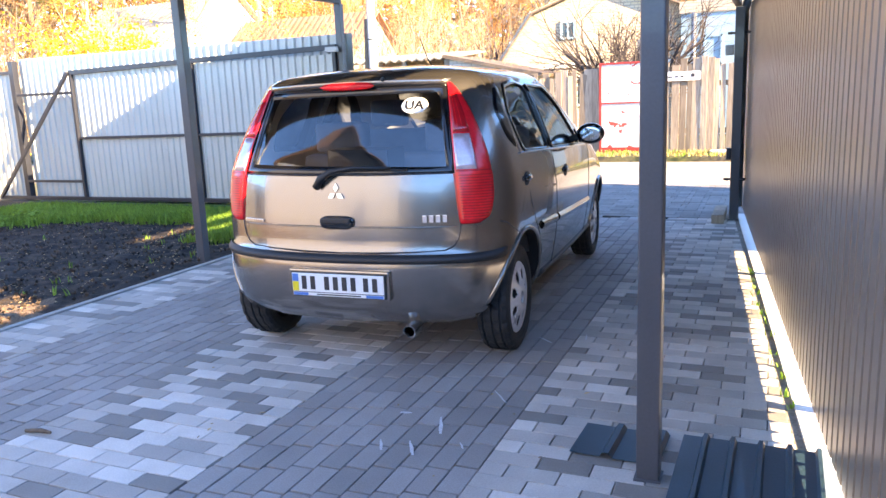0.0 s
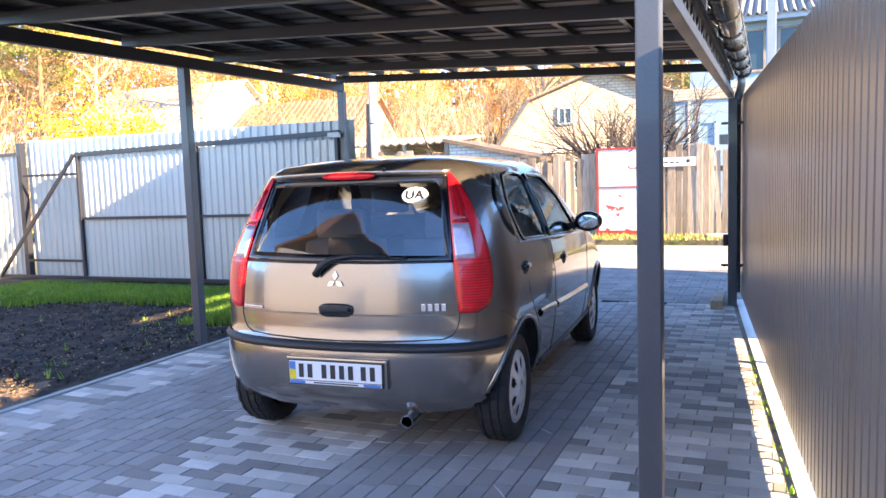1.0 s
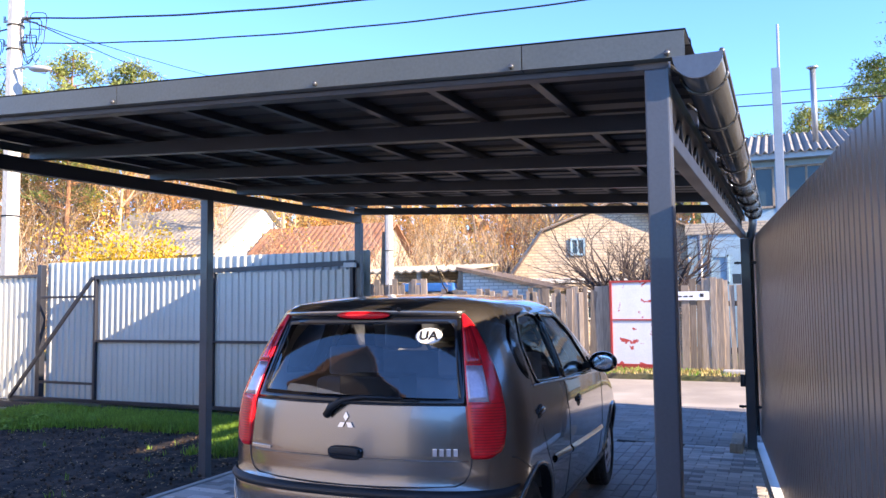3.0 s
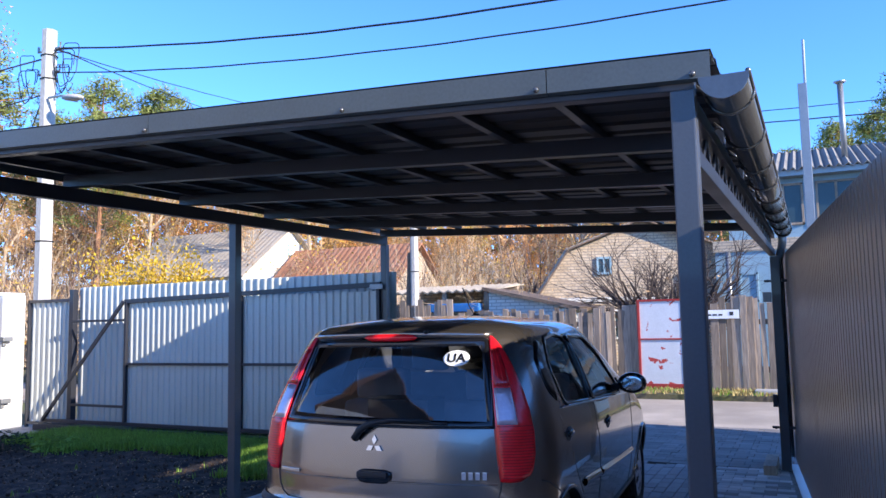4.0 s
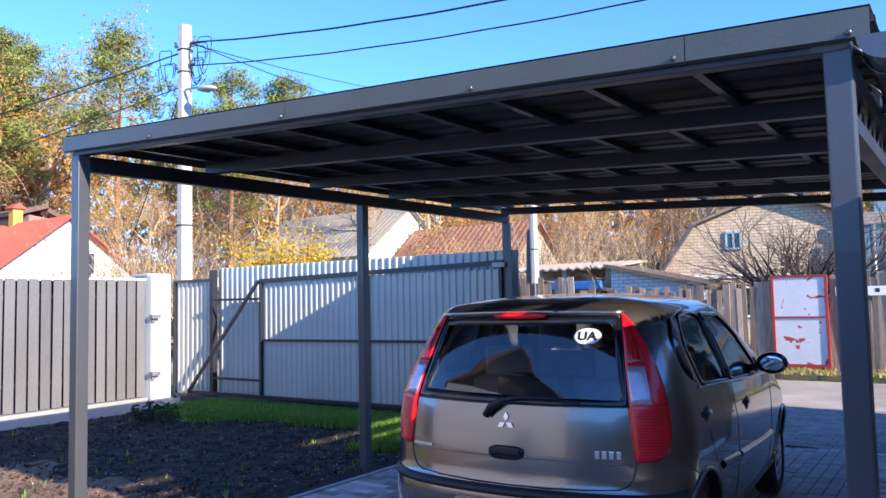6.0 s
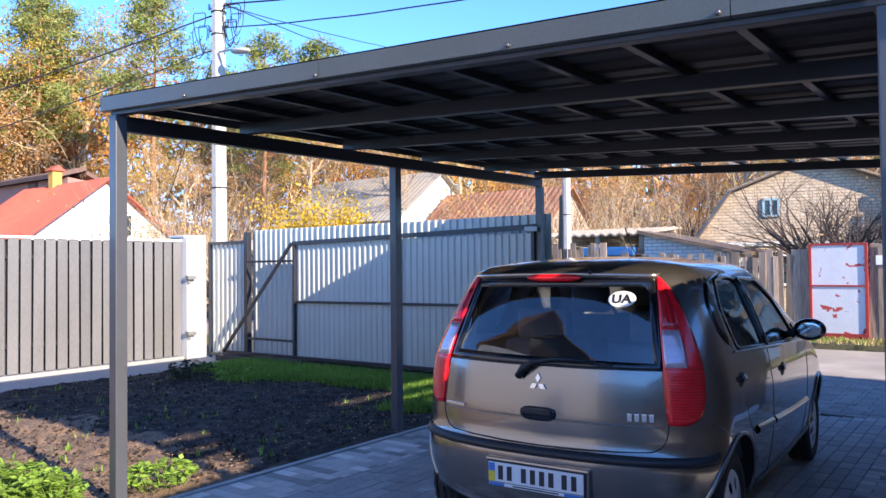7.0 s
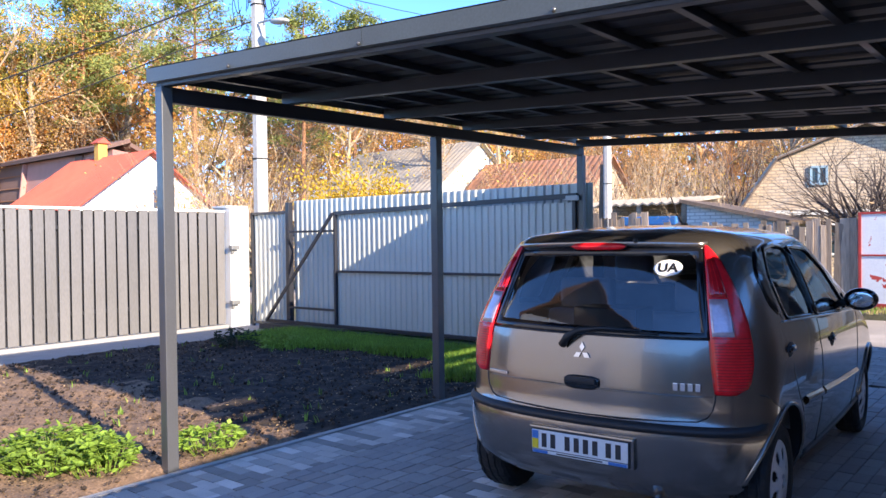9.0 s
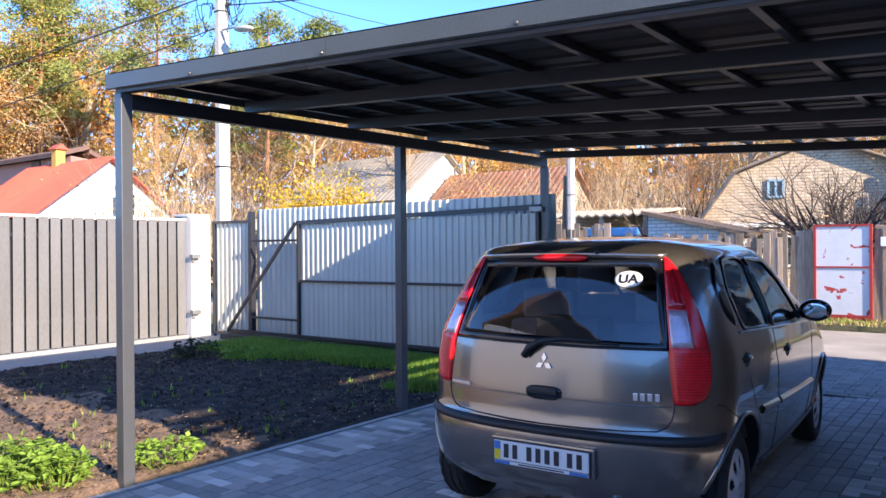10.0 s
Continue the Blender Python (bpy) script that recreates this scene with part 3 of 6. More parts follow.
def outline(z, inset=0.0):
    pts = [at_angle(math.radians(a), z) for a in (0, 8, 14, 20, 26, 32, 38, 44, 50, 56, 62, 68, 74, 79, 83, 87, 90)]
    y0 = pts[-1].y
    yf = lerp(YF, z)
    y1 = yf - LF * min(1, (yf - y0) / 2)
    for k in range(1, 26):
        y = y0 + (y1 - y0) * k / 25
        pts.append(Vector((lerp(WD, z) * belly(y), y, z)))
    for k in range(1, 13):
        t = math.sin(k / 12 * math.pi / 2)
        y = y1 + (yf - y1) * t
        pts.append(Vector((lerp(WD, z) * max(0, 1 - t ** 3) ** (1 / 3) * belly(y), y, z)))
    if inset:
        cy = (pts[0].y + yf) / 2
        h = (yf - pts[0].y) / 2
        w = lerp(WD, z)
        pts = [Vector((p.x * (w - inset) / w, cy + (p.y - cy) * (h - inset) / h, p.z)) for p in pts]
    return pts + [Vector((-p.x, p.y, p.z)) for p in pts[-2:0:-1]]


def shell(zs, inset=0.0, ztop=None):
    bm = bmesh.new()
    rings = []
    for z in zs:
        rings.append([bm.verts.new(p) for p in outline(z, inset)])
    n = len(rings[0])
    for a, b in zip(rings, rings[1:]):
        for k in range(n):
            bm.faces.new((a[k], a[(k + 1) % n], b[(k + 1) % n], b[k]))
    bm.faces.new(rings[0][::-1])
    bm.faces.new(rings[-1])
    bmesh.ops.recalc_face_normals(bm, faces=bm.faces[:])
    return bm


def prism(pts, axis, a, b):
    """A cutter: a polygon swept along x or y."""
    bm = bmesh.new()
    if axis == 'x':
        lo = [bm.verts.new((a, u, v)) for u, v in pts]
        hi = [bm.verts.new((b, u, v)) for u, v in pts]
    else:
        lo = [bm.verts.new((u, a, v)) for u, v in pts]
        hi = [bm.verts.new((u, b, v)) for u, v in pts]
    n = len(pts)
    bm.faces.new(lo)
    bm.faces.new(hi[::-1])
    for k in range(n):
        bm.faces.new((lo[k], hi[k], hi[(k + 1) % n], lo[(k + 1) % n]))
    bmesh.ops.recalc_face_normals(bm, faces=bm.faces[:])
    return bm


def rounded(pts, r=0.04, n=4):
    out = []
    m = len(pts)
    for i in range(m):
        p, a, b = Vector(pts[i]), Vector(pts[i - 1]), Vector(pts[(i + 1) % m])
        d0, d1 = (a - p), (b - p)
        k = min(r, d0.length * 0.45, d1.length * 0.45)
        p0, p1 = p + d0.normalized() * k, p + d1.normalized() * k
        for j in range(n + 1):
            t = j / n
            out.append(tuple((1 - t) ** 2 * p0 + 2 * t * (1 - t) * p + t * t * p1))
    return out


def carve(ob, cutters):
    for cut, material in cutters:
        me = mesh_of("cut", cut, material)
        c = new("cut", me)
        md = ob.modifiers.new("cut", 'BOOLEAN')
        md.operation, md.object, md.solver = 'DIFFERENCE', c, 'EXACT'
        md.material_mode = 'TRANSFER'
        dg = bpy.context.evaluated_depsgraph_get()
        dg.update()
        got = bpy.data.meshes.new_from_object(ob.evaluated_get(dg))
        ob.modifiers.clear()
        ob.data = got
        bpy.data.objects.remove(c)
    return ob


REAR_AXLE, FRONT_AXLE = 0.575, 3.08
SIDE_REAR = [(0.70, 1.085), (1.20, 1.06), (1.22, 1.42), (1.05, 1.44), (0.82, 1.42), (0.68, 1.28)]
SIDE_FRONT = [(1.28, 1.055), (2.10, 1.02), (2.02, 1.12), (1.85, 1.30), (1.68, 1.405), (1.30, 1.43)]
QUARTER = [(0.50, 1.16), (0.62, 1.09), (0.60, 1.28), (0.70, 1.42), (0.62, 1.42), (0.50, 1.32)]
VENT = [(2.16, 1.02), (2.38, 1.0), (2.10, 1.13)]
REAR_GLASS = [(-0.57, 1.03), (0.57, 1.03), (0.48, 1.42), (-0.48, 1.42)]

car = thing("car", "bronze-grey metallic five-door hatchback parked on the paving", "car")
body = part("body", shell([0.24, 0.255, 0.27, 0.29, 0.32, 0.36, 0.42, 0.48, 0.54, 0.57, 0.60, 0.62, 0.64, 0.69, 0.75, 0.81, 0.87, 0.92, 0.96, 1.0, 1.04, 1.08, 1.13, 1.19, 1.25, 1.31,
                          1.36, 1.40, 1.43, 1.455, 1.475, 1.49, 1.505, 1.52, 1.535, 1.546, 1.555, 1.562]), M["car_paint"], car)
cuts = []


def disc(y, r, a, b, n=40):
    return prism([(y + r * math.cos(2 * math.pi * k / n), 0.325 + r * math.sin(2 * math.pi * k / n)) for k in range(n)], 'x', a, b)


for sg in (1, -1):
    for y in (REAR_AXLE, FRONT_AXLE):
        cuts.append((disc(y, 0.345, sg * 0.50, sg * 1.0), M["black_plastic"]))
cabin = shell([0.48, 0.6, 0.75, 0.9, 1.0, 1.1, 1.25, 1.4, 1.455, 1.49, 1.505], 0.055)
for v in cabin.verts:
    v.co.z = min(v.co.z, 1.495)
    v.co.y = min(v.co.y, 2.75)
cuts.append((cabin, M["trim_grey"]))
for poly in (SIDE_REAR, SIDE_FRONT):
    cuts.append((prism(rounded(poly, 0.05), 'x', -1.2, 1.2), M["black_plastic"]))
cuts.append((prism(rounded(REAR_GLASS, 0.07), 'y', -0.3, 1.0), M["black_plastic"]))
cuts.append((prism(rounded([(-0.6, 1.02), (0.6, 1.02), (0.5, 1.42), (-0.5, 1.42)], 0.06), 'y', 1.9, 4.0), M["black_plastic"]))
carve(body, cuts)
body.data.shade_smooth()
body.data.set_sharp_from_angle(angle=radians(32))


def patch(name, fn, us, vs, material, parent, thick=0.004, label="", smooth=True):
    """A sheet that follows the body: fn(u, v) for a grid of u, v in 0..1."""
    bm = bmesh.new()
    g = [[bm.verts.new(fn(i / us, j / vs)) for i in range(us + 1)] for j in range(vs + 1)]
    for j in range(vs):
        for i in range(us):
            bm.faces.new((g[j][i], g[j][i + 1], g[j + 1][i + 1], g[j + 1][i]))
    bmesh.ops.remove_doubles(bm, verts=bm.verts[:], dist=0.0004)
    ob = part(name, bm, material, parent, label, smooth)
    if thick:
        so = ob.modifiers.new("thick", 'SOLIDIFY')
        so.thickness, so.offset = thick, -1
    return ob


def poly_side(name, poly, out, material, parent, sgn=1, grow=0.0, thick=0.003, hole=None, label=""):
    """A pane or frame on the flank, from its outline in y, z."""
    c = sum((Vector(p) for p in poly), Vector((0, 0))) / len(poly)
    pts = rounded(poly, 0.05)
    pts = [tuple(Vector(p) + (Vector(p) - c).normalized() * grow) for p in pts]
    bm = bmesh.new()
    rings = []
    for k in ((1.0, 0.66, 0.33) if not hole else (1.0, hole)):
        ring = []
        for p in pts:
            q = c + (Vector(p) - c) * k if not hole or k == 1.0 else Vector(p) + (c - Vector(p)).normalized() * hole
            ring.append(bm.verts.new(side(q.x, q.y, out, sgn)))
        rings.append(ring)
    n = len(pts)
    for a, b in zip(rings, rings[1:]):
        for i in range(n):
            bm.faces.new((a[i], a[(i + 1) % n], b[(i + 1) % n], b[i]))
    if not hole:
        m = bm.verts.new(side(c.x, c.y, out, sgn))
        for i in range(n):
            bm.faces.new((rings[-1][i], rings[-1][(i + 1) % n], m))
    ob = part(name, bm, material, parent, label, True)
    if thick:
        so = ob.modifiers.new("thick", 'SOLIDIFY')
        so.thickness, so.offset = thick, 0
    return ob


def seam(name, pts, r, material, parent, n=5):
    bm = bmesh.new()
    tube(bm, pts, r, n)
    return part(name, bm, material, parent, smooth=True)


for sg in (1, -1):
    for nm, poly in (("side_window", SIDE_REAR), ("side_window", SIDE_FRONT)):
        g = poly_side(nm, poly, -0.006, M["glass_side"], car, sg, 0.004, 0, label="clear side window glass")
        g.visible_shadow = False
        poly_side("window_surround", poly, 0.002, M["gloss_black"], g, sg, 0.024, 0.004, 0.028)
    g = poly_side("quarter_window", QUARTER, 0.003, M["gloss_black"], car, sg, 0.0, 0.004, label="small dark quarter window")
    poly_side("vent_window", VENT, 0.003, M["gloss_black"], car, sg, 0.0, 0.004)
    # belt moulding, door seams, rubbing strips
    seam("belt_moulding", [side(y, 1.068 - 0.045 * (y - 0.7), 0.006, sg) for y in np.linspace(0.62, 2.4, 16)], 0.007, M["chrome"], car)
    seam("pillar_trim", [side(1.255 + 0.01 * math.sin(t * 3), z, 0.004, sg) for t, z in zip(np.linspace(0, 1, 8), np.linspace(1.06, 1.43, 8))], 0.014, M["gloss_black"], car)
    rear_edge = [(0.68, 1.44), (0.62, 1.28), (0.62, 1.10), (0.65, 0.95), (0.70, 0.80), (0.77, 0.70), (0.86, 0.60), (0.95, 0.48), (0.97, 0.33)]
    seam("door_seam", [side(y, z, -0.001, sg) for y, z in rear_edge], 0.0035, M["ink"], car)
    seam("door_seam", [side(1.255 + (0.03 if z < 0.9 else 0.0), z, -0.001, sg) for z in np.linspace(1.03, 0.33, 12)], 0.0035, M["ink"], car)
    seam("door_seam", [side(2.45 - 0.12 * max(0, 0.55 - z), z, -0.001, sg) for z in np.linspace(1.0, 0.33, 12)], 0.0035, M["ink"], car)
    for y0, y1 in ((0.90, 1.26), (1.31, 2.42)):
        def strip(u, v, y0=y0, y1=y1, sg=sg):
            y = y0 + (y1 - y0) * u
            return side(y, 0.635 - 0.045 * (y - 0.92) + 0.052 * (v - 0.5), 0.002 + 0.016 * math.sin(math.pi * v), sg)
        patch("rubbing_strip", strip, 14, 5, M["car_paint"], car, 0)
    seam("sill_trim", [side(y, 0.325, 0.004, sg) for y in np.linspace(0.94, 2.70, 14)], 0.012, M["black_plastic"], car)
    for y in (0.66, 1.56):
        bm = bmesh.new()
        box(bm, -0.012, 0.012, -0.055, 0.055, -0.016, 0.016, 0.011)
        h = part("door_handle", bm, M["gloss_black"], car, "dark door handle in a recess", True)
        p = side(y, 0.935 - 0.05 * (y - 0.66), 0.004, sg)
        h.location = p
        bm = bmesh.new()
        bmesh.ops.create_uvsphere(bm, u_segments=16, v_segments=8, radius=1, matrix=Matrix.Diagonal((0.006, 0.075, 0.045, 1)))
        d = part("handle_recess", bm, M["ink"], h, smooth=True)
        d.location = (-sg * 0.006, 0.0, -0.012)
    # arch lips
    for y in (REAR_AXLE, FRONT_AXLE):
        pts = []
        for k in range(17):
            a = math.radians(-8 + 196 * k / 16)
            yy, zz = y + 0.348 * math.cos(a), 0.325 + 0.348 * math.sin(a)
            if zz > 0.24:
                pts.append(side(min(yy, 3.6), zz, 0.002, sg))
        seam("arch_lip", pts, 0.012, M["car_paint"], car, 8)
    # mirror
    mirror = part("door_mirror", bmesh.new(), M["gloss_black"], car)
    bm = bmesh.new()
    bmesh.ops.create_uvsphere(bm, u_segments=24, v_segments=14, radius=1.0, matrix=Matrix.Translation((sg * 0.965, 2.03, 1.085)) @ Matrix.Diagonal((0.098, 0.085, 0.072, 1)))
    for v in bm.verts:
        v.co.y = max(v.co.y, 1.985)
    bm.to_mesh(mirror.data)
    bm.free()
    mirror.data.shade_smooth()
    mirror.data.set_sharp_from_angle(angle=radians(35))
    bm = bmesh.new()
    bmesh.ops.create_uvsphere(bm, u_segments=24, v_segments=8, radius=1.0, matrix=Matrix.Translation((sg * 0.968, 1.984, 1.085)) @ Matrix.Diagonal((0.072, 0.003, 0.050, 1)))
    part("mirror_glass", bm, M["chrome"], mirror, "mirror glass", True)
    bm = bmesh.new()
    beam(bm, (sg * 0.78, 2.06, 1.05), (sg * 0.90, 2.05, 1.065), 0.07, 0.045, 0.012)
    part("mirror_arm", bm, M["black_plastic"], mirror)

# rear glass with a black band, wiper, lamps
def rear_patch(z0, z1, x0, x1, out, bow=0.0):
    def fn(u, v):
        z = z0 + (z1 - z0) * v
        xw = x0 + (x1 - x0) * v
        return rear((2 * u - 1) * xw, z, out)
    return fn


rg = patch("rear_window", rear_patch(1.018, 1.445, 0.594, 0.509, -0.002), 24, 12, M["glass_tint"], car, 0, "tinted rear window glass")
rg.visible_shadow = False


def band(u, v):
    t = u * 4
    k = int(min(3, t))
    f = t - k
    outer = [(-0.601, 1.012), (0.601, 1.012), (0.513, 1.454), (-0.513, 1.454)]
    inner = [(-0.535, 1.065), (0.555, 1.045), (0.482, 1.405), (-0.475, 1.40)]
    po = Vector(outer[k]).lerp(Vector(outer[(k + 1) % 4]), f)
    pi = Vector(inner[k]).lerp(Vector(inner[(k + 1) % 4]), f)
    p = po.lerp(pi, v)
    return rear(p.x, p.y, 0.0035)


patch("window_border", band, 48, 2, M["gloss_black"], rg, 0.002, "black printed window border")
# spoiler lip above the glass
def lip(u, v):
    x = (2 * u - 1) * 0.53
    a = math.pi * (0.15 + 0.9 * v)
    p = rear(x, 1.475)
    return Vector((x, p.y - 0.012 - 0.03 * math.sin(a), 1.468 + 0.022 * math.cos(a) - 0.012 * (x / 0.53) ** 2))


patch("spoiler", lip, 24, 8, M["car_paint"], car, 0.006)


def brake(u, v):
    x = (2 * u - 1) * 0.155
    h = 0.019 * math.sqrt(max(0, 1 - (2 * u - 1) ** 4))
    p = rear(x, 1.475)
    return Vector((x, p.y - 0.047 - 0.01 * math.sin(math.pi * v), 1.450 + h * (2 * v - 1)))


patch("high_brake_lamp", brake, 16, 6, M["red_lens"], car, 0.01, "red high brake lamp")
bm = bmesh.new()
bmesh.ops.create_uvsphere(bm, u_segments=10, v_segments=6, radius=0.012, matrix=Matrix.Translation((0.2, rear(0.2, 1.475).y - 0.045, 1.478)))
part("washer_jet", bm, M["black_plastic"], car, smooth=True)

LZ = [0.768, 0.79, 0.82, 0.90, 1.0, 1.10, 1.20, 1.30, 1.38, 1.43, 1.472]
LI = [0.624, 0.622, 0.618, 0.610, 0.598, 0.580, 0.560, 0.540, 0.522, 0.511, 0.500]
LO = [0.705, 0.744, 0.757, 0.765, 0.756, 0.728, 0.686, 0.635, 0.585, 0.545, 0.502]


def lamp_at(f, z, out):
    xi, xo = np.interp(z, LZ, LI), np.interp(z, LZ, LO)
    a0, a1 = angle_of(xi, z), angle_of(min(xo, lerp(WD, z) * 0.992), z)
    a = a0 + (a1 - a0) * f
    p = at_angle(a, z)
    e = at_angle(a + 0.01, z) - at_angle(a - 0.01, z)
    nrm = Vector((e.y, -e.x, 0)).normalized()
    return p + nrm * out


for sg in (1, -1):
    lamp = thing("tail_lamp", "tall red and clear tail lamp cluster", "lamp")
    lamp.parent = car
    del lamp["category"]

    def piece(name, f0, f1, z0, z1, material, out, label=""):
        def fn(u, v):
            z = z0 + (z1 - z0) * v
            bulge = 0.010 * math.sin(math.pi * min(1, max(0, (f0 + (f1 - f0) * u))))
            p = lamp_at(f0 + (f1 - f0) * u, z, out + bulge)
            return Vector((sg * p.x, p.y, p.z))
        return patch(name, fn, 8, max(4, int((z1 - z0) * 40)), material, lamp, 0.003, label)
    piece("lens_red", 0.0, 1.0, 0.768, 1.470, M["red_lens"], 0.008, "bright red lens")
    piece("lens_clear", 0.04, 0.52, 1.03, 1.20, M["clear_lens"], 0.0105, "clear reversing lens")
    piece("lens_dark", 0.06, 0.55, 1.207, 1.39, M["dark_red_lens"], 0.0105, "dark red lens")
    piece("housing", -0.035, 1.03, 0.763, 1.474, M["dark_red_lens"], 0.001, "dark red lamp housing")

    def on_lens(f, z, out, sg=sg):
        q = lamp_at(f, z, out + 0.010 * math.sin(math.pi * f))
        return Vector((sg * q.x, q.y, q.z))
    for k in range(17):
        z = 0.785 + 0.0135 * k
        seam("lens_rib", [on_lens(f, z, 0.0085) for f in np.linspace(0.06, 0.94, 7)], 0.0016, M["dark_red_lens"], lamp, 4)
    for f in (0.2, 0.35):
        seam("lens_rib", [on_lens(f, z, 0.011) for z in np.linspace(1.215, 1.38, 6)], 0.0016, M["red_lens"], lamp, 4)
    seam("lens_joint", [on_lens(0.55, z, 0.0085) for z in np.linspace(1.02, 1.40, 12)], 0.002, M["dark_red_lens"], lamp, 4)
    seam("lens_joint", [on_lens(f, 1.022, 0.0085) for f in np.linspace(0.03, 0.97, 9)], 0.002, M["dark_red_lens"], lamp, 4)

# tailgate seams and waist crease
for sg in (1, -1):
    seam("tailgate_seam", [(lambda q: Vector((sg * q.x, q.y, q.z)))(rear(x, z, 0.0)) for x, z in
                           ((0.624, 0.768), (0.622, 0.73), (0.612, 0.69), (0.590, 0.655), (0.55, 0.635), (0.4, 0.628), (0.2, 0.624), (0.0, 0.622))], 0.004, M["ink"], car)
seam("tailgate_seam", [rear(x, 1.014, 0.0) for x in np.linspace(-0.596, 0.596, 25)], 0.004, M["ink"], car)
seam("crease", [rear(x, 0.752, -0.002) for x in np.linspace(-0.61, 0.61, 25)], 0.004, M["car_paint"], car)


def bumper_trim(u, v):
    a = math.radians(-67 + 134 * u)
    z = 0.572 + 0.046 * v + 0.012 * abs(2 * u - 1) ** 3
    p = at_angle(a, z)
    e = at_angle(a + 0.01, z) - at_angle(a - 0.01, z)
    nrm = Vector((e.y, -e.x, 0)).normalized()
    return p + nrm * (0.004 + 0.018 * math.sin(math.pi * min(1, 0.08 + 0.84 * v)) * min(1, 12 * min(u, 1 - u) + 0.1))


patch("bumper_strip", bumper_trim, 60, 6, M["black_plastic"], car, 0.0, "black plastic bumper strip")
# bumper lower seam to the wing
for sg in (1, -1):
    seam("bumper_seam", [(lambda q: Vector((sg * q.x, q.y, q.z)))(at_angle(math.radians(a), z)) for a, z in ((58, 0.762), (66, 0.75), (74, 0.72), (82, 0.69), (87, 0.668))], 0.003, M["ink"], car)
# plate recess, plate
plate = thing("number_plate", "white number plate in a black frame with plain dark marks", "plate")
plate.parent = car
del plate["category"]
px, pz = -0.002, 0.462
py = rear(0.0, pz).y
bm = bmesh.new()
box(bm, px - 0.285, px + 0.285, py - 0.006, py + 0.07, pz - 0.075, pz + 0.075, 0.01)
part("plate_recess", bm, M["car_paint"], plate, smooth=False)
bm = bmesh.new()
box(bm, px - 0.268, px + 0.268, py - 0.016, py + 0.0, pz - 0.066, pz + 0.062, 0.004)
part("plate_frame", bm, M["ink"], plate, "black plastic plate frame")
bm = bmesh.new()
box(bm, px - 0.26, px + 0.26, py - 0.020, py - 0.010, pz - 0.042, pz + 0.056, 0.003)
part("plate_sheet", bm, M["plate"], plate)


def bar(x0, x1, z0, z1, material, name="mark", y=None, parent=None, d=0.003):
    bm = bmesh.new()
    yy = py - 0.0225 if y is None else y
    box(bm, x0, x1, yy, yy + d, z0, z1)
    return part(name, bm, material, parent or plate)


bar(px - 0.256, px - 0.222, pz + 0.012, pz + 0.052, M["plate_blue"], "blue_field")
bar(px - 0.256, px - 0.222, pz - 0.038, pz + 0.011, M["plate_yellow"], "yellow_field")
for a in (-0.205, -0.155, -0.075, -0.025, 0.025, 0.075, 0.145, 0.195):
    bar(px + a + 0.003, px + a + 0.030, pz - 0.028, pz + 0.042, M["ink"])
bar(px - 0.258, px + 0.258, pz - 0.062, pz - 0.046, M["plate"], "lower_strip", py - 0.018)
bar(px - 0.255, px - 0.17, pz - 0.061, pz - 0.047, M["plate_blue"], "mark", py - 0.020)
bar(px + 0.16, px + 0.255, pz - 0.061, pz - 0.047, M["plate_blue"], "mark", py - 0.020)
bar(px - 0.12, px + 0.13, pz - 0.057, pz - 0.051, M["ink"], "mark", py - 0.020)
# tailgate handle
bm = bmesh.new()
hz = 0.775
hp = rear(-0.006, hz)
bmesh.ops.create_uvsphere(bm, u_segments=28, v_segments=10, radius=1, matrix=Matrix.Translation((-0.006, hp.y + 0.004, hz)) @ Matrix.Diagonal((0.098, 0.012, 0.036, 1)))
for v in bm.verts:
    d = Vector((v.co.x + 0.006, v.co.z - hz))
    v.co.x = -0.006 + math.copysign(abs(d.x / 0.098) ** 0.55, d.x) * 0.098
    v.co.z = hz + math.copysign(abs(d.y / 0.036) ** 0.75, d.y) * 0.036
part("handle_cup", bm, M["gloss_black"], car, "dark tailgate handle recess", True)
bm = bmesh.new()
box(bm, -0.09, 0.08, hp.y - 0.026, hp.y - 0.004, hz - 0.004, hz + 0.026, 0.008)
part("tailgate_handle", bm, M["black_plastic"], car, "black tailgate handle")
# badges as plain shapes
for k in range(3):
    bm = bmesh.new()
    a = math.radians(90 + 120 * k)
    d, e = Vector((math.cos(a), math.sin(a))), Vector((-math.sin(a), math.cos(a)))
    c = Vector((-0.005, 0.925))
    quad = [c + d * 0.004, c + d * 0.026 + e * 0.014, c + d * 0.05, c + d * 0.026 - e * 0.014]
    lo = [bm.verts.new((p.x, rear(p.x, p.y).y - 0.001, p.y)) for p in quad]
    hi = [bm.verts.new((p.x, rear(p.x, p.y).y - 0.008, p.y)) for p in quad]
    bm.faces.new(hi)
    for i in range(4):
        bm.faces.new((lo[i], lo[(i + 1) % 4], hi[(i + 1) % 4], hi[i]))
    part("emblem_lozenge", bm, M["chrome"], car, "chrome emblem lozenge")
for x0, x1, z0, z1, n in ((-0.600, -0.46, 0.764, 0.780, 10), (0.445, 0.575, 0.776, 0.812, 4)):
    w = (x1 - x0) / n
    for k in range(n):
        a = x0 + w * k
        bm = bmesh.new()
        yy = min(rear(a, z0).y, rear(a + w, z0).y)
        box(bm, a, a + w * 0.72, yy - 0.006, yy + 0.012, z0, z1, 0.002)
        part("badge_bar", bm, M["chrome"], car, "chrome badge bar")
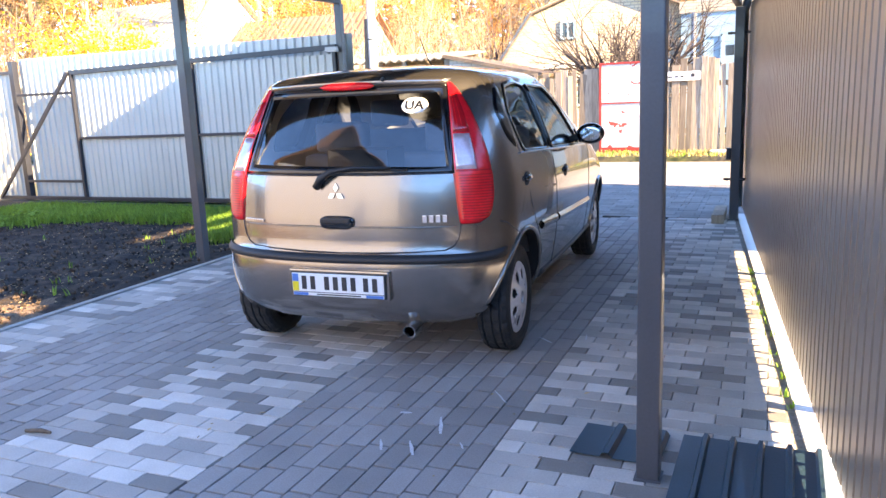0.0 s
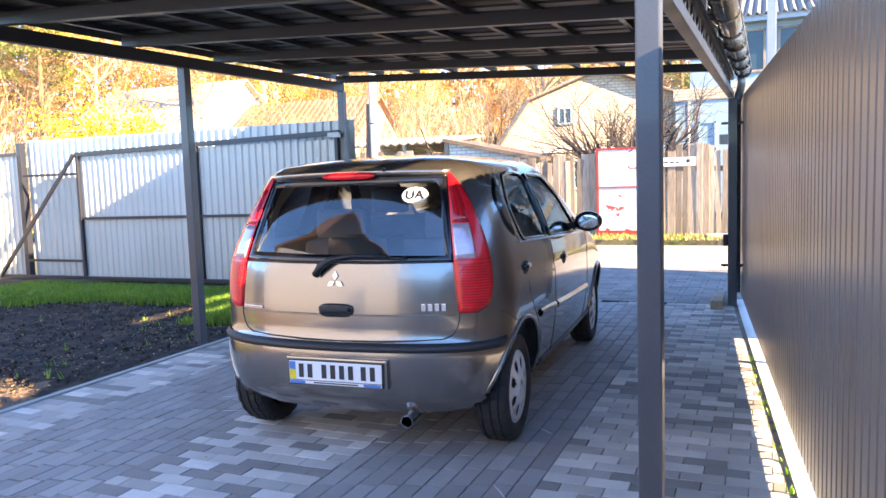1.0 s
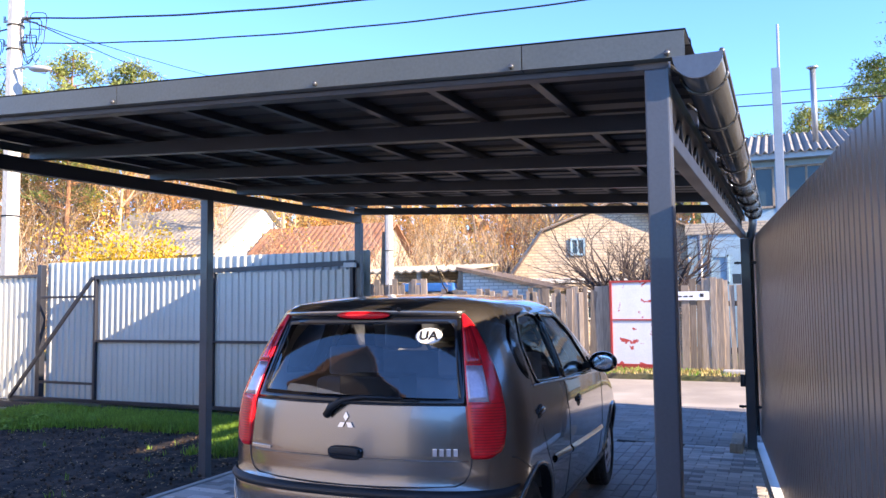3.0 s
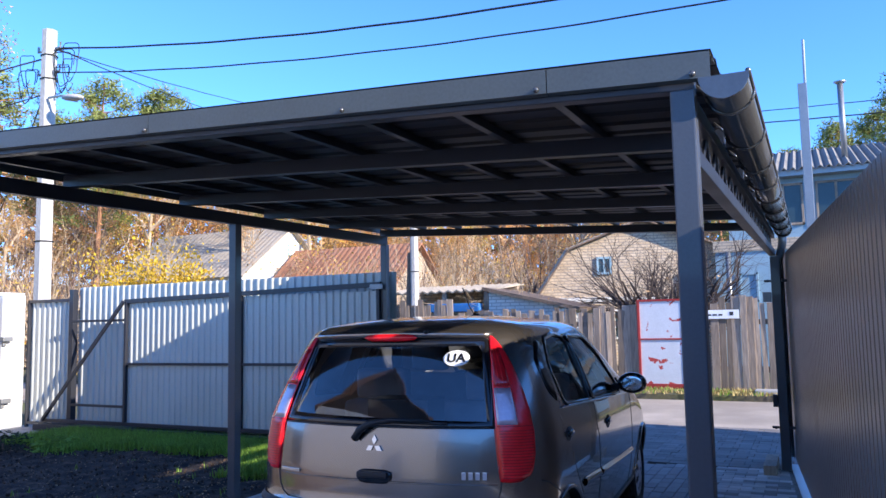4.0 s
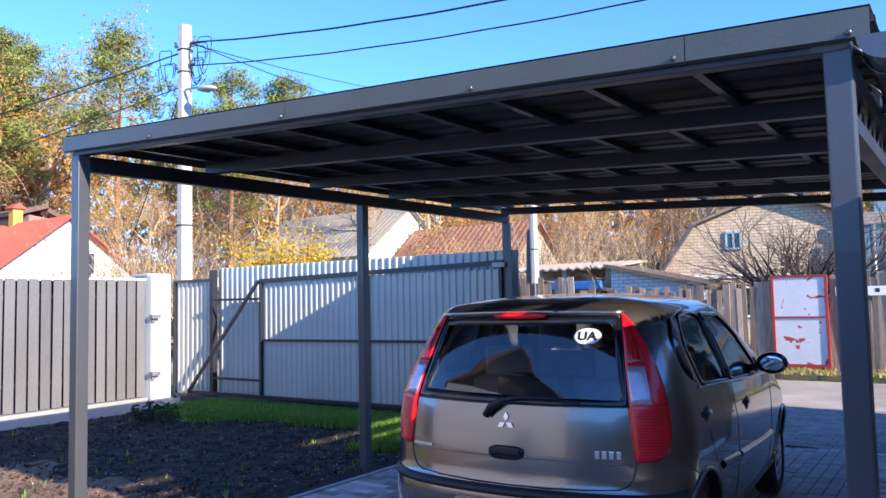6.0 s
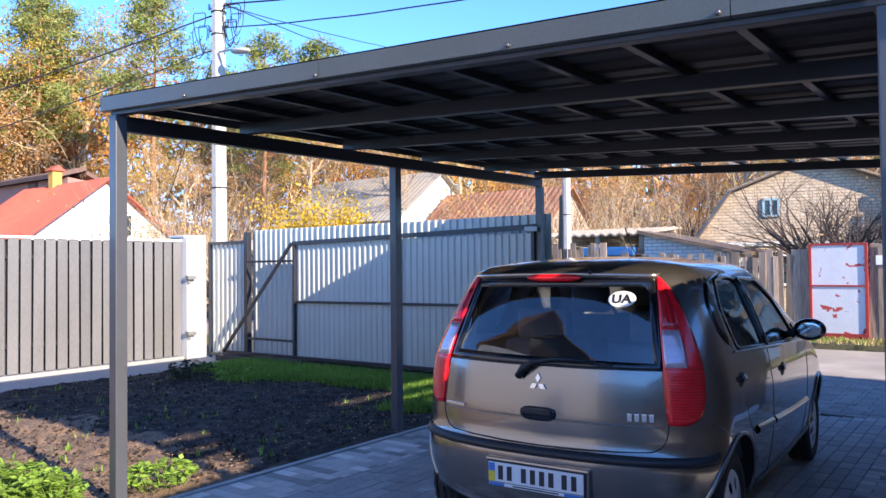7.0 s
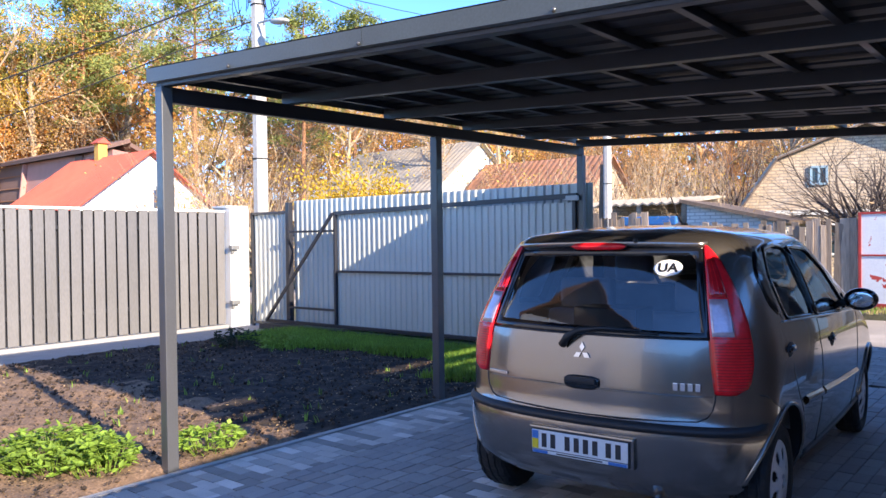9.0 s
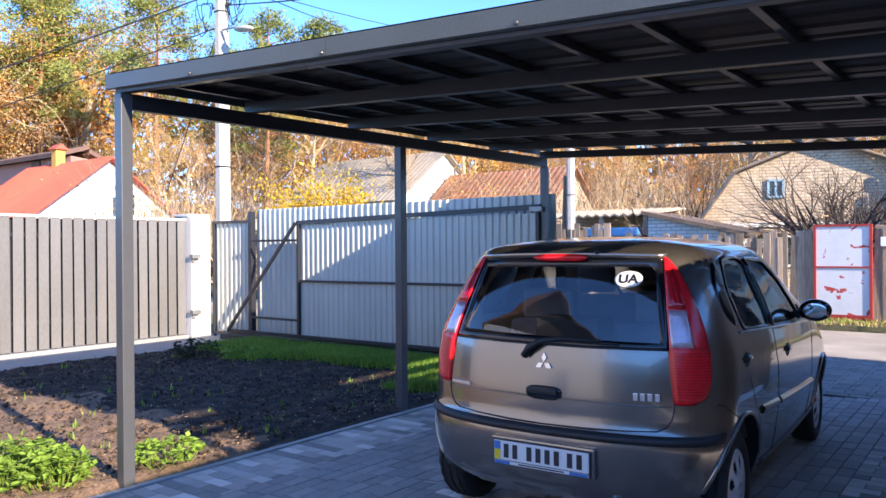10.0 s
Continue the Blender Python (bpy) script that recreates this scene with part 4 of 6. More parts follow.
# wiper
wp = thing("rear_wiper", "black rear wiper arm and blade", "wiper")
wp.parent = car
del wp["category"]
w0 = rear(-0.08, 0.985, 0.012)
bm = bmesh.new()
tube(bm, [w0 + Vector((-0.035, 0, -0.03)), w0 + Vector((0.0, -0.02, 0.012)), w0 + Vector((0.06, -0.022, 0.05)), rear(0.09, 1.052, 0.03), rear(0.29, 1.046, 0.024)], [0.022, 0.02, 0.015, 0.011, 0.008], 8)
part("wiper_arm", bm, M["black_plastic"], wp, smooth=True)
bm = bmesh.new()
tube(bm, [rear(x, 1.04 - 0.03 * max(0, x - 0.2), 0.012) for x in np.linspace(-0.03, 0.37, 10)], 0.008, 6)
part("wiper_blade", bm, M["black_plastic"], wp, smooth=True)
# exhaust
ex = part("exhaust_pipe", bmesh.new(), M["chrome"], car, "steel exhaust tip")
bm = bmesh.new()
tube(bm, [(0.36, 0.06, 0.222), (0.36, 0.35, 0.24)], 0.033, 20, False)
bm.to_mesh(ex.data)
bm.free()
ex.modifiers.new("thick", 'SOLIDIFY').thickness = 0.004
seam("exhaust_run", [(0.36, 0.3, 0.235), (0.36, 0.55, 0.26), (0.3, 1.2, 0.26)], 0.03, M["black_plastic"], car, 10)
# aerial and roof strips
seam("aerial", [(-0.02, 1.62, 1.56), (-0.02, 1.5, 1.63), (-0.02, 1.38, 1.75)], 0.004, M["black_plastic"], car)
bm = bmesh.new()
bmesh.ops.create_uvsphere(bm, u_segments=12, v_segments=8, radius=1, matrix=Matrix.Translation((-0.02, 1.63, 1.56)) @ Matrix.Diagonal((0.03, 0.05, 0.022, 1)))
part("aerial_base", bm, M["black_plastic"], car, smooth=True)
for sg in (1, -1):
    seam("roof_strip", [Vector((sg * (lerp(WD, 1.50) * belly(y) - 0.02), y, 1.503 - 0.02 * abs(y - 1.1))) for y in np.linspace(0.75, 1.9, 10)], 0.010, M["black_plastic"], car)


# wheels
def wheel(cx, cy, cz, sg):
    w = thing("wheel", "black tyre with a silver eight-spoke hubcap", "wheel", at=pose(cx, cy, cz))
    w.parent = car
    del w["category"]
    R, r, h = 0.292, 0.195, 0.088
    prof = [(-h * 0.8, r), (-h, r + 0.03), (-h, R - 0.035), (-h * 0.88, R - 0.012), (-h * 0.7, R - 0.002), (-0.055, R), (-0.05, R - 0.009), (-0.044, R - 0.009), (-0.039, R), (-0.004, R), (0.0, R - 0.009), (0.004, R - 0.009), (0.009, R),
            (0.039, R), (0.044, R - 0.009), (0.05, R - 0.009), (0.055, R), (h * 0.7, R - 0.002), (h * 0.88, R - 0.012), (h, R - 0.035), (h, r + 0.03), (h * 0.8, r)]
    bm = bmesh.new()
    n = 72
    rings = []
    for k in range(n):
        a = 2 * math.pi * k / n
        cut = 0.007 if k % 3 == 0 else 0.0
        rings.append([bm.verts.new((x, (q - (cut if q > R - 0.02 and abs(x) > 0.006 else 0)) * math.cos(a), (q - (cut if q > R - 0.02 and abs(x) > 0.006 else 0)) * math.sin(a))) for x, q in prof])
    for k in range(n):
        A, B = rings[k], rings[(k + 1) % n]
        for i in range(len(prof) - 1):
            bm.faces.new((A[i], A[i + 1], B[i + 1], B[i]))
    t = part("tyre", bm, M["rubber"], w)
    bm = bmesh.new()
    for xx, rr in ((sg * 0.045, r),):
        c = [bm.verts.new((xx, rr * math.cos(2 * math.pi * k / 40), rr * math.sin(2 * math.pi * k / 40))) for k in range(40)]
        bm.faces.new(c)
    part("rim", bm, M["black_plastic"], w)
    cap = part("hubcap", bmesh.new(), M["hubcap"], w, "silver plastic hubcap")
    bm = bmesh.new()
    # dished disc with eight oval openings
    na, rad = 96, [0.0, 0.03, 0.045, 0.065, 0.085, 0.10, 0.115, 0.13, 0.145, 0.158, 0.17, 0.185, 0.2]
    g = []
    for q in rad:
        ring = []
        for k in range(na):
            a = 2 * math.pi * k / na
            x = sg * (0.082 + 0.012 * math.cos(q / 0.2 * math.pi * 0.9) - (0.012 if q > 0.19 else 0))
            ring.append(bm.verts.new((x, q * math.cos(a), q * math.sin(a))) if q > 0 else None)
        g.append(ring)
    cen = bm.verts.new((sg * 0.094, 0, 0))
    for k in range(na):
        bm.faces.new((cen, g[1][k], g[1][(k + 1) % na]))
    for j in range(1, len(rad) - 1):
        for k in range(na):
            qm = (rad[j] + rad[j + 1]) / 2
            am = (k + 0.5) % 12 - 6
            da = am / 12 * 2 * math.pi / 8 * qm
            if ((qm - 0.128) / 0.036) ** 2 + (da / 0.024) ** 2 < 1:
                continue
            bm.faces.new((g[j][k], g[j][(k + 1) % na], g[j + 1][(k + 1) % na], g[j + 1][k]))
    bm.to_mesh(cap.data)
    bm.free()
    cap.data.shade_smooth()
    cap.modifiers.new("thick", 'SOLIDIFY').thickness = 0.006
    return w


CAR_AT = (-1.539, 3.465, 0.0)
for cy in (REAR_AXLE, FRONT_AXLE):
    for sg in (1, -1):
        cx = sg * (0.725 if cy < 1 else 0.745)
        wheel(cx, cy, 0.291, sg)


# inside the car
def cushion(bm, x0, x1, y0, y1, z0, z1):
    vs = box(bm, x0, x1, y0, y1, z0, z1, min(abs(x1 - x0), abs(y1 - y0), abs(z1 - z0)) * 0.3)
    return vs


for x in (-0.36, 0.36):
    st = thing("front_seat", "dark grey cloth front seat with headrest", "seat")
    st.parent = car
    del st["category"]
    for nm, b in (("cushion", (x - 0.25, x + 0.25, 1.75, 2.25, 0.5, 0.68)), ("backrest", (x - 0.25, x + 0.25, 1.58, 1.74, 0.6, 1.17)), ("headrest", (x - 0.13, x + 0.13, 1.56, 1.66, 1.19, 1.37))):
        bm = bmesh.new()
        cushion(bm, *b)
        part(nm, bm, M["seat"], st, smooth=True)
bench = thing("rear_bench", "dark grey cloth rear bench with headrests", "seat")
bench.parent = car
del bench["category"]
for nm, b in (("cushion", (-0.62, 0.62, 0.98, 1.45, 0.5, 0.66)), ("backrest", (-0.62, 0.62, 0.82, 0.98, 0.55, 1.06))):
    bm = bmesh.new()
    cushion(bm, *b)
    part(nm, bm, M["seat"], bench, smooth=True)
for x in (-0.36, 0.36):
    bm = bmesh.new()
    cushion(bm, x - 0.17, x + 0.17, 0.83, 0.93, 1.07, 1.25)
    part("headrest", bm, M["seat"], bench, smooth=True)
bm = bmesh.new()
box(bm, -0.56, 0.56, 0.33, 0.80, 0.93, 0.95, 0.006)
part("parcel_shelf", bm, M["seat"], car, "dark parcel shelf")
bm = bmesh.new()
box(bm, -0.2, 0.16, 0.36, 0.6, 0.952, 1.12, 0.01)
bag = part("boot_box", bm, M["ink"], car, "black box on the parcel shelf")
bm = bmesh.new()
box(bm, -0.66, 0.66, 2.42, 2.74, 0.55, 1.0, 0.06)
part("dashboard", bm, M["seat"], car)
bm = bmesh.new()
tube(bm, [(-0.36 + 0.17 * math.cos(a), 2.3 - 0.05 * math.sin(a), 0.98 + 0.16 * math.sin(a)) for a in np.linspace(0, 2 * math.pi, 25)], 0.014, 8)
part("steering_wheel", bm, M["black_plastic"], car, smooth=True)
bm = bmesh.new()
box(bm, -0.1, 0.1, 2.05, 2.07, 1.34, 1.4, 0.008)
part("rear_view_mirror", bm, M["black_plastic"], car)
ws = patch("windscreen", lambda u, v: (lambda z: Vector(((2 * u - 1) * (lerp(WD, z) - 0.14), lerp(YF, z) - 0.02 - 0.12 * (2 * u - 1) ** 4, z)))(1.0 + 0.44 * v), 16, 8, M["glass_side"], car, 0)
ws.visible_shadow = False
# sticker with the country letters
st = patch("sticker", lambda u, v: (lambda x, z: rear(x, z, 0.006))(0.368 + 0.067 * (2 * u - 1) * math.sqrt(max(0, 1 - (2 * v - 1) ** 2)), 1.344 + 0.04 * (2 * v - 1)), 12, 16, M["sticker"], car, 0.001, "white oval country sticker with letters UA")
cu = bpy.data.curves.new("sticker_letters", 'FONT')
cu.body, cu.size, cu.align_x, cu.align_y, cu.extrude, cu.offset = "UA", 0.068, 'CENTER', 'CENTER', 0.0008, 0.002
tmp = new("tmp", cu)
dg = bpy.context.evaluated_depsgraph_get()
dg.update()
me = bpy.data.meshes.new_from_object(tmp.evaluated_get(dg))
bpy.data.objects.remove(tmp)
for v in me.vertices:
    x, z = 0.368 + v.co.x * 1.0, 1.344 + v.co.y * 0.85
    p = rear(x, z, 0.0095)
    v.co = p
me.materials.clear()
me.materials.append(M["ink"])
lt = new("sticker_letters", me)
lt.parent = st
car.matrix_basis = Matrix.Translation(CAR_AT) @ Matrix.Rotation(radians(3.16), 4, 'Z')


# ---- beyond the fence: poles, houses, trees ----
M["red_paint"] = mat("red_paint", (0.34, 0.035, 0.03), 0.6, 0, 0.15, 6, 60, 0.1)
M["peeling"] = mat("peeling_white_paint", (0.62, 0.64, 0.68), 0.6, 0, 0.06, 4.0, 40, 0.1, second=(0.42, 0.05, 0.04), amount=0.395, edge=0.012)
M["red_tile"] = mat("red_roof", (0.50, 0.10, 0.06), 0.7, 0, 0.12, 2, 30, 0.2)
M["rust"] = mat("rust_brown_roof", (0.33, 0.15, 0.08), 0.8, 0, 0.2, 0.8, 20, 0.2, second=(0.25, 0.14, 0.1))
M["blue_wall"] = mat("blue_grey_render", (0.25, 0.37, 0.45), 0.8, 0, 0.1, 1.2, 30, 0.2)
M["brown_wall"] = mat("brown_clad", (0.20, 0.12, 0.10), 0.8, 0, 0.1, 1.2, 30, 0.1)
M["gable_brown"] = mat("brown_speckled_render", (0.095, 0.06, 0.038), 0.9, 0, 0.5, 9, 30, 0.6, second=(0.035, 0.027, 0.022), amount=0.48)
M["ochre"] = mat("ochre_render", (0.62, 0.36, 0.08), 0.8, 0, 0.1, 2, 30, 0.1)
M["pink_wall"] = mat("pinkish_wall", (0.50, 0.26, 0.22), 0.8, 0, 0.1, 1.2, 30, 0.1)
M["bark"] = mat("brown_bark", (0.17, 0.12, 0.085), 0.9, 0, 0.3, 3, 30, 0.6, stretch=(1, 1, 0.3))
M["pine_bark"] = mat("pine_bark", (0.30, 0.15, 0.075), 0.9, 0, 0.3, 2, 30, 0.6, stretch=(1, 1, 0.3))
M["twig"] = mat("pale_twigs", (0.45, 0.34, 0.22), 0.9, 0, 0.2, 1, 20, 0.0, vary="island", spread=0.4)
M["twig_dark"] = mat("dark_twigs", (0.13, 0.085, 0.07), 0.9, 0, 0.2, 1, 20, 0.0, vary="island", spread=0.4)
M["needle"] = leafy("pine_needles", (0.25, 0.28, 0.075), 0.45, 0.35)
M["leaf_orange"] = leafy("orange_leaves", (0.64, 0.30, 0.08), 0.5, 0.4)
M["leaf_gold"] = leafy("golden_leaves", (0.58, 0.38, 0.06), 0.5, 0.4)
M["leaf_yellow"] = leafy("yellow_leaves", (0.62, 0.41, 0.03), 0.45, 0.4)
M["leaf_orange_pale"] = leafy("pale_orange_leaves", (0.64, 0.39, 0.18), 0.45, 0.4)
M["leaf_brown"] = leafy("brown_leaves", (0.48, 0.30, 0.14), 0.5, 0.35)
M["bark_dark"] = mat("dark_bark", (0.055, 0.04, 0.036), 0.9, 0, 0.3, 3, 30, 0.3)
M["wire"] = mat("black_cable", (0.015, 0.015, 0.017), 0.6, 0, 0.1, 5, 50, 0.0)
M["dark_glass"] = mat("window_pane", (0.03, 0.05, 0.06), 0.08, 0, 0.1, 3, 30, 0.0)
M["blue_tarp"] = mat("blue_sheet", (0.03, 0.16, 0.42), 0.5, 0, 0.1, 3, 30, 0.1)


def brick_mat(name, a, b, mortar, sx=0.25, sz=0.085):
    m = mat(name, a, 0.85, 0, 0.12, 2, 60, 0.2)
    nt = m.node_tree
    n, ln = nt.nodes, nt.links
    br = n.new("ShaderNodeTexBrick")
    br.inputs["Color1"].default_value, br.inputs["Color2"].default_value, br.inputs["Mortar"].default_value = (*a, 1), (*b, 1), (*mortar, 1)
    br.inputs["Scale"].default_value = 1.0
    br.inputs["Brick Width"].default_value, br.inputs["Row Height"].default_value, br.inputs["Mortar Size"].default_value = sx, sz, 0.012
    geo = n.new("ShaderNodeNewGeometry")
    sep, com = n.new("ShaderNodeSeparateXYZ"), n.new("ShaderNodeCombineXYZ")
    ad = n.new("ShaderNodeMath")
    ln.new(geo.outputs["Position"], sep.inputs[0])
    ln.new(sep.outputs[0], ad.inputs[0])
    ln.new(sep.outputs[1], ad.inputs[1])
    ln.new(ad.outputs[0], com.inputs[0])
    ln.new(sep.outputs[2], com.inputs[1])
    ln.new(com.outputs[0], br.inputs["Vector"])
    for node in n:
        if node.bl_idname == "ShaderNodeVectorMath":
            ln.new(br.outputs["Color"], node.inputs[0])
    return m


M["pale_brick"] = brick_mat("pale_brick", (0.48, 0.36, 0.24), (0.58, 0.46, 0.33), (0.28, 0.24, 0.2))
M["white_brick"] = brick_mat("white_brick", (0.68, 0.65, 0.60), (0.80, 0.77, 0.72), (0.4, 0.38, 0.35))


def solid(name, bottom, top, material, parent, label=""):
    """A closed block between two loops of corners."""
    bm = bmesh.new()
    a = [bm.verts.new(p) for p in bottom]
    b = [bm.verts.new(p) for p in top]
    bm.faces.new(a[::-1])
    bm.faces.new(b)
    for i in range(len(a)):
        j = (i + 1) % len(a)
        bm.faces.new((a[i], a[j], b[j], b[i]))
    return part(name, bm, material, parent, label)


def slope(name, p0, p1, p2, p3, material, parent, wave=0.0, pitch=0.3, thick=0.06, label=""):
    """A roof plane: eave p0-p1, ridge p3-p2, waves running up the slope."""
    p0, p1, p2, p3 = [Vector(p) for p in (p0, p1, p2, p3)]
    n = max(2, int((p1 - p0).length / pitch * 4)) if wave else 1
    bm = bmesh.new()
    nrm = (p1 - p0).cross(p3 - p0).normalized()
    lo, hi = [], []
    for i in range(n + 1):
        w = nrm * wave * math.sin(i / n * (p1 - p0).length / pitch * 2 * math.pi)
        lo.append(bm.verts.new(p0.lerp(p1, i / n) + w))
        hi.append(bm.verts.new(p3.lerp(p2, i / n) + w))
    for i in range(n):
        bm.faces.new((lo[i], lo[i + 1], hi[i + 1], hi[i]))
    ob = part(name, bm, material, parent, label)
    ob.modifiers.new("thick", 'SOLIDIFY').thickness = thick
    return ob


def window(parent, x0, x1, y, z0, z1, frame_mat, pane_mat, mullion=True):
    w = part("window", bmesh.new(), frame_mat, parent)
    bm = bmesh.new()
    f = 0.06
    for a, b, c, d in ((x0, x1, z0, z0 + f), (x0, x1, z1 - f, z1), (x0, x0 + f, z0, z1), (x1 - f, x1, z0, z1)) + ((((x0 + x1) / 2 - f / 2, (x0 + x1) / 2 + f / 2, z0, z1),) if mullion else ()):
        box(bm, a, b, y - 0.05, y + 0.02, c, d, 0.005)
    bm.to_mesh(w.data)
    bm.free()
    bm = bmesh.new()
    box(bm, x0 + f, x1 - f, y - 0.015, y - 0.005, z0 + f, z1 - f)
    part("pane", bm, pane_mat, w)
    return w


# red-framed yard door in the plank fence
yd = thing("yard_door", "white sheet-metal yard door with peeling paint and a red frame", "door")
for a, b, c, d in ((-2.74, -2.69, 0.1, 1.88), (-1.80, -1.75, 0.1, 1.88), (-2.69, -1.80, 1.84, 1.88), (-2.69, -1.80, 0.1, 0.2), (-2.69, -1.80, 1.07, 1.10)):
    bm = bmesh.new()
    box(bm, a, b, FY - 0.06, FY + 0.0, c, d, 0.004)
    part("frame_bar", bm, M["red_paint"], yd)
for c, d in ((0.2, 1.07), (1.10, 1.84)):
    bm = bmesh.new()
    box(bm, -2.69, -1.80, FY - 0.035, FY - 0.02, c, d)
    part("panel", bm, M["peeling"], yd, "white painted panel with red patches")
sg_ = thing("street_sign", "small white sign board with plain dark marks on the planks", "sign")
bm = bmesh.new()
box(bm, -1.62, -0.80, FY - 0.06, FY - 0.045, 1.47, 1.64, 0.004)
part("board", bm, M["sticker"], sg_)
for a, b in ((-1.5, -1.42), (-1.39, -1.31), (-1.28, -1.2), (-1.17, -1.1), (-0.97, -0.9)):
    bm = bmesh.new()
    box(bm, a, b, FY - 0.064, FY - 0.06, 1.53, 1.56 if a < -1 else 1.6)
    part("mark", bm, M["ink"], sg_)
bm = bmesh.new()
box(bm, -0.55, 0.3, 15.3, 15.6, 0.05, 0.17, 0.02)
tagged(part("concrete_block", bm, M["concrete"]), "concrete block lying on the verge", "block")


# poles and wires
def utility_pole(x, y, h, w0, w1, label):
    t = thing("utility_pole", label, "pole", at=Matrix.Translation((x, y, 0)))
    bm = bmesh.new()
    tube(bm, [(0, 0, -0.1), (0, 0, h)], [w0 / 2 * 1.1, w1 / 2 * 1.1], 8)
    part("shaft", bm, M["pole"], t)
    for z in (h - 0.5, h - 0.95, h - 2.6, h - 4.0):
        bm = bmesh.new()
        r = (w0 + (w1 - w0) * z / h) / 2 * 1.13
        tube(bm, [(r * math.cos(a), r * math.sin(a), z) for a in np.linspace(0, 2 * math.pi, 17)], 0.012, 5)
        part("band", bm, M["wire"], t)
    return t


p1 = utility_pole(-12.18, 9.6, 7.12, 0.29, 0.25, "pale concrete utility pole with cables and a street lamp")
bm = bmesh.new()
tube(bm, [(0.15, -0.1, 5.78), (0.5, -0.12, 5.76), (0.62, -0.12, 5.74)], 0.022, 8)
arm = part("lamp_arm", bm, M["pole_steel"], p1, "grey steel lamp arm")
bm = bmesh.new()
bmesh.ops.create_uvsphere(bm, u_segments=16, v_segments=8, radius=1, matrix=Matrix.Translation((0.82, -0.12, 5.68)) @ Matrix.Rotation(radians(6), 4, 'Y') @ Matrix.Diagonal((0.27, 0.11, 0.06, 1)))
part("lamp_head", bm, M["pole"], arm, "pale street lamp head", True)
rw = random.Random(4)
for k in range(9):
    bm = bmesh.new()
    sd = 1 if k < 6 else -1
    c = Vector((sd * rw.uniform(0.3, 0.65), 0, rw.uniform(6.1, 6.5)))
    r, e = rw.uniform(0.2, 0.46), rw.uniform(0.4, 0.7)
    tube(bm, [c + Vector((r * e * math.cos(a), 0.05 * math.sin(2 * a), r * math.sin(a) + 0.05 * math.sin(3 * a))) for a in np.linspace(0, 2 * math.pi * 0.92, 20)], 0.009, 5)
    part("cable_loop", bm, M["wire"], p1)
for z in (6.75, 6.3):
    for sd in (1, -1):
        bm = bmesh.new()
        tube(bm, [(sd * 0.2, 0, z), (sd * 0.3, 0, z), (sd * 0.3, 0, z + 0.1)], 0.025, 8)
        part("insulator", bm, M["pole_steel"], p1)
utility_pole(-8.65, 17.5, 6.8, 0.2, 0.17, "grey concrete utility pole beyond the road")
bm = bmesh.new()
tube(bm, [(-8.95, 17.6, -0.1), (-8.8, 17.6, 3.3)], 0.09, 8)
tagged(part("timber_stake", bm, M["bark"]), "dark timber stake leaning beside the far pole", "stake")


def wire(a, b, sag, r=0.016, label="thin black overhead cable from the pole"):
    a, b = Vector(a), Vector(b)
    bm = bmesh.new()
    tube(bm, [a.lerp(b, t) - Vector((0, 0, sag * 4 * t * (1 - t))) + Vector((0, 0, 0.004 * math.sin(t * 47))) for t in np.linspace(0, 1, 60)], r, 6)
    ob = part("overhead_cable", bm, M["wire"], smooth=True)
    return tagged(ob, label, "cable", "overhead cables")


TOP = (-12.0, 9.6, 6.75)
wire(TOP, (3.5, 9.9, 5.85), 0.42, 0.016, "thick black overhead cable between the poles")
wire((-12.0, 9.6, 6.28), (3.5, 9.9, 5.45), 0.38, 0.012, "thin black overhead cable between the poles")
wire(TOP, (-23.57, 28.83, 11.27), 0.1, 0.013)
wire((-12.0, 9.6, 6.72), (-20.54, 29.45, 11.38), 0.15, 0.011)
wire((-12.35, 9.6, 6.6), (-19.5, 2.0, 2.6), 0.12, 0.016)
wire((-12.35, 9.6, 5.9), (-19.5, 2.0, 1.9), 0.15, 0.012)
wire((-12.3, 9.6, 5.9), (-17, 11.5, 3.0), 0.1, 0.009)
wire((-3.0, 30, 9.05), (12, 30, 8.8), 0.1, 0.016)
wire((-3.0, 30, 8.62), (12, 30, 8.3), 0.1, 0.022)


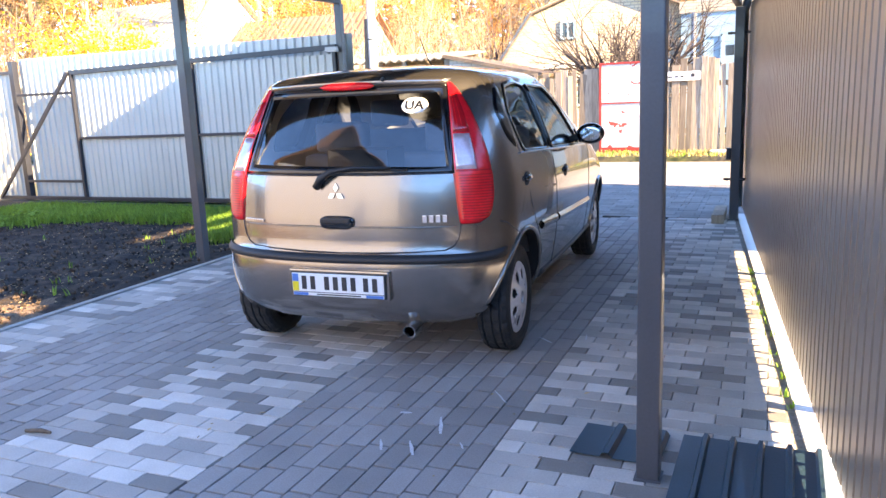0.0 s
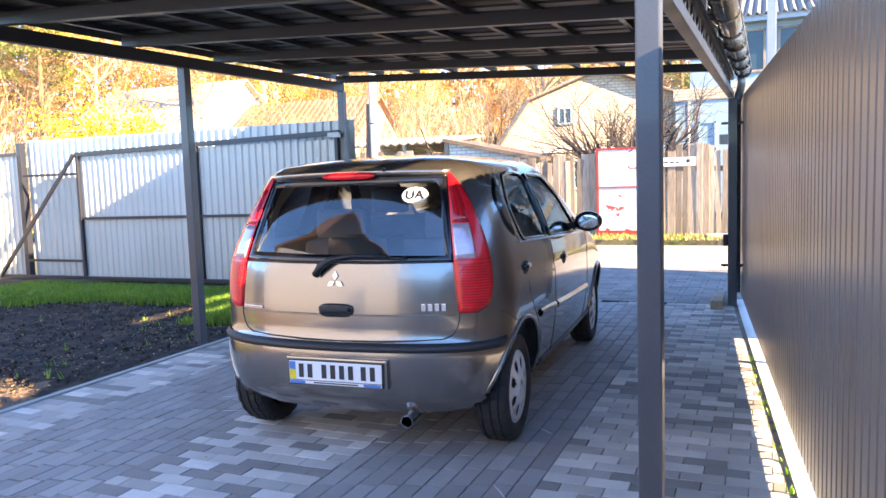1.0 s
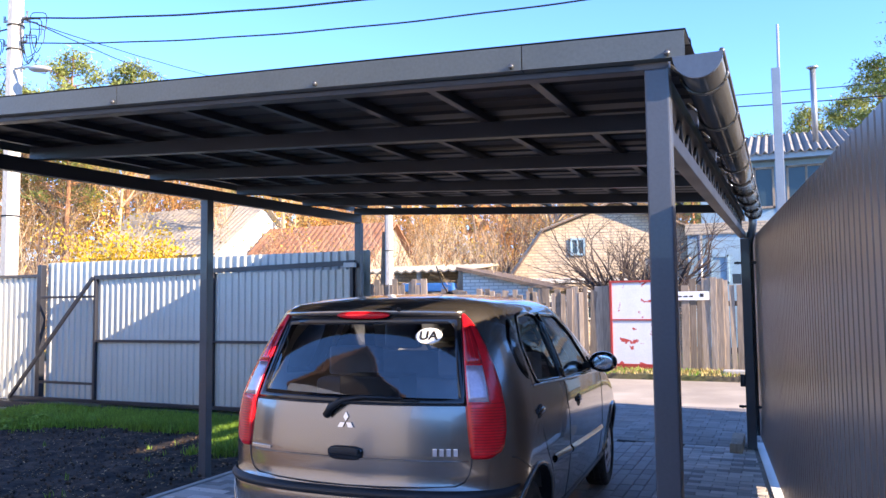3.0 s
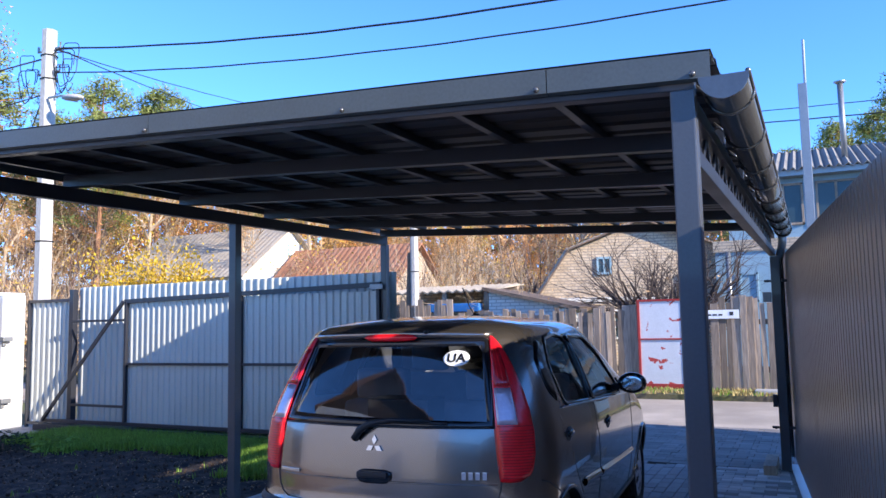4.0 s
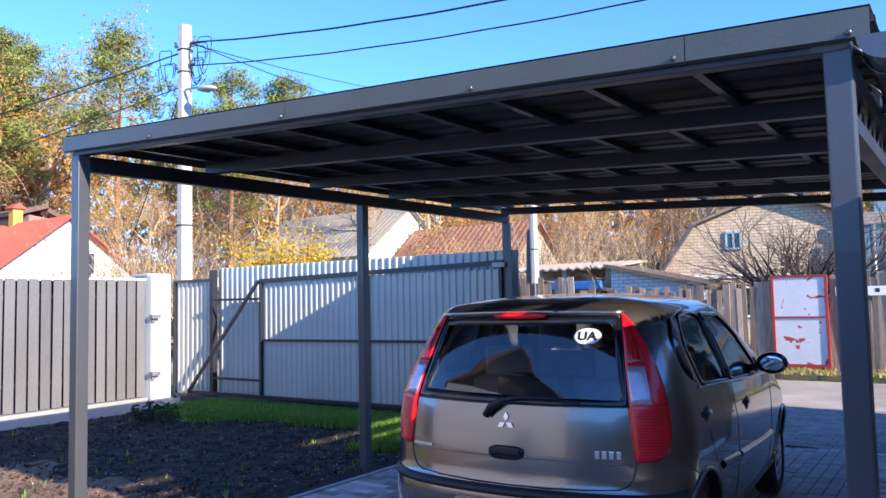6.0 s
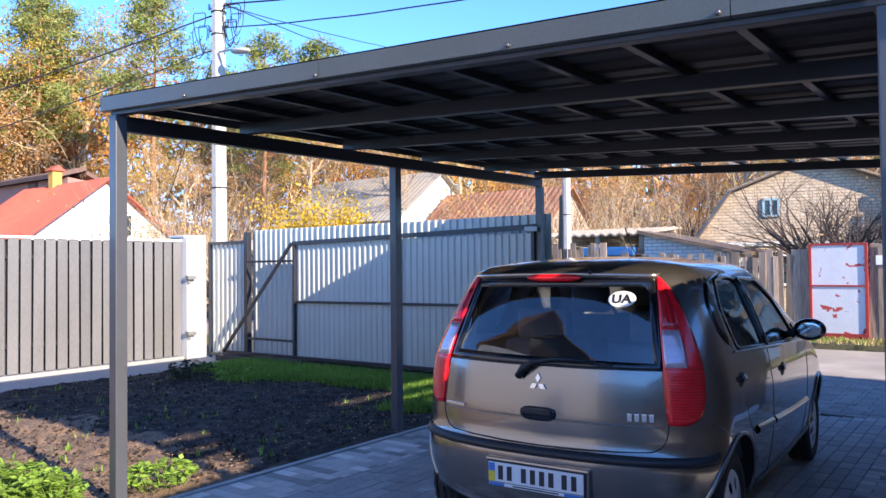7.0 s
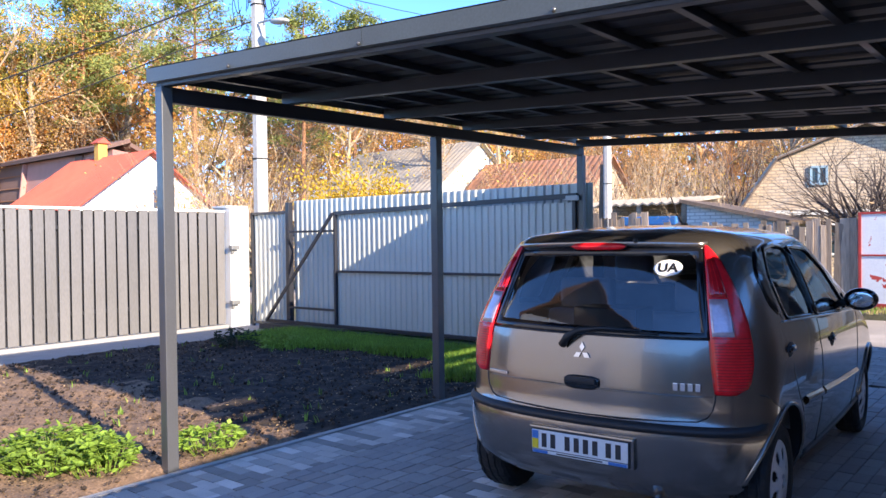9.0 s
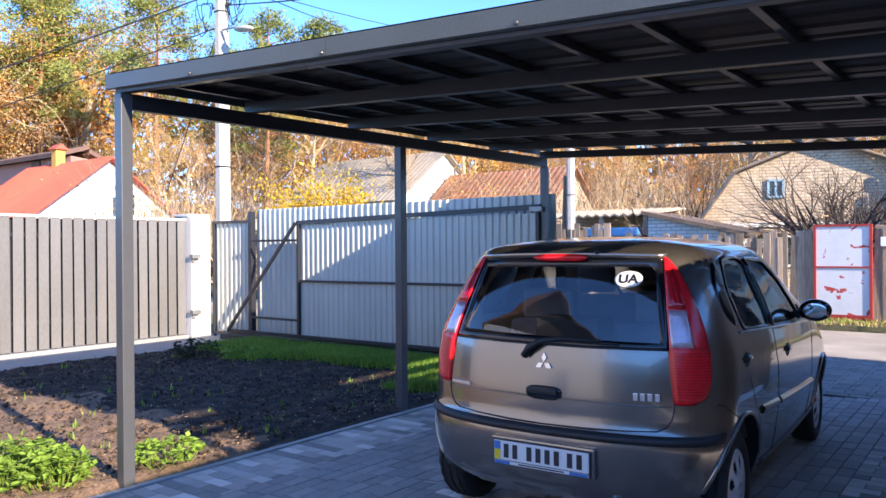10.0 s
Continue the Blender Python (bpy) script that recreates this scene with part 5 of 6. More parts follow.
# houses
def gable_house(name, label, x0, x1, y0, y1, eave, ridge, wall_mat, roof_mat, along='x', over=0.35, wave=0.03):
    """A house with its ridge along x or y."""
    t = thing(name, label, "house")
    if along == 'x':
        ym = (y0 + y1) / 2
        solid("wall", [(x0, y0, -0.1), (x1, y0, -0.1), (x1, y1, -0.1), (x0, y1, -0.1)], [(x0, y0, eave), (x1, y0, eave), (x1, y1, eave), (x0, y1, eave)], wall_mat, t)
        for x in (x0, x1):
            s = 0.12 if x == x0 else -0.12
            bm = bmesh.new()
            a = [bm.verts.new(p) for p in ((x, y0, eave), (x, y1, eave), (x, ym, ridge))]
            b = [bm.verts.new(p) for p in ((x + s, y0, eave), (x + s, y1, eave), (x + s, ym, ridge))]
            bm.faces.new(a)
            bm.faces.new(b)
            for i in range(3):
                bm.faces.new((a[i], a[(i + 1) % 3], b[(i + 1) % 3], b[i]))
            part("gable", bm, wall_mat, t)
        d = over * (ridge - eave) / (ym - y0)
        slope("roof", (x0 - over, y0 - over, eave - d + .05), (x1 + over, y0 - over, eave - d + .05), (x1 + over, ym, ridge + .05), (x0 - over, ym, ridge + .05), roof_mat, t, wave)
        slope("roof", (x1 + over, y1 + over, eave - d + .05), (x0 - over, y1 + over, eave - d + .05), (x0 - over, ym, ridge + .05), (x1 + over, ym, ridge + .05), roof_mat, t, wave)
    else:
        xm = (x0 + x1) / 2
        solid("wall", [(x0, y0, -0.1), (x1, y0, -0.1), (x1, y1, -0.1), (x0, y1, -0.1)], [(x0, y0, eave), (x1, y0, eave), (x1, y1, eave), (x0, y1, eave)], wall_mat, t)
        for y in (y0, y1):
            s = 0.12 if y == y0 else -0.12
            bm = bmesh.new()
            a = [bm.verts.new(p) for p in ((x0, y, eave), (x1, y, eave), (xm, y, ridge))]
            b = [bm.verts.new(p) for p in ((x0, y + s, eave), (x1, y + s, eave), (xm, y + s, ridge))]
            bm.faces.new(a)
            bm.faces.new(b)
            for i in range(3):
                bm.faces.new((a[i], a[(i + 1) % 3], b[(i + 1) % 3], b[i]))
            part("gable", bm, wall_mat, t)
        d = over * (ridge - eave) / (xm - x0)
        slope("roof", (x0 - over, y1 + over, eave - d + .05), (x0 - over, y0 - over, eave - d + .05), (xm, y0 - over, ridge + .05), (xm, y1 + over, ridge + .05), roof_mat, t, wave)
        slope("roof", (x1 + over, y0 - over, eave - d + .05), (x1 + over, y1 + over, eave - d + .05), (xm, y1 + over, ridge + .05), (xm, y0 - over, ridge + .05), roof_mat, t, wave)
    return t


h1 = gable_house("house", "white house with a grey slate gable roof", -31.5, -23.2, 28.0, 35.0, 3.9, 6.35, M["white"], M["slate"], 'x', 0.35, 0.012)
for dz, dy in ((0, 0), (0.22, 0), (-0.22, 0), (0, 0.22), (0, -0.22)):
    bm = bmesh.new()
    box(bm, -23.2, -23.17, 31.5 + dy - 0.07, 31.5 + dy + 0.07, 5.25 + dz - 0.07, 5.25 + dz + 0.07)
    part("vent_tile", bm, M["blue_wall"], h1)
gable_house("outbuilding", "low outbuilding with a rusty brown roof", -22.6, -16.0, 29.0, 34.5, 2.9, 5.1, M["pale_brick"], M["rust"], 'x', 0.3, 0.02)
gable_house("outbuilding", "low shed with a weathered slate roof behind the fence", -24, -15.5, 19.5, 23.0, 2.3, 3.0, M["old_wood"], M["slate"], 'x', 0.3, 0.04)
h2 = gable_house("house", "white house with a bright red tile roof", -34.6, -28.3, 13.2, 19.3, 2.75, 5.1, M["white"], M["red_tile"], 'x', 0.4, 0.04)
bm = bmesh.new()
box(bm, -32.4, -32.0, 16.05, 16.45, 4.6, 5.75, 0.02)
ch = part("chimney", bm, M["ochre"], h2, "ochre brick chimney")
bm = bmesh.new()
vs = box(bm, -32.52, -31.88, 15.93, 16.57, 5.75, 6.0)
for v in vs:
    if v.co.z > 5.9:
        v.co.y = 16.25
part("cap", bm, M["red_tile"], ch)
bm = bmesh.new()
box(bm, -28.02, -27.96, 16.4, 17.2, 2.9, 3.7, 0.01)
part("window", bm, M["dark_glass"], h2, "dark gable window")
h3 = thing("house", "long pinkish house with brown cladding and low brown roof", "house")
solid("wall", [(-53.5, 20.0, -0.1), (-38.5, 20.0, -0.1), (-40.5, 23.0, -0.1), (-53.5, 23.0, -0.1)], [(-53.5, 20.0, 6.35), (-38.5, 20.0, 6.35), (-40.5, 23.0, 6.35), (-53.5, 23.0, 6.35)], M["pink_wall"], h3)
slope("roof", (-56.5, 19.5, 6.3), (-38.2, 19.5, 6.3), (-39.4, 21.5, 6.9), (-56.5, 21.5, 6.9), M["brown_wall"], h3, 0.0, 0.3, 0.22)
slope("roof", (-40.2, 23.5, 6.3), (-56.5, 23.5, 6.3), (-56.5, 21.5, 6.9), (-39.4, 21.5, 6.9), M["brown_wall"], h3, 0.0, 0.3, 0.22)
solid("clad_bay", [(-58.0, 19.6, -0.1), (-50.2, 19.6, -0.1), (-50.2, 23.0, -0.1), (-58.0, 23.0, -0.1)], [(-58.0, 20.0, 6.3), (-49.2, 20.0, 6.3), (-49.2, 23.0, 6.3), (-58.0, 23.0, 6.3)], M["brown_wall"], h3, "brown shingle-clad bay")
for k in range(8):
    bm = bmesh.new()
    box(bm, -58.0, -50.1 + 0.14 * k, 19.52 + 0.05 * k, 19.60 + 0.05 * k, 0.3 + 0.76 * k, 0.36 + 0.76 * k)
    part("batten", bm, M["rust"], h3)
bm = bmesh.new()
beam(bm, (-50.15, 19.55, 0.0), (-49.15, 19.92, 6.3), 0.16, 0.3, 0.01, (0, 1, 0))
part("edge_trim", bm, M["pink_wall"], h3)
bm = bmesh.new()
box(bm, -42.6, -41.7, 19.9, 20.1, 3.2, 6.3, 0.02)
part("downpipe_box", bm, M["brown_wall"], h3, "dark brown corner casing")
window(h3, -54.6, -53.0, 19.55, 4.0, 5.6, M["white"], M["dark_glass"])
# unseen house added beyond the metal wall, so that its shade lies on the apron
gable_house("house", "unseen plain rendered house added beyond the metal wall to shade the apron", 3.5, 8.0, 6.3, 9.6, 4.4, 5.1, M["white_brick"], M["slate"], 'x', 0.05, 0.03)
# the house behind the drive, seen mirrored in the car's rear window
h6 = gable_house("house", "brown-roofed house behind the drive with a dark gable front", -9.2, -1.6, -7.4, -2.8, 5.2, 8.05, M["white"], M["brown_wall"], 'y', 0.3, 0.03)
for ob in h6.children:
    if ob.name.startswith("gable"):
        ob.data.materials[0] = M["gable_brown"]
bm = bmesh.new()
box(bm, -2.7, -1.9, -4.0, -3.2, 5.0, 6.4, 0.02)
ch = part("chimney", bm, M["brown_wall"], h6, "dark chimney")
h6.matrix_basis = pose(-5.4, -2.8, 0, 0, 0, -25) @ Matrix.Translation((5.4, 2.8, 0))
# brick house with a broken-pitch gable
h4 = thing("house", "pale brick house with a dark-edged broken gable roof", "house", at=pose(-6.9, 22.0, 0, 0, 0, 16))
GP = [(0.0, 2.1), (0.98, 3.52), (3.1, 4.35), (5.22, 3.52), (6.2, 2.1)]
bm = bmesh.new()
fr = [bm.verts.new((x, 0, z)) for x, z in [(0, -0.1)] + GP + [(6.2, -0.1)]]
bk = [bm.verts.new((x, 8, z)) for x, z in [(0, -0.1)] + GP + [(6.2, -0.1)]]
bm.faces.new(fr)
bm.faces.new(bk[::-1])
for i in range(7):
    bm.faces.new((fr[i], bk[i], bk[(i + 1) % 7], fr[(i + 1) % 7]))
part("wall", bm, M["pale_brick"], h4)
for (xa, za), (xb, zb) in zip(GP, GP[1:]):
    slope("roof", (xa, -0.25, za + 0.08), (xa, 8.2, za + 0.08), (xb, 8.2, zb + 0.08), (xb, -0.25, zb + 0.08), M["slate"], h4, 0.02, 0.25, 0.05)
    bm = bmesh.new()
    beam(bm, (xa, -0.27, za + 0.03), (xb, -0.27, zb + 0.03), 0.05, 0.14, 0.01, (0, 1, 0))
    part("barge_board", bm, M["bark"], h4, "dark barge board")
window(h4, 1.78, 2.22, -0.02, 2.8, 3.32, M["blue_wall"], M["dark_glass"])
window(h4, 2.2, 3.3, -0.02, 0.9, 1.75, M["white"], M["dark_glass"])
bm = bmesh.new()
box(bm, -0.05, 6.25, -0.06, 0.0, 2.0, 2.14, 0.01)
part("string_course", bm, M["white_brick"], h4, "pale brick string course")
# small shed and lean-to
sh = thing("shed", "white brick shed with a dark sloping roof edge", "shed")
solid("wall", [(-6.9, 18.2, 0), (-4.7, 18.2, 0), (-4.7, 20.5, 0), (-6.9, 20.5, 0)], [(-6.9, 18.2, 2.28), (-4.7, 18.2, 1.78), (-4.7, 20.5, 1.78), (-6.9, 20.5, 2.28)], M["white_brick"], sh)
slope("roof", (-7.0, 18.0, 2.36), (-4.5, 18.0, 1.80), (-4.5, 20.7, 1.80), (-7.0, 20.7, 2.36), M["bark"], sh, 0, 0.3, 0.08)
ln_ = thing("lean_to", "open timber lean-to with a pale slate roof", "shed")
slope("roof", (-10.2, 18.4, 2.30), (-6.95, 18.4, 2.32), (-6.95, 21, 2.55), (-10.2, 21, 2.55), M["slate"], ln_, 0.03, 0.25, 0.04)
for x in (-10.0, -8.3, -7.1):
    bm = bmesh.new()
    box(bm, x - 0.06, x + 0.06, 18.5, 18.62, 0, 2.3)
    part("post", bm, M["old_wood"], ln_)
bm = bmesh.new()
box(bm, -10.1, -7.0, 20.6, 20.7, 0, 2.5)
part("back_wall", bm, M["pale_brick"], ln_)
bm = bmesh.new()
vs = box(bm, -8.55, -7.1, 18.0, 18.3, 1.70, 1.92, 0.03)
for v in bm.verts:
    v.co.z += 0.05 * math.sin(v.co.x * 5)
tagged(part("blue_sheet", bm, M["blue_tarp"]), "folded blue plastic sheet lying by the lean-to", "sheet")
# two-storey house at the right
h5 = thing("house", "two-storey blue-grey house with a wavy slate roof and brick base", "house")
solid("wall", [(-1.9, 23, 0), (7, 23, 0), (7, 31, 0), (-1.9, 31, 0)], [(-1.9, 23, 3.3), (7, 23, 3.3), (7, 31, 3.3), (-1.9, 31, 3.3)], M["blue_wall"], h5)
solid("brick_course", [(-1.95, 22.95, 3.3), (7, 22.95, 3.3), (7, 31, 3.3), (-1.95, 31, 3.3)], [(-1.95, 22.95, 3.62), (7, 22.95, 3.62), (7, 31, 3.62), (-1.95, 31, 3.62)], M["pale_brick"], h5)
solid("upper_wall", [(-1.5, 23, 3.62), (7, 23, 3.62), (7, 31, 3.62), (-1.5, 31, 3.62)], [(-1.5, 23, 5.25), (7, 23, 5.25), (7, 31, 5.25), (-1.5, 31, 5.25)], M["blue_wall"], h5)
solid("eave_board", [(-1.8, 22.6, 5.25), (7.4, 22.6, 5.25), (7.4, 31.4, 5.25), (-1.8, 31.4, 5.25)], [(-1.8, 22.6, 5.4), (7.4, 22.6, 5.4), (7.4, 31.4, 5.4), (-1.8, 31.4, 5.4)], M["pole_steel"], h5)
slope("roof", (-1.8, 22.5, 5.42), (7.4, 22.5, 5.42), (7.4, 27, 6.75), (-1.8, 27, 6.75), M["slate_grey"], h5, 0.05, 0.22, 0.03)
slope("roof", (7.4, 31.5, 5.42), (-1.8, 31.5, 5.42), (-1.8, 27, 6.75), (7.4, 27, 6.75), M["slate_grey"], h5, 0.05, 0.22, 0.03)
for x in (-0.55, 0.75, 2.0):
    window(h5, x, x + 1.0, 22.98, 3.95, 5.1, M["old_wood"], M["dark_glass"])
window(h5, -1.3, -0.8, 22.98, 1.9, 2.7, M["blue_wall"], M["blue_wall"], False)
bm = bmesh.new()
tube(bm, [(-1.55, 22.85, 3.3), (-1.55, 22.85, 0.2)], 0.07, 10)
part("drain_pipe", bm, M["pole_steel"], h5, smooth=True)
fl = thing("flue_pipe", "tall galvanised chimney flue on the slate roof", "flue")
bm = bmesh.new()
tube(bm, [(1.56, 24.0, 5.7), (1.56, 24.0, 8.0)], 0.08, 14)
part("pipe", bm, M["pole_steel"], fl, smooth=True)
bm = bmesh.new()
tube(bm, [(1.56, 24.0, 7.98), (1.56, 24.0, 8.03)], [0.11, 0.17], 14)
part("cap", bm, M["pole_steel"], fl, smooth=True)
ps = thing("steel_post", "tall pale galvanised post with a thin rod", "post")
bm = bmesh.new()
box(bm, 0.47, 0.63, 15.92, 16.02, 0, 5.9, 0.01)
part("shaft", bm, M["pole_steel"], ps)
bm = bmesh.new()
tube(bm, [(0.60, 15.97, 5.8), (0.61, 15.97, 6.75)], 0.025, 8)
part("rod", bm, M["pole_steel"], ps)


# ---- trees ----
def limb(bm, p, d, length, r, depth, rn, tips, spread=0.6, n=4, sides=5, droop=0.0):
    """A forking limb: bends a little, then divides."""
    pts, rad = [p], [r]
    q, dd = p.copy(), d.normalized()
    for k in range(n):
        dd = (dd + Vector((rn.gauss(0, .14), rn.gauss(0, .14), rn.gauss(0.03, .1) - droop))).normalized()
        q = q + dd * length / n
        pts.append(q.copy())
        rad.append(r * (1 - 0.62 * (k + 1) / n))
    tube(bm, pts, rad, sides, False)
    if depth == 0:
        tips += [(x, dd) for x in pts[2:]]
        return
    for k in range(3 if depth > 1 else 4):
        i = rn.randint(max(1, n // 2 - 1), n)
        a = rn.uniform(0, 2 * math.pi)
        side_ = dd.cross(Vector((math.cos(a), math.sin(a), 0.3))).normalized()
        nd = (dd + side_ * rn.uniform(0.5, 1.1) * spread * 1.5).normalized()
        limb(bm, pts[i], nd, length * rn.uniform(0.55, 0.8), rad[i] * 0.7, depth - 1, rn, tips, spread, n, max(3, sides - 1), droop)


def quad_leaf(bm, p, size, rn):
    a = Vector((rn.gauss(0, 1), rn.gauss(0, 1), rn.gauss(0, 1))).normalized()
    b = a.cross(Vector((rn.gauss(0, 1), rn.gauss(0, 1), rn.gauss(0, 1)))).normalized()
    s = size * rn.uniform(0.6, 1.3)
    v = [bm.verts.new(p + a * s * x + b * s * y) for x, y in ((-0.6, 0), (0, -0.35), (0.6, 0), (0, 0.35))]
    bm.faces.new(v)


def broad_tree(seed, h, leaf_mat, leaves, leaf_size, label, wood="bark", spread=0.55):
    rn = random.Random(seed)
    t = thing("tree", label, "tree", "trees at the wood's edge")
    bm, lv, tips = bmesh.new(), bmesh.new(), []
    trunk = [Vector((0, 0, -0.2)), Vector((rn.gauss(0, .1), rn.gauss(0, .1), h * 0.25)), Vector((rn.gauss(0, .2), rn.gauss(0, .2), h * 0.5)), Vector((rn.gauss(0, .35), rn.gauss(0, .35), h * 0.78))]
    tube(bm, trunk, [h * 0.016, h * 0.013, h * 0.010, h * 0.005], 7, False)
    for k in range(11):
        f = rn.uniform(0.28, 1.0)
        i = min(2, int(f * 3))
        p = trunk[i].lerp(trunk[i + 1], f * 3 - i if f < 1 else 1)
        a = rn.uniform(0, 2 * math.pi)
        limb(bm, p, Vector((math.cos(a), math.sin(a), rn.uniform(0.5, 1.5))), h * rn.uniform(0.16, 0.3), h * 0.0055, 2, rn, tips, spread)
    part("trunk", bm, M[wood], t)
    for _ in range(leaves):
        p, d = rn.choice(tips)
        quad_leaf(lv, p + Vector((rn.gauss(0, .25), rn.gauss(0, .25), rn.gauss(0, .22))), leaf_size, rn)
    if leaves:
        part("crown", lv, leaf_mat, t)
    return t


def pine_tree(seed, h, label, crown=0.5):
    rn = random.Random(seed)
    t = thing("tree", label, "tree", "trees at the wood's edge")
    bm, nd = bmesh.new(), bmesh.new()
    bend = rn.gauss(0, 0.3)
    trunk = [Vector((bend * (k / 6) ** 2, rn.gauss(0, .04), h * k / 6 - (0.2 if k == 0 else 0))) for k in range(7)]
    tube(bm, trunk, [0.21 * (1 - 0.85 * k / 6) * h / 15 for k in range(7)], 8, False)
    n = 56
    for k in range(n):
        f = crown + (1 - crown) * (k / n) ** 0.85
        z = f * h
        i = min(5, int(f * 6))
        p = trunk[i].lerp(trunk[i + 1], f * 6 - i)
        a = rn.uniform(0, 2 * math.pi)
        reach = h * 0.20 * (1.15 - ((f - crown) / (1 - crown)) ** 1.5) * rn.uniform(0.5, 1.15) + 0.25
        d = Vector((math.cos(a), math.sin(a), rn.uniform(0.0, 0.45))).normalized()
        end = p + d * reach + Vector((0, 0, 0.1 * reach))
        tube(bm, [p, p.lerp(end, 0.5) + Vector((0, 0, -0.04 * reach)), end], [0.035, 0.025, 0.01], 4, False)
        for _ in range(4):
            c = p.lerp(end, rn.uniform(0.45, 1.08)) + Vector((rn.gauss(0, .22), rn.gauss(0, .22), rn.gauss(0.05, .12)))
            for _ in range(34):
                q = c + Vector((rn.gauss(0, .27), rn.gauss(0, .27), rn.gauss(0, .15)))
                dd = Vector((rn.gauss(0, 1), rn.gauss(0, 1), rn.gauss(0.5, .7))).normalized() * rn.uniform(0.16, 0.36)
                s = dd.cross(Vector((rn.gauss(0, 1), rn.gauss(0, 1), rn.gauss(0, 1)))).normalized() * 0.042
                nd.faces.new([nd.verts.new(x) for x in (q - s, q + s, q + dd)])
    part("trunk", bm, M["pine_bark"], t)
    part("crown", nd, M["needle"], t)
    return t


def bare_shrub(seed, h, label, wood="twig", stems=11, leaves=0, leaf_mat=None, droop=0.0, spread=0.5, thick=0.008, depth=2, size=0.065, loose=0.08):
    rn = random.Random(seed)
    t = thing("shrub", label, "shrub", "shrubs beyond the road")
    bm, tips = bmesh.new(), []
    for k in range(stems):
        a = rn.uniform(0, 2 * math.pi)
        d = Vector((math.cos(a) * spread, math.sin(a) * spread, 1.0))
        limb(bm, Vector((rn.gauss(0, .12), rn.gauss(0, .12), -0.05)), d, h * rn.uniform(0.4, 0.62), h * thick, depth, rn, tips, 0.45, 4, 4, droop)
    part("branchwork", bm, M[wood], t)
    if leaves:
        lv = bmesh.new()
        for _ in range(leaves):
            p, d = rn.choice(tips)
            quad_leaf(lv, p + Vector((rn.gauss(0, loose), rn.gauss(0, loose), rn.gauss(0, loose))), size, rn)
        part("foliage", lv, leaf_mat, t)
    return t


def polar(az, r):
    a = radians(az)
    return (0.4 - r * math.sin(a), 0.2 + r * math.cos(a))


rt = random.Random(77)
pines = [pine_tree(101, 15.5, "tall pine with a rusty trunk and green needles"), pine_tree(102, 15.5, "tall pine with a rusty trunk and green needles", 0.42), pine_tree(103, 15.5, "tall pine with a rusty trunk and green needles", 0.58)]
broads = [broad_tree(201, 12, M["leaf_orange"], 13000, 0.085, "half-bare tree with orange autumn leaves"), broad_tree(202, 12, M["leaf_orange_pale"], 11000, 0.085, "half-bare tree with golden autumn leaves"),
          broad_tree(203, 12, M["leaf_brown"], 9000, 0.085, "nearly bare tree with brown autumn leaves", "twig"), broad_tree(204, 12, M["leaf_gold"], 4500, 0.085, "bare tree with few golden leaves", "twig")]
shrubs = [bare_shrub(301, 3.6, "bare pale twiggy shrub", "twig", 11, 90, M["leaf_brown"]), bare_shrub(302, 3.6, "bare pale twiggy shrub with few golden leaves", "twig", 12, 260, M["leaf_gold"]), bare_shrub(303, 3.6, "bare brown twiggy shrub", "twig_dark", 11, 120, M["leaf_orange"])]


def plant(base, x, y, s, turn=None):
    m = pose(x, y, 0.0, 0, 0, rt.uniform(0, 360) if turn is None else turn) @ Matrix.Diagonal((s, s, s, 1))
    ob = copy_thing(base, m)
    ob.matrix_basis = m
    return ob


# the pines that stand out against the sky: bearing, distance, height
for k, (az, r, h) in enumerate(((57.6, 45, 16.6), (50.0, 46, 15.2), (46.3, 46, 14.8), (64.8, 58, 20.0), (71, 62, 21), (63.4, 62, 20.5), (53.5, 56, 15.5),
                                (-6.8, 44, 13.2), (-4.6, 47, 12.2), (-2.3, 46, 11.6), (-9.5, 42, 15.0), (0.5, 50, 10.5), (40, 58, 14), (30, 60, 13), (76, 44, 17))):
    x, y = polar(az, r)
    plant(pines[k % 3], x, y, h / 15.5)
for az in np.arange(-12, 80, 1.55):
    r = rt.uniform(36, 58) if az < 61.5 else rt.uniform(57, 66)
    h = rt.uniform(16, 22) if az > 62.3 else rt.uniform(8.5, 12.5) if az > 44 else rt.uniform(8, 11)
    if 53.5 < az < 62.3:
        h *= 0.72
    x, y = polar(az + rt.uniform(-0.8, 0.8), r)
    if az < 6:
        plant(pines[rt.randrange(3)], x, y, h / 15.5)
    else:
        plant(broads[rt.randrange(4) if az < 62 else rt.choice((0, 3, 2, 3))], x, y, h / 12)
for az in np.arange(62.8, 80, 2.2):
    x, y = polar(az + rt.uniform(-0.5, 0.5), rt.uniform(57, 66))
    plant(broads[rt.choice((3, 2, 3, 0))], x, y, rt.uniform(12, 20) / 12)
for az in np.arange(11, 60, 1.2):
    r = rt.uniform(46, 52) if 33 < az < 50 else rt.uniform(30, 38)
    x, y = polar(az + rt.uniform(-0.7, 0.7), r)
    plant(shrubs[rt.randrange(3)], x, y, rt.uniform(1.2, 1.9))
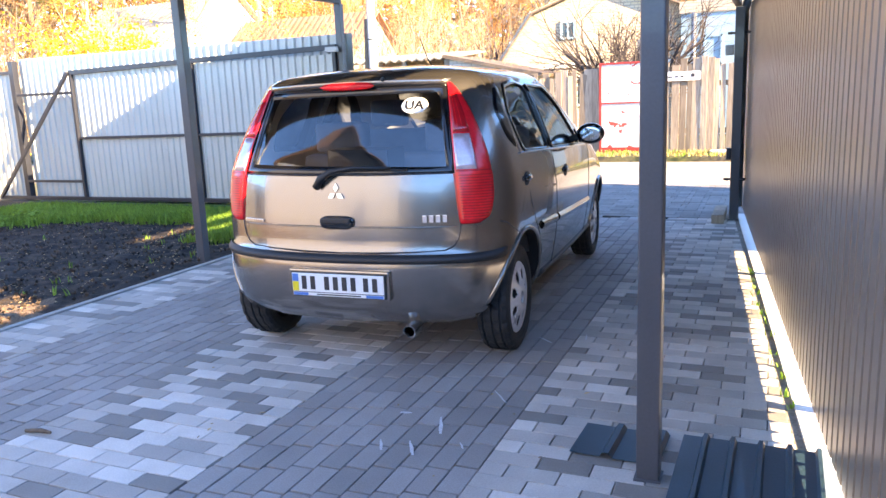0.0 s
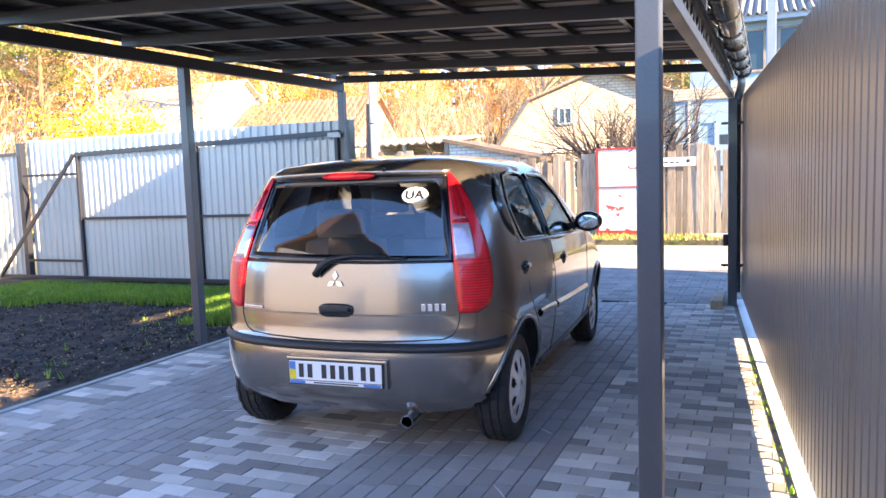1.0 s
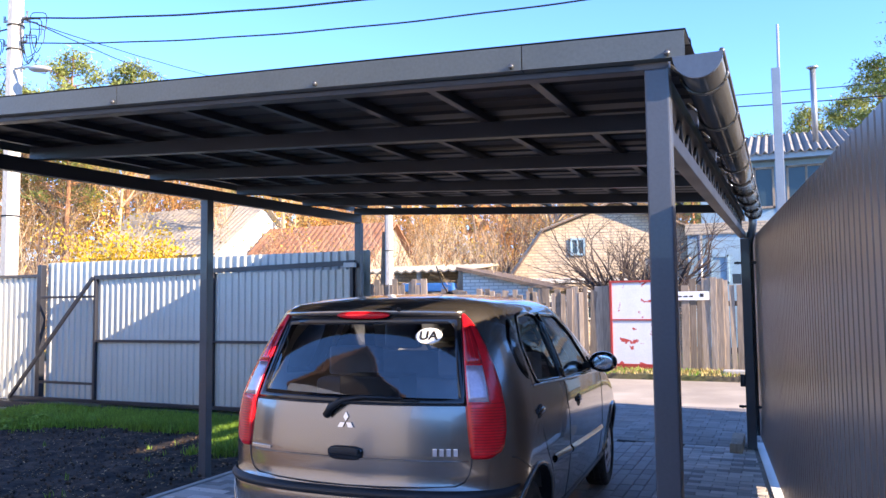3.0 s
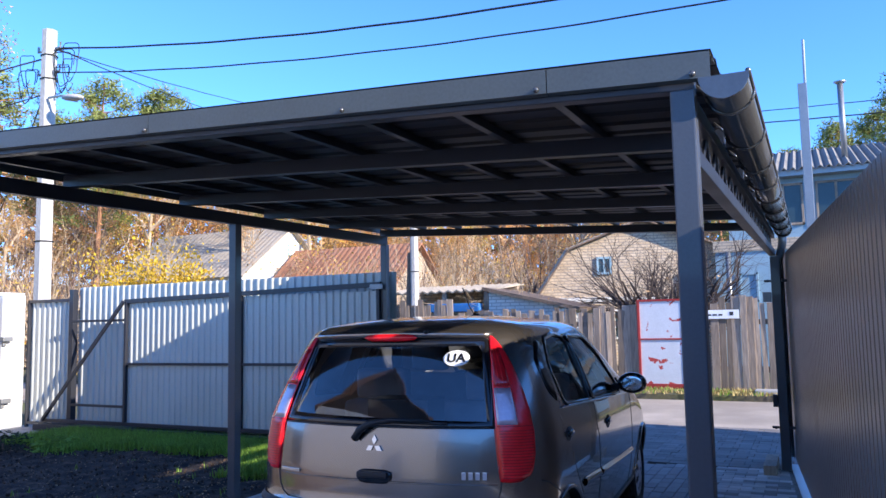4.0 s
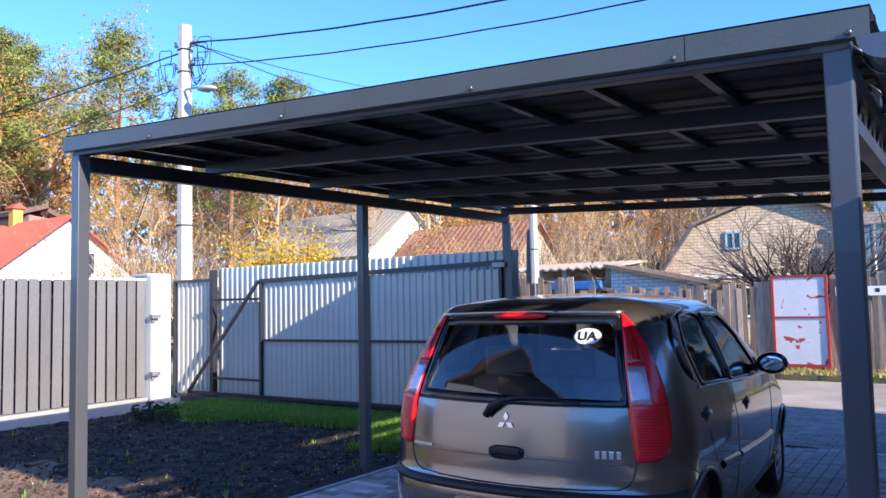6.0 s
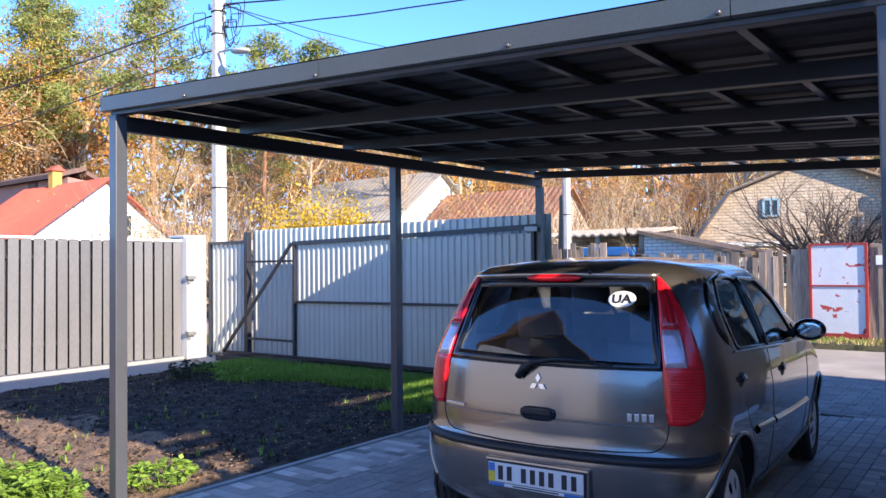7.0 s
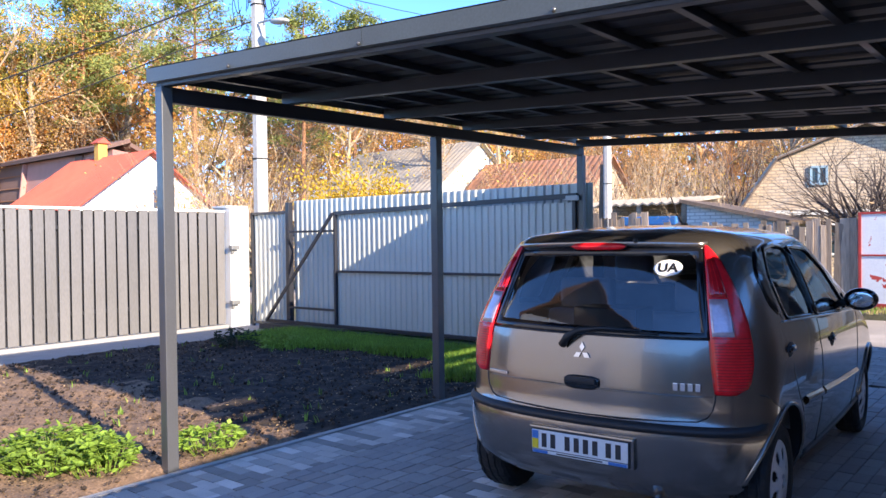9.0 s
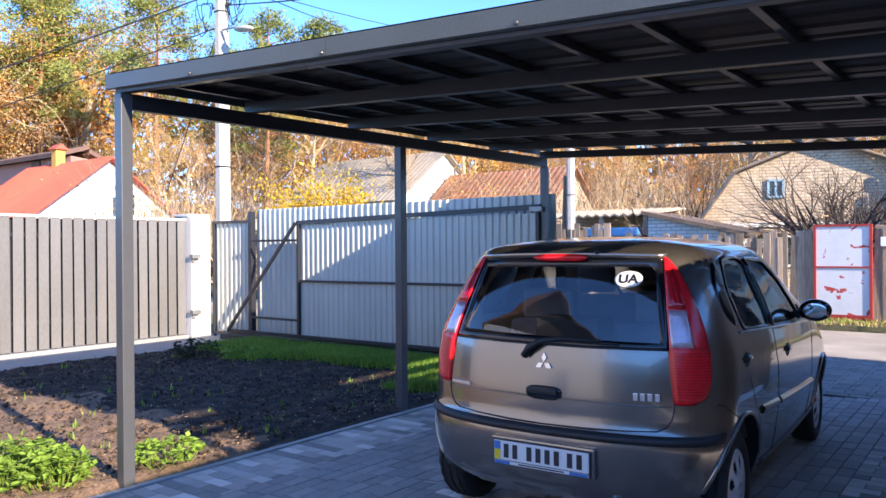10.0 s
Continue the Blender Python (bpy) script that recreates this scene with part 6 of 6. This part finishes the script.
# nearer shrubs
for x, y, s, k in ((-19.0, 12.5, 1.15, 1), (-17.0, 13.5, 1.2, 0), (-20.5, 13.2, 1.25, 0), (-22, 15.5, 1.3, 1), (-12.2, 19.5, 1.15, 1), (-10.4, 20.8, 1.2, 0), (-8.9, 21.8, 1.15, 0), (-7.6, 21.3, 1.0, 0),
                   (-11.5, 23, 1.3, 2), (-24.5, 14.5, 1.2, 2), (-11.0, 24.5, 1.1, 1)):
    plant(shrubs[k], x, y, s)
for ob in pines + broads + shrubs:
    x, y = polar(rt.uniform(20, 70), 60)
    ob.matrix_basis = Matrix.Translation((x, y, 0))
yb = bare_shrub(310, 2.9, "rounded shrub full of yellow leaves behind the fence", "twig_dark", 20, 15000, M["leaf_yellow"], 0.02, 0.62, size=0.085, loose=0.2)
yb.matrix_basis = pose(-15.0, 15, 0.3) @ Matrix.Diagonal((0.95, 0.9, 1.05, 1))
y2 = bare_shrub(311, 2.6, "shrub with golden and green leaves behind the fence", "twig_dark", 9, 700, M["leaf_gold"], 0.02, 0.6)
y2.matrix_basis = pose(-12.9, 15.6, 0.6)
db = bare_shrub(312, 3.3, "dark densely branched bare fruit tree behind the yard door", "bark_dark", 30, 60, M["leaf_brown"], 0.02, 0.9, 0.019, 3)
db.matrix_basis = pose(-2.6, 19.6, 0.8) @ Matrix.Diagonal((1.25, 1.2, 1.0, 1))
wb = bare_shrub(313, 3.6, "pale bare shrub with drooping twigs", "twig", 22, 90, M["leaf_brown"], 0.10, 0.8, 0.008, 3)
wb.matrix_basis = pose(-7.2, 19.9, 0.5)


# the wood behind, too deep to count
def far_wood():
    rn = random.Random(9)
    for nm, material, n, kind in (("wood_stems", M["twig_dark"], 900, 0), ("wood_foliage", M["leaf_orange"], 17000, 1), ("wood_foliage", M["leaf_brown"], 17000, 1), ("wood_foliage", M["leaf_orange_pale"], 16000, 1), ("wood_foliage", M["needle"], 4000, 1)):
        vs, fs = [], []
        for _ in range(n):
            az, r = rn.uniform(-25, 84), rn.uniform(58, 78)
            x, y = polar(az, r)
            if kind == 0:
                h, w, l = rn.uniform(6, 13), rn.uniform(0.03, 0.10), rn.gauss(0, 0.5)
                k = len(vs)
                for q in range(3):
                    a = q * 2.094
                    vs += [(x + w * math.cos(a), y + w * math.sin(a), 0), (x + l + 0.2 * w * math.cos(a), y + 0.2 * w * math.sin(a), h)]
                fs += [(k, k + 2, k + 3, k + 1), (k + 2, k + 4, k + 5, k + 3), (k + 4, k, k + 1, k + 5)]
            else:
                top = (10.5 if az < 40 else 15.5) + 3.5 * noise.noise(Vector((az * 0.35, 3, 0)))
                z = rn.uniform(0.3, 1) ** 0.8 * top
                s = rn.uniform(0.14, 0.42)
                a = Vector((rn.gauss(0, 1), rn.gauss(0, 1), rn.gauss(0, 1))).normalized()
                b = a.cross(Vector((rn.gauss(0, 1), rn.gauss(0, 1), rn.gauss(0, 1)))).normalized()
                c = Vector((x, y, z))
                k = len(vs)
                vs += [tuple(c + a * s), tuple(c + b * s * 0.6), tuple(c - a * s), tuple(c - b * s * 0.6)]
                fs.append((k, k + 1, k + 2, k + 3))
        me = bpy.data.meshes.new(nm)
        me.from_pydata(vs, [], fs)
        me.materials.append(material)
        tagged(new(nm, me), "deep autumn wood of bare stems and coloured leaves", "wood", kind="stuff")
    # the wooded bank behind it all
    bm = bmesh.new()
    prev = None
    for az in np.arange(-40, 96, 2.0):
        x0, y0 = polar(az, 80)
        x1, y1 = polar(az, 95)
        z = 6.5 + 1.5 * noise.noise(Vector((az * 0.3, 0, 0))) + 0.8 * noise.noise(Vector((az * 1.3, 5, 0)))
        cur = [bm.verts.new(p) for p in ((x0, y0, -0.5), (x1, y1, z), (x1 * 1.3, y1 * 1.3, z))]
        if prev:
            bm.faces.new((prev[0], cur[0], cur[1], prev[1]))
            bm.faces.new((prev[1], cur[1], cur[2], prev[2]))
        prev = cur
    tagged(part("wooded_bank", bm, M["earth_wood"]), "far wooded bank covered with autumn scrub", "hill", kind="structure")


M["earth_wood"] = mat("autumn_scrub", (0.22, 0.13, 0.06), 0.95, 0, 0.4, 0.5, 3, 0.8, second=(0.1, 0.09, 0.04))
far_wood()


# ---- small things of the yard ----
M["straw"] = leafy("straw_grass", (0.42, 0.33, 0.13))
M["leaf_dry"] = leafy("dry_leaf", (0.42, 0.29, 0.15), 0.6)
M["leaf_green"] = leafy("herb_leaf", (0.24, 0.38, 0.055), 0.35)
M["leaf_dark"] = leafy("dark_leaf", (0.035, 0.06, 0.03), 0.35)
M["sheet_blue"] = mat("blue_grey_sheet", (0.022, 0.052, 0.075), 0.4, 0.0, 0.1, 4, 90, 0.04, coat=0.15)


def roof_offcut(name, x0, y0, length, width, turn, ribs, z=0.012):
    """A short length of ribbed roof sheet lying on the paving."""
    bm = bmesh.new()
    pts = []
    pitch = width / ribs
    for k in range(ribs):
        for dx, h in ((0, 0.0), (pitch * 0.70, 0.0), (pitch * 0.78, 0.018), (pitch * 0.90, 0.018), (pitch * 0.98, 0.0)):
            pts.append((k * pitch + dx, h))
    pts.append((width, 0.0))
    a = [bm.verts.new((x, 0, h)) for x, h in pts]
    b = [bm.verts.new((x, length, h + 0.004)) for x, h in pts]
    for i in range(len(pts) - 1):
        bm.faces.new((a[i], a[i + 1], b[i + 1], b[i]))
    ob = part(name, bm, M["sheet_blue"])
    ob.matrix_basis = pose(x0, y0, z, 0, 0, turn)
    ob.modifiers.new("thick", 'SOLIDIFY').thickness = 0.0015
    return tagged(ob, "blue-grey ribbed metal roof sheet offcut lying on the paving", "metal sheet", "roof sheet offcuts")


roof_offcut("metal_sheet", 0.17, 2.05, 1.13, 0.50, -1.0, 5, 0.02)
roof_offcut("metal_sheet", -0.215, 2.93, 0.27, 0.34, -3.0, 2, 0.008)


def tuft(bm, x, y, z, n, h, spread, rnd, width=0.006):
    for _ in range(n):
        a = rnd.uniform(0, 2 * math.pi)
        px, py = x + rnd.gauss(0, spread), y + rnd.gauss(0, spread)
        hh = h * rnd.uniform(0.5, 1.2)
        lean = rnd.uniform(0.1, 0.7) * hh
        d = Vector((math.cos(a), math.sin(a), 0))
        s = Vector((-d.y, d.x, 0)) * width * rnd.uniform(0.6, 1.3)
        b0 = Vector((px, py, z))
        m = b0 + d * lean * 0.35 + Vector((0, 0, hh * 0.6))
        t = b0 + d * lean + Vector((0, 0, hh))
        v = [bm.verts.new(p) for p in (b0 - s, b0 + s, m + s * 0.8, m - s * 0.8, t)]
        bm.faces.new((v[0], v[1], v[2], v[3]))
        bm.faces.new((v[3], v[2], v[4]))


rnd = random.Random(11)
bm = bmesh.new()
for _ in range(6800):
    x = rnd.uniform(-9.4, -4.2)
    lo = 7.0 + 0.25 * math.sin(x * 1.7) + 0.15 * math.sin(x * 4.1) - (0.5 if x > -5.0 else 0)
    y = rnd.uniform(lo, 8.12)
    if y - lo < 0.3 and rnd.random() > (y - lo) / 0.3 + 0.15:
        continue
    tuft(bm, x, y, 0.0, 6, 0.12, 0.03, rnd)
tagged(part("grass", bm, M["grass"]), "strip of bright green lawn grass before the gate", "grass", kind="stuff")
bm = bmesh.new()
for _ in range(170):
    x = rnd.uniform(-9, 3)
    tuft(bm, x, rnd.uniform(15.0, 15.95), 0.09, 5, 0.08, 0.06, rnd, 0.012)
for _ in range(60):
    tuft(bm, rnd.uniform(-9.8, -4.3), rnd.uniform(3.2, 7.2), 0.01, 4, 0.07, 0.02, rnd)
for k in range(14):
    y = 3.6 + k * 0.21 + rnd.uniform(-0.1, 0.1)
    tuft(bm, wall_x(y) - 0.075, y, 0.0, 4, 0.04, 0.014, rnd)
dry = bmesh.new()
for _ in range(800):
    tuft(dry, rnd.uniform(-9, 3), rnd.uniform(15.0, 15.95), 0.09, 5, 0.07, 0.06, rnd, 0.012)
tagged(part("dry_grass", dry, M["straw"]), "dry straw-coloured grass on the verge", "grass", kind="stuff")
tagged(part("weeds", bm, M["grass"]), "scattered green weeds along the edges", "weeds", kind="stuff")


def leaf_shape(bm, p, d, n, length, width):
    """A small pointed leaf folded along its midrib."""
    d = d.normalized()
    s = d.cross(n).normalized()
    a, t = p, p + d * length
    m = p + d * length * 0.45 - n * width * 0.12
    l, r = p + d * length * 0.42 + s * width / 2 + n * width * 0.08, p + d * length * 0.42 - s * width / 2 + n * width * 0.08
    v = [bm.verts.new(q) for q in (a, l, t, r, m)]
    bm.faces.new((v[0], v[4], v[1]))
    bm.faces.new((v[1], v[4], v[2]))
    bm.faces.new((v[2], v[4], v[3]))
    bm.faces.new((v[3], v[4], v[0]))


def herb(name, x, y, r, h, n, material, label, seed, size=0.055):
    rn = random.Random(seed)
    t = thing(name, label, "plant", at=Matrix.Translation((x, y, 0.0)))
    bm, st = bmesh.new(), bmesh.new()
    for _ in range(n):
        a, q = rn.uniform(0, 2 * math.pi), r * math.sqrt(rn.random())
        top = Vector((q * math.cos(a), q * math.sin(a), h * (1 - 0.6 * (q / r) ** 2) * rn.uniform(0.45, 1.1)))
        foot = Vector((top.x * 0.7, top.y * 0.7, 0))
        tube(st, [foot, foot.lerp(top, 0.6) + Vector((rn.gauss(0, .01), rn.gauss(0, .01), 0)), top], [0.003, 0.002, 0.001], 4, False)
        for _ in range(5):
            d = Vector((rn.gauss(0, 1), rn.gauss(0, 1), rn.uniform(-0.2, 0.5)))
            leaf_shape(bm, top, d, Vector((rn.gauss(0, .3), rn.gauss(0, .3), 1)).normalized(), size * rn.uniform(0.6, 1.3), size * rn.uniform(0.5, 0.8))
    part("stalk", st, material, t)
    part("foliage", bm, material, t)
    return t


herb("herb_plant", -4.95, 2.42, 0.42, 0.26, 300, M["leaf_green"], "low bright green herb plant in the sunlit soil", 3)
herb("herb_plant", -4.55, 2.55, 0.25, 0.24, 110, M["leaf_green"], "low bright green herb plant in the sunlit soil", 4)
herb("herb_plant", -4.42, 3.28, 0.24, 0.2, 75, M["leaf_green"], "small green herb plant beside the carport post", 6)
herb("herb_plant", -8.75, 6.55, 0.38, 0.26, 90, M["leaf_dark"], "dark straggling garden plant at the grass edge", 8)
herb("herb_plant", -8.2, 6.9, 0.35, 0.18, 80, M["leaf_green"], "low green garden plant at the grass edge", 9)

bm = bmesh.new()
for _ in range(2000):
    x, y = rnd.uniform(-9.7, -4.2), rnd.uniform(1.2, 7.6)
    if rnd.random() < 0.5:
        x = -4.2 - abs(rnd.gauss(0, 1.0))
    leaf_shape(bm, Vector((x, y, 0.045 + rnd.uniform(-0.01, 0.01))), Vector((rnd.gauss(0, 1), rnd.gauss(0, 1), rnd.gauss(0, .2))),
               Vector((rnd.gauss(0, .3), rnd.gauss(0, .3), 1)).normalized(), rnd.uniform(0.012, 0.04), rnd.uniform(0.008, 0.02))
tagged(part("fallen_leaves", bm, M["leaf_dry"]), "dry fallen leaves scattered over the soil", "leaves", kind="stuff")
M["clod"] = mat("soil_clod", (0.065, 0.043, 0.03), 0.95, 0, 0.3, 20, 90, 0.6, vary="island", spread=0.8)
bm = bmesh.new()
for _ in range(7000):
    x, y = rnd.uniform(-9.7, -4.2), rnd.uniform(1.0, 7.4)
    r = 0.006 + 0.02 * rnd.random() ** 2.5
    bmv = []
    for q in ((1, 0, 0), (-1, 0, 0), (0, 1, 0), (0, -1, 0), (0, 0, 1), (0, 0, -1)):
        bmv.append(bm.verts.new((x + q[0] * r * rnd.uniform(.6, 1.3), y + q[1] * r * rnd.uniform(.6, 1.3), 0.025 + q[2] * r * 0.8)))
    for f in ((0, 2, 4), (2, 1, 4), (1, 3, 4), (3, 0, 4), (2, 0, 5), (1, 2, 5), (3, 1, 5), (0, 3, 5)):
        bm.faces.new([bmv[k] for k in f])
tagged(part("soil_clods", bm, M["clod"]), "loose dark clods of dug soil", "soil", kind="stuff")

# pale scuffs, a stick and crumbs on the paving
M["scuff"] = mat("pale_scuff", (0.62, 0.62, 0.64), 0.8, 0, 0.1, 20, 90, 0.0)
bm = bmesh.new()
for x, y, a, l, w in ((-0.76, 2.93, 112, 0.17, 0.010), (-0.79, 2.72, 120, 0.13, 0.009), (-0.93, 2.72, 118, 0.10, 0.007), (-0.60, 3.32, 128, 0.16, 0.005), (-1.02, 3.08, 10, 0.055, 0.012),
                      (-0.62, 2.83, 122, 0.06, 0.005), (-2.7, 4.0, 20, 0.12, 0.01), (-2.9, 4.25, 35, 0.14, 0.008), (-0.62, 4.2, 140, 0.12, 0.006), (-0.45, 4.3, 100, 0.1, 0.006)):
    d = Vector((math.cos(radians(a)), math.sin(radians(a)), 0))
    n_ = Vector((-d.y, d.x, 0))
    pts = [Vector((x, y, 0.003)) + d * l * t + n_ * 0.001 * math.sin(t * 9) for t in np.linspace(0, 1, 7)]
    for p, q, t in zip(pts, pts[1:], np.linspace(0.2, 1, 6)):
        ww = n_ * w * (0.4 + math.sin(t * 3)) * 0.6
        bm.faces.new([bm.verts.new(v) for v in (p - ww, q - ww, q + ww, p + ww)])
tagged(part("paint_scratches", bm, M["scuff"]), "pale chalky scuff marks on the paving", "scuffs", kind="stuff")
bm = bmesh.new()
tube(bm, [(-2.52, 2.38, 0.012), (-2.45, 2.40, 0.014), (-2.39, 2.40, 0.012)], [0.008, 0.011, 0.006], 6)
tagged(part("twig", bm, M["bark"]), "short brown twig lying on the paving", "twig")
bm = bmesh.new()
for _ in range(70):
    x, y = rnd.uniform(-4.0, 0.4), rnd.uniform(2.2, 8.0)
    leaf_shape(bm, Vector((x, y, 0.006)), Vector((rnd.gauss(0, 1), rnd.gauss(0, 1), 0.1)), Vector((rnd.gauss(0, .2), rnd.gauss(0, .2), 1)).normalized(), rnd.uniform(0.012, 0.035), rnd.uniform(0.01, 0.02))
tagged(part("leaf_crumbs", bm, M["leaf_dry"]), "tiny dry leaf crumbs on the paving", "leaves", kind="stuff")

# kerb stone and brick at the gate post
bm = bmesh.new()
box(bm, -0.05, 0.07, 8.28, 8.95, -0.01, 0.09, 0.008)
tagged(part("timber_block", bm, M["old_wood"]), "pale timber block lying beside the gate post", "timber")
bm = bmesh.new()
box(bm, 0.02, 0.10, 8.56, 8.64, 1.66, 1.76, 0.006)
part("gate_lock_box", bm, M["pole_steel"], carport, "small steel latch box")
for z in (0.42, 1.87):
    for x in (0.075, 0.235):
        bm = bmesh.new()
        box(bm, x - 0.035, x + 0.03, 8.55, 8.57, z - 0.012, z + 0.012, 0.003)
        bmesh.ops.create_cone(bm, cap_ends=True, segments=8, radius1=0.016, radius2=0.016, depth=0.02, matrix=Matrix.Translation((x, 8.545, z)) @ Matrix.Rotation(radians(90), 4, 'X'))
        part("tab", bm, M["paint_dark"], carport, "small steel lug with a bolt")
bm = bmesh.new()
box(bm, 0.06, 0.105, 8.53, 8.60, 0.62, 0.74, 0.006)
part("hinge", bm, M["paint_dark"], carport, "steel gate stop")


# ---- block paving, the last of the large pieces ----
def block(w, l):
    """One paving block with a chamfered top."""
    c, g, h = 0.0016, 0.0026, 0.045
    bm = bmesh.new()
    x, y = w / 2 - g, l / 2 - g
    lo = [bm.verts.new(p) for p in ((-x, -y, -h), (x, -y, -h), (x, y, -h), (-x, y, -h))]
    mid = [bm.verts.new(p) for p in ((-x, -y, -c), (x, -y, -c), (x, y, -c), (-x, y, -c))]
    top = [bm.verts.new(p) for p in ((-x + c, -y + c, 0), (x - c, -y + c, 0), (x - c, y - c, 0), (-x + c, y - c, 0))]
    bm.faces.new(top)
    for i in range(4):
        j = (i + 1) % 4
        bm.faces.new((mid[i], mid[j], top[j], top[i]))
        bm.faces.new((lo[i], lo[j], mid[j], mid[i]))
    return bm


def verts_of(w, l):
    bm = block(w, l)
    v = [tuple(q.co) for q in bm.verts]
    bm.verts.index_update()
    f = [[q.index for q in fc.verts] for fc in bm.faces]
    bm.free()
    return v, f


STRIPS = [(-0.505, 0.70, "mix"), (-1.51, -0.505, "dark"), (-2.52, -1.51, "mix"), (-3.53, -2.52, "dark"), (-4.08, -3.53, "mix")]
shared = {}
joined = {"mix": ([], []), "dark": ([], []), "apron": ([], [])}
count = {"mix": 0, "dark": 0}
rp = random.Random(21)


def lay(cx, cy, w, l, kind, parent, near, z=0.0):
    zz = z + rp.uniform(-0.0015, 0.0015)
    if near:
        key = (round(w, 3), round(l, 3), kind)
        if key not in shared:
            shared[key] = mesh_of("paving_block", block(w, l), M["paver_mix"] if kind == "mix" else M["paver_dark"])
        ob = new("paving_block", shared[key])
        ob.parent = parent
        ob.location = (cx, cy, zz)
        ob.rotation_euler = (rp.gauss(0, .002), rp.gauss(0, .002), rp.gauss(0, .004))
        return
    vs, fs = joined[kind]
    v, f = verts_of(w, l)
    k = len(vs)
    vs += [(cx + a, cy + b, zz + c) for a, b, c in v]
    fs += [[k + i for i in q] for q in f]


for x0, x1, kind in STRIPS:
    y = -2.85
    if kind == "mix":
        row = 0
        while y < GATE_Y - 0.05:
            x = x0
            right = wall_x(y) - 0.09 if x0 > -1 else x1
            l = 0.1 if row % 2 else 0.2
            while x < right - 0.02:
                l = min(l, right - x)
                near = 2.1 < y < 5.0 and -2.6 < x < 0.75 and count["mix"] < 290
                if near:
                    count["mix"] += 1
                lay(x + l / 2, y + 0.05, l, 0.1, "mix", pavement, near)
                x += l
                l = 0.2
            y += 0.1004
            row += 1
    else:
        n = 10
        w = (x1 - x0) / n
        for k in range(n):
            y = -2.8 - (0.1 if k % 2 else 0.0) - 0.07 * (k % 3)
            while y < GATE_Y - 0.1:
                near = 2.1 < y < 4.6 and x0 > -2 and count["dark"] < 130
                if near:
                    count["dark"] += 1
                lay(x0 + w * (k + 0.5), y + 0.1, w, 0.194, "dark", pavement, near)
                y += 0.2
# plain transverse course and squarer blocks of the apron
y = GATE_Y + 0.02
row = 0
while y < 11.35:
    x = -4.6 - (0.06 if row % 2 else 0)
    while x < 2.4:
        lay(x + 0.1, y + 0.08, 0.2, 0.16, "apron", apron, False)
        x += 0.2
    y += 0.1605
    row += 1
for kind, (vs, fs) in joined.items():
    me = bpy.data.meshes.new("paving_blocks")
    me.from_pydata(vs, [], fs)
    me.materials.append(M[{"mix": "paver_mix_far", "dark": "paver_dark_far", "apron": "paver_apron_shade"}[kind]])
    ob = new("paving_blocks", me)
    ob.parent = apron if kind == "apron" else pavement
    tagged(ob, kind="stuff")
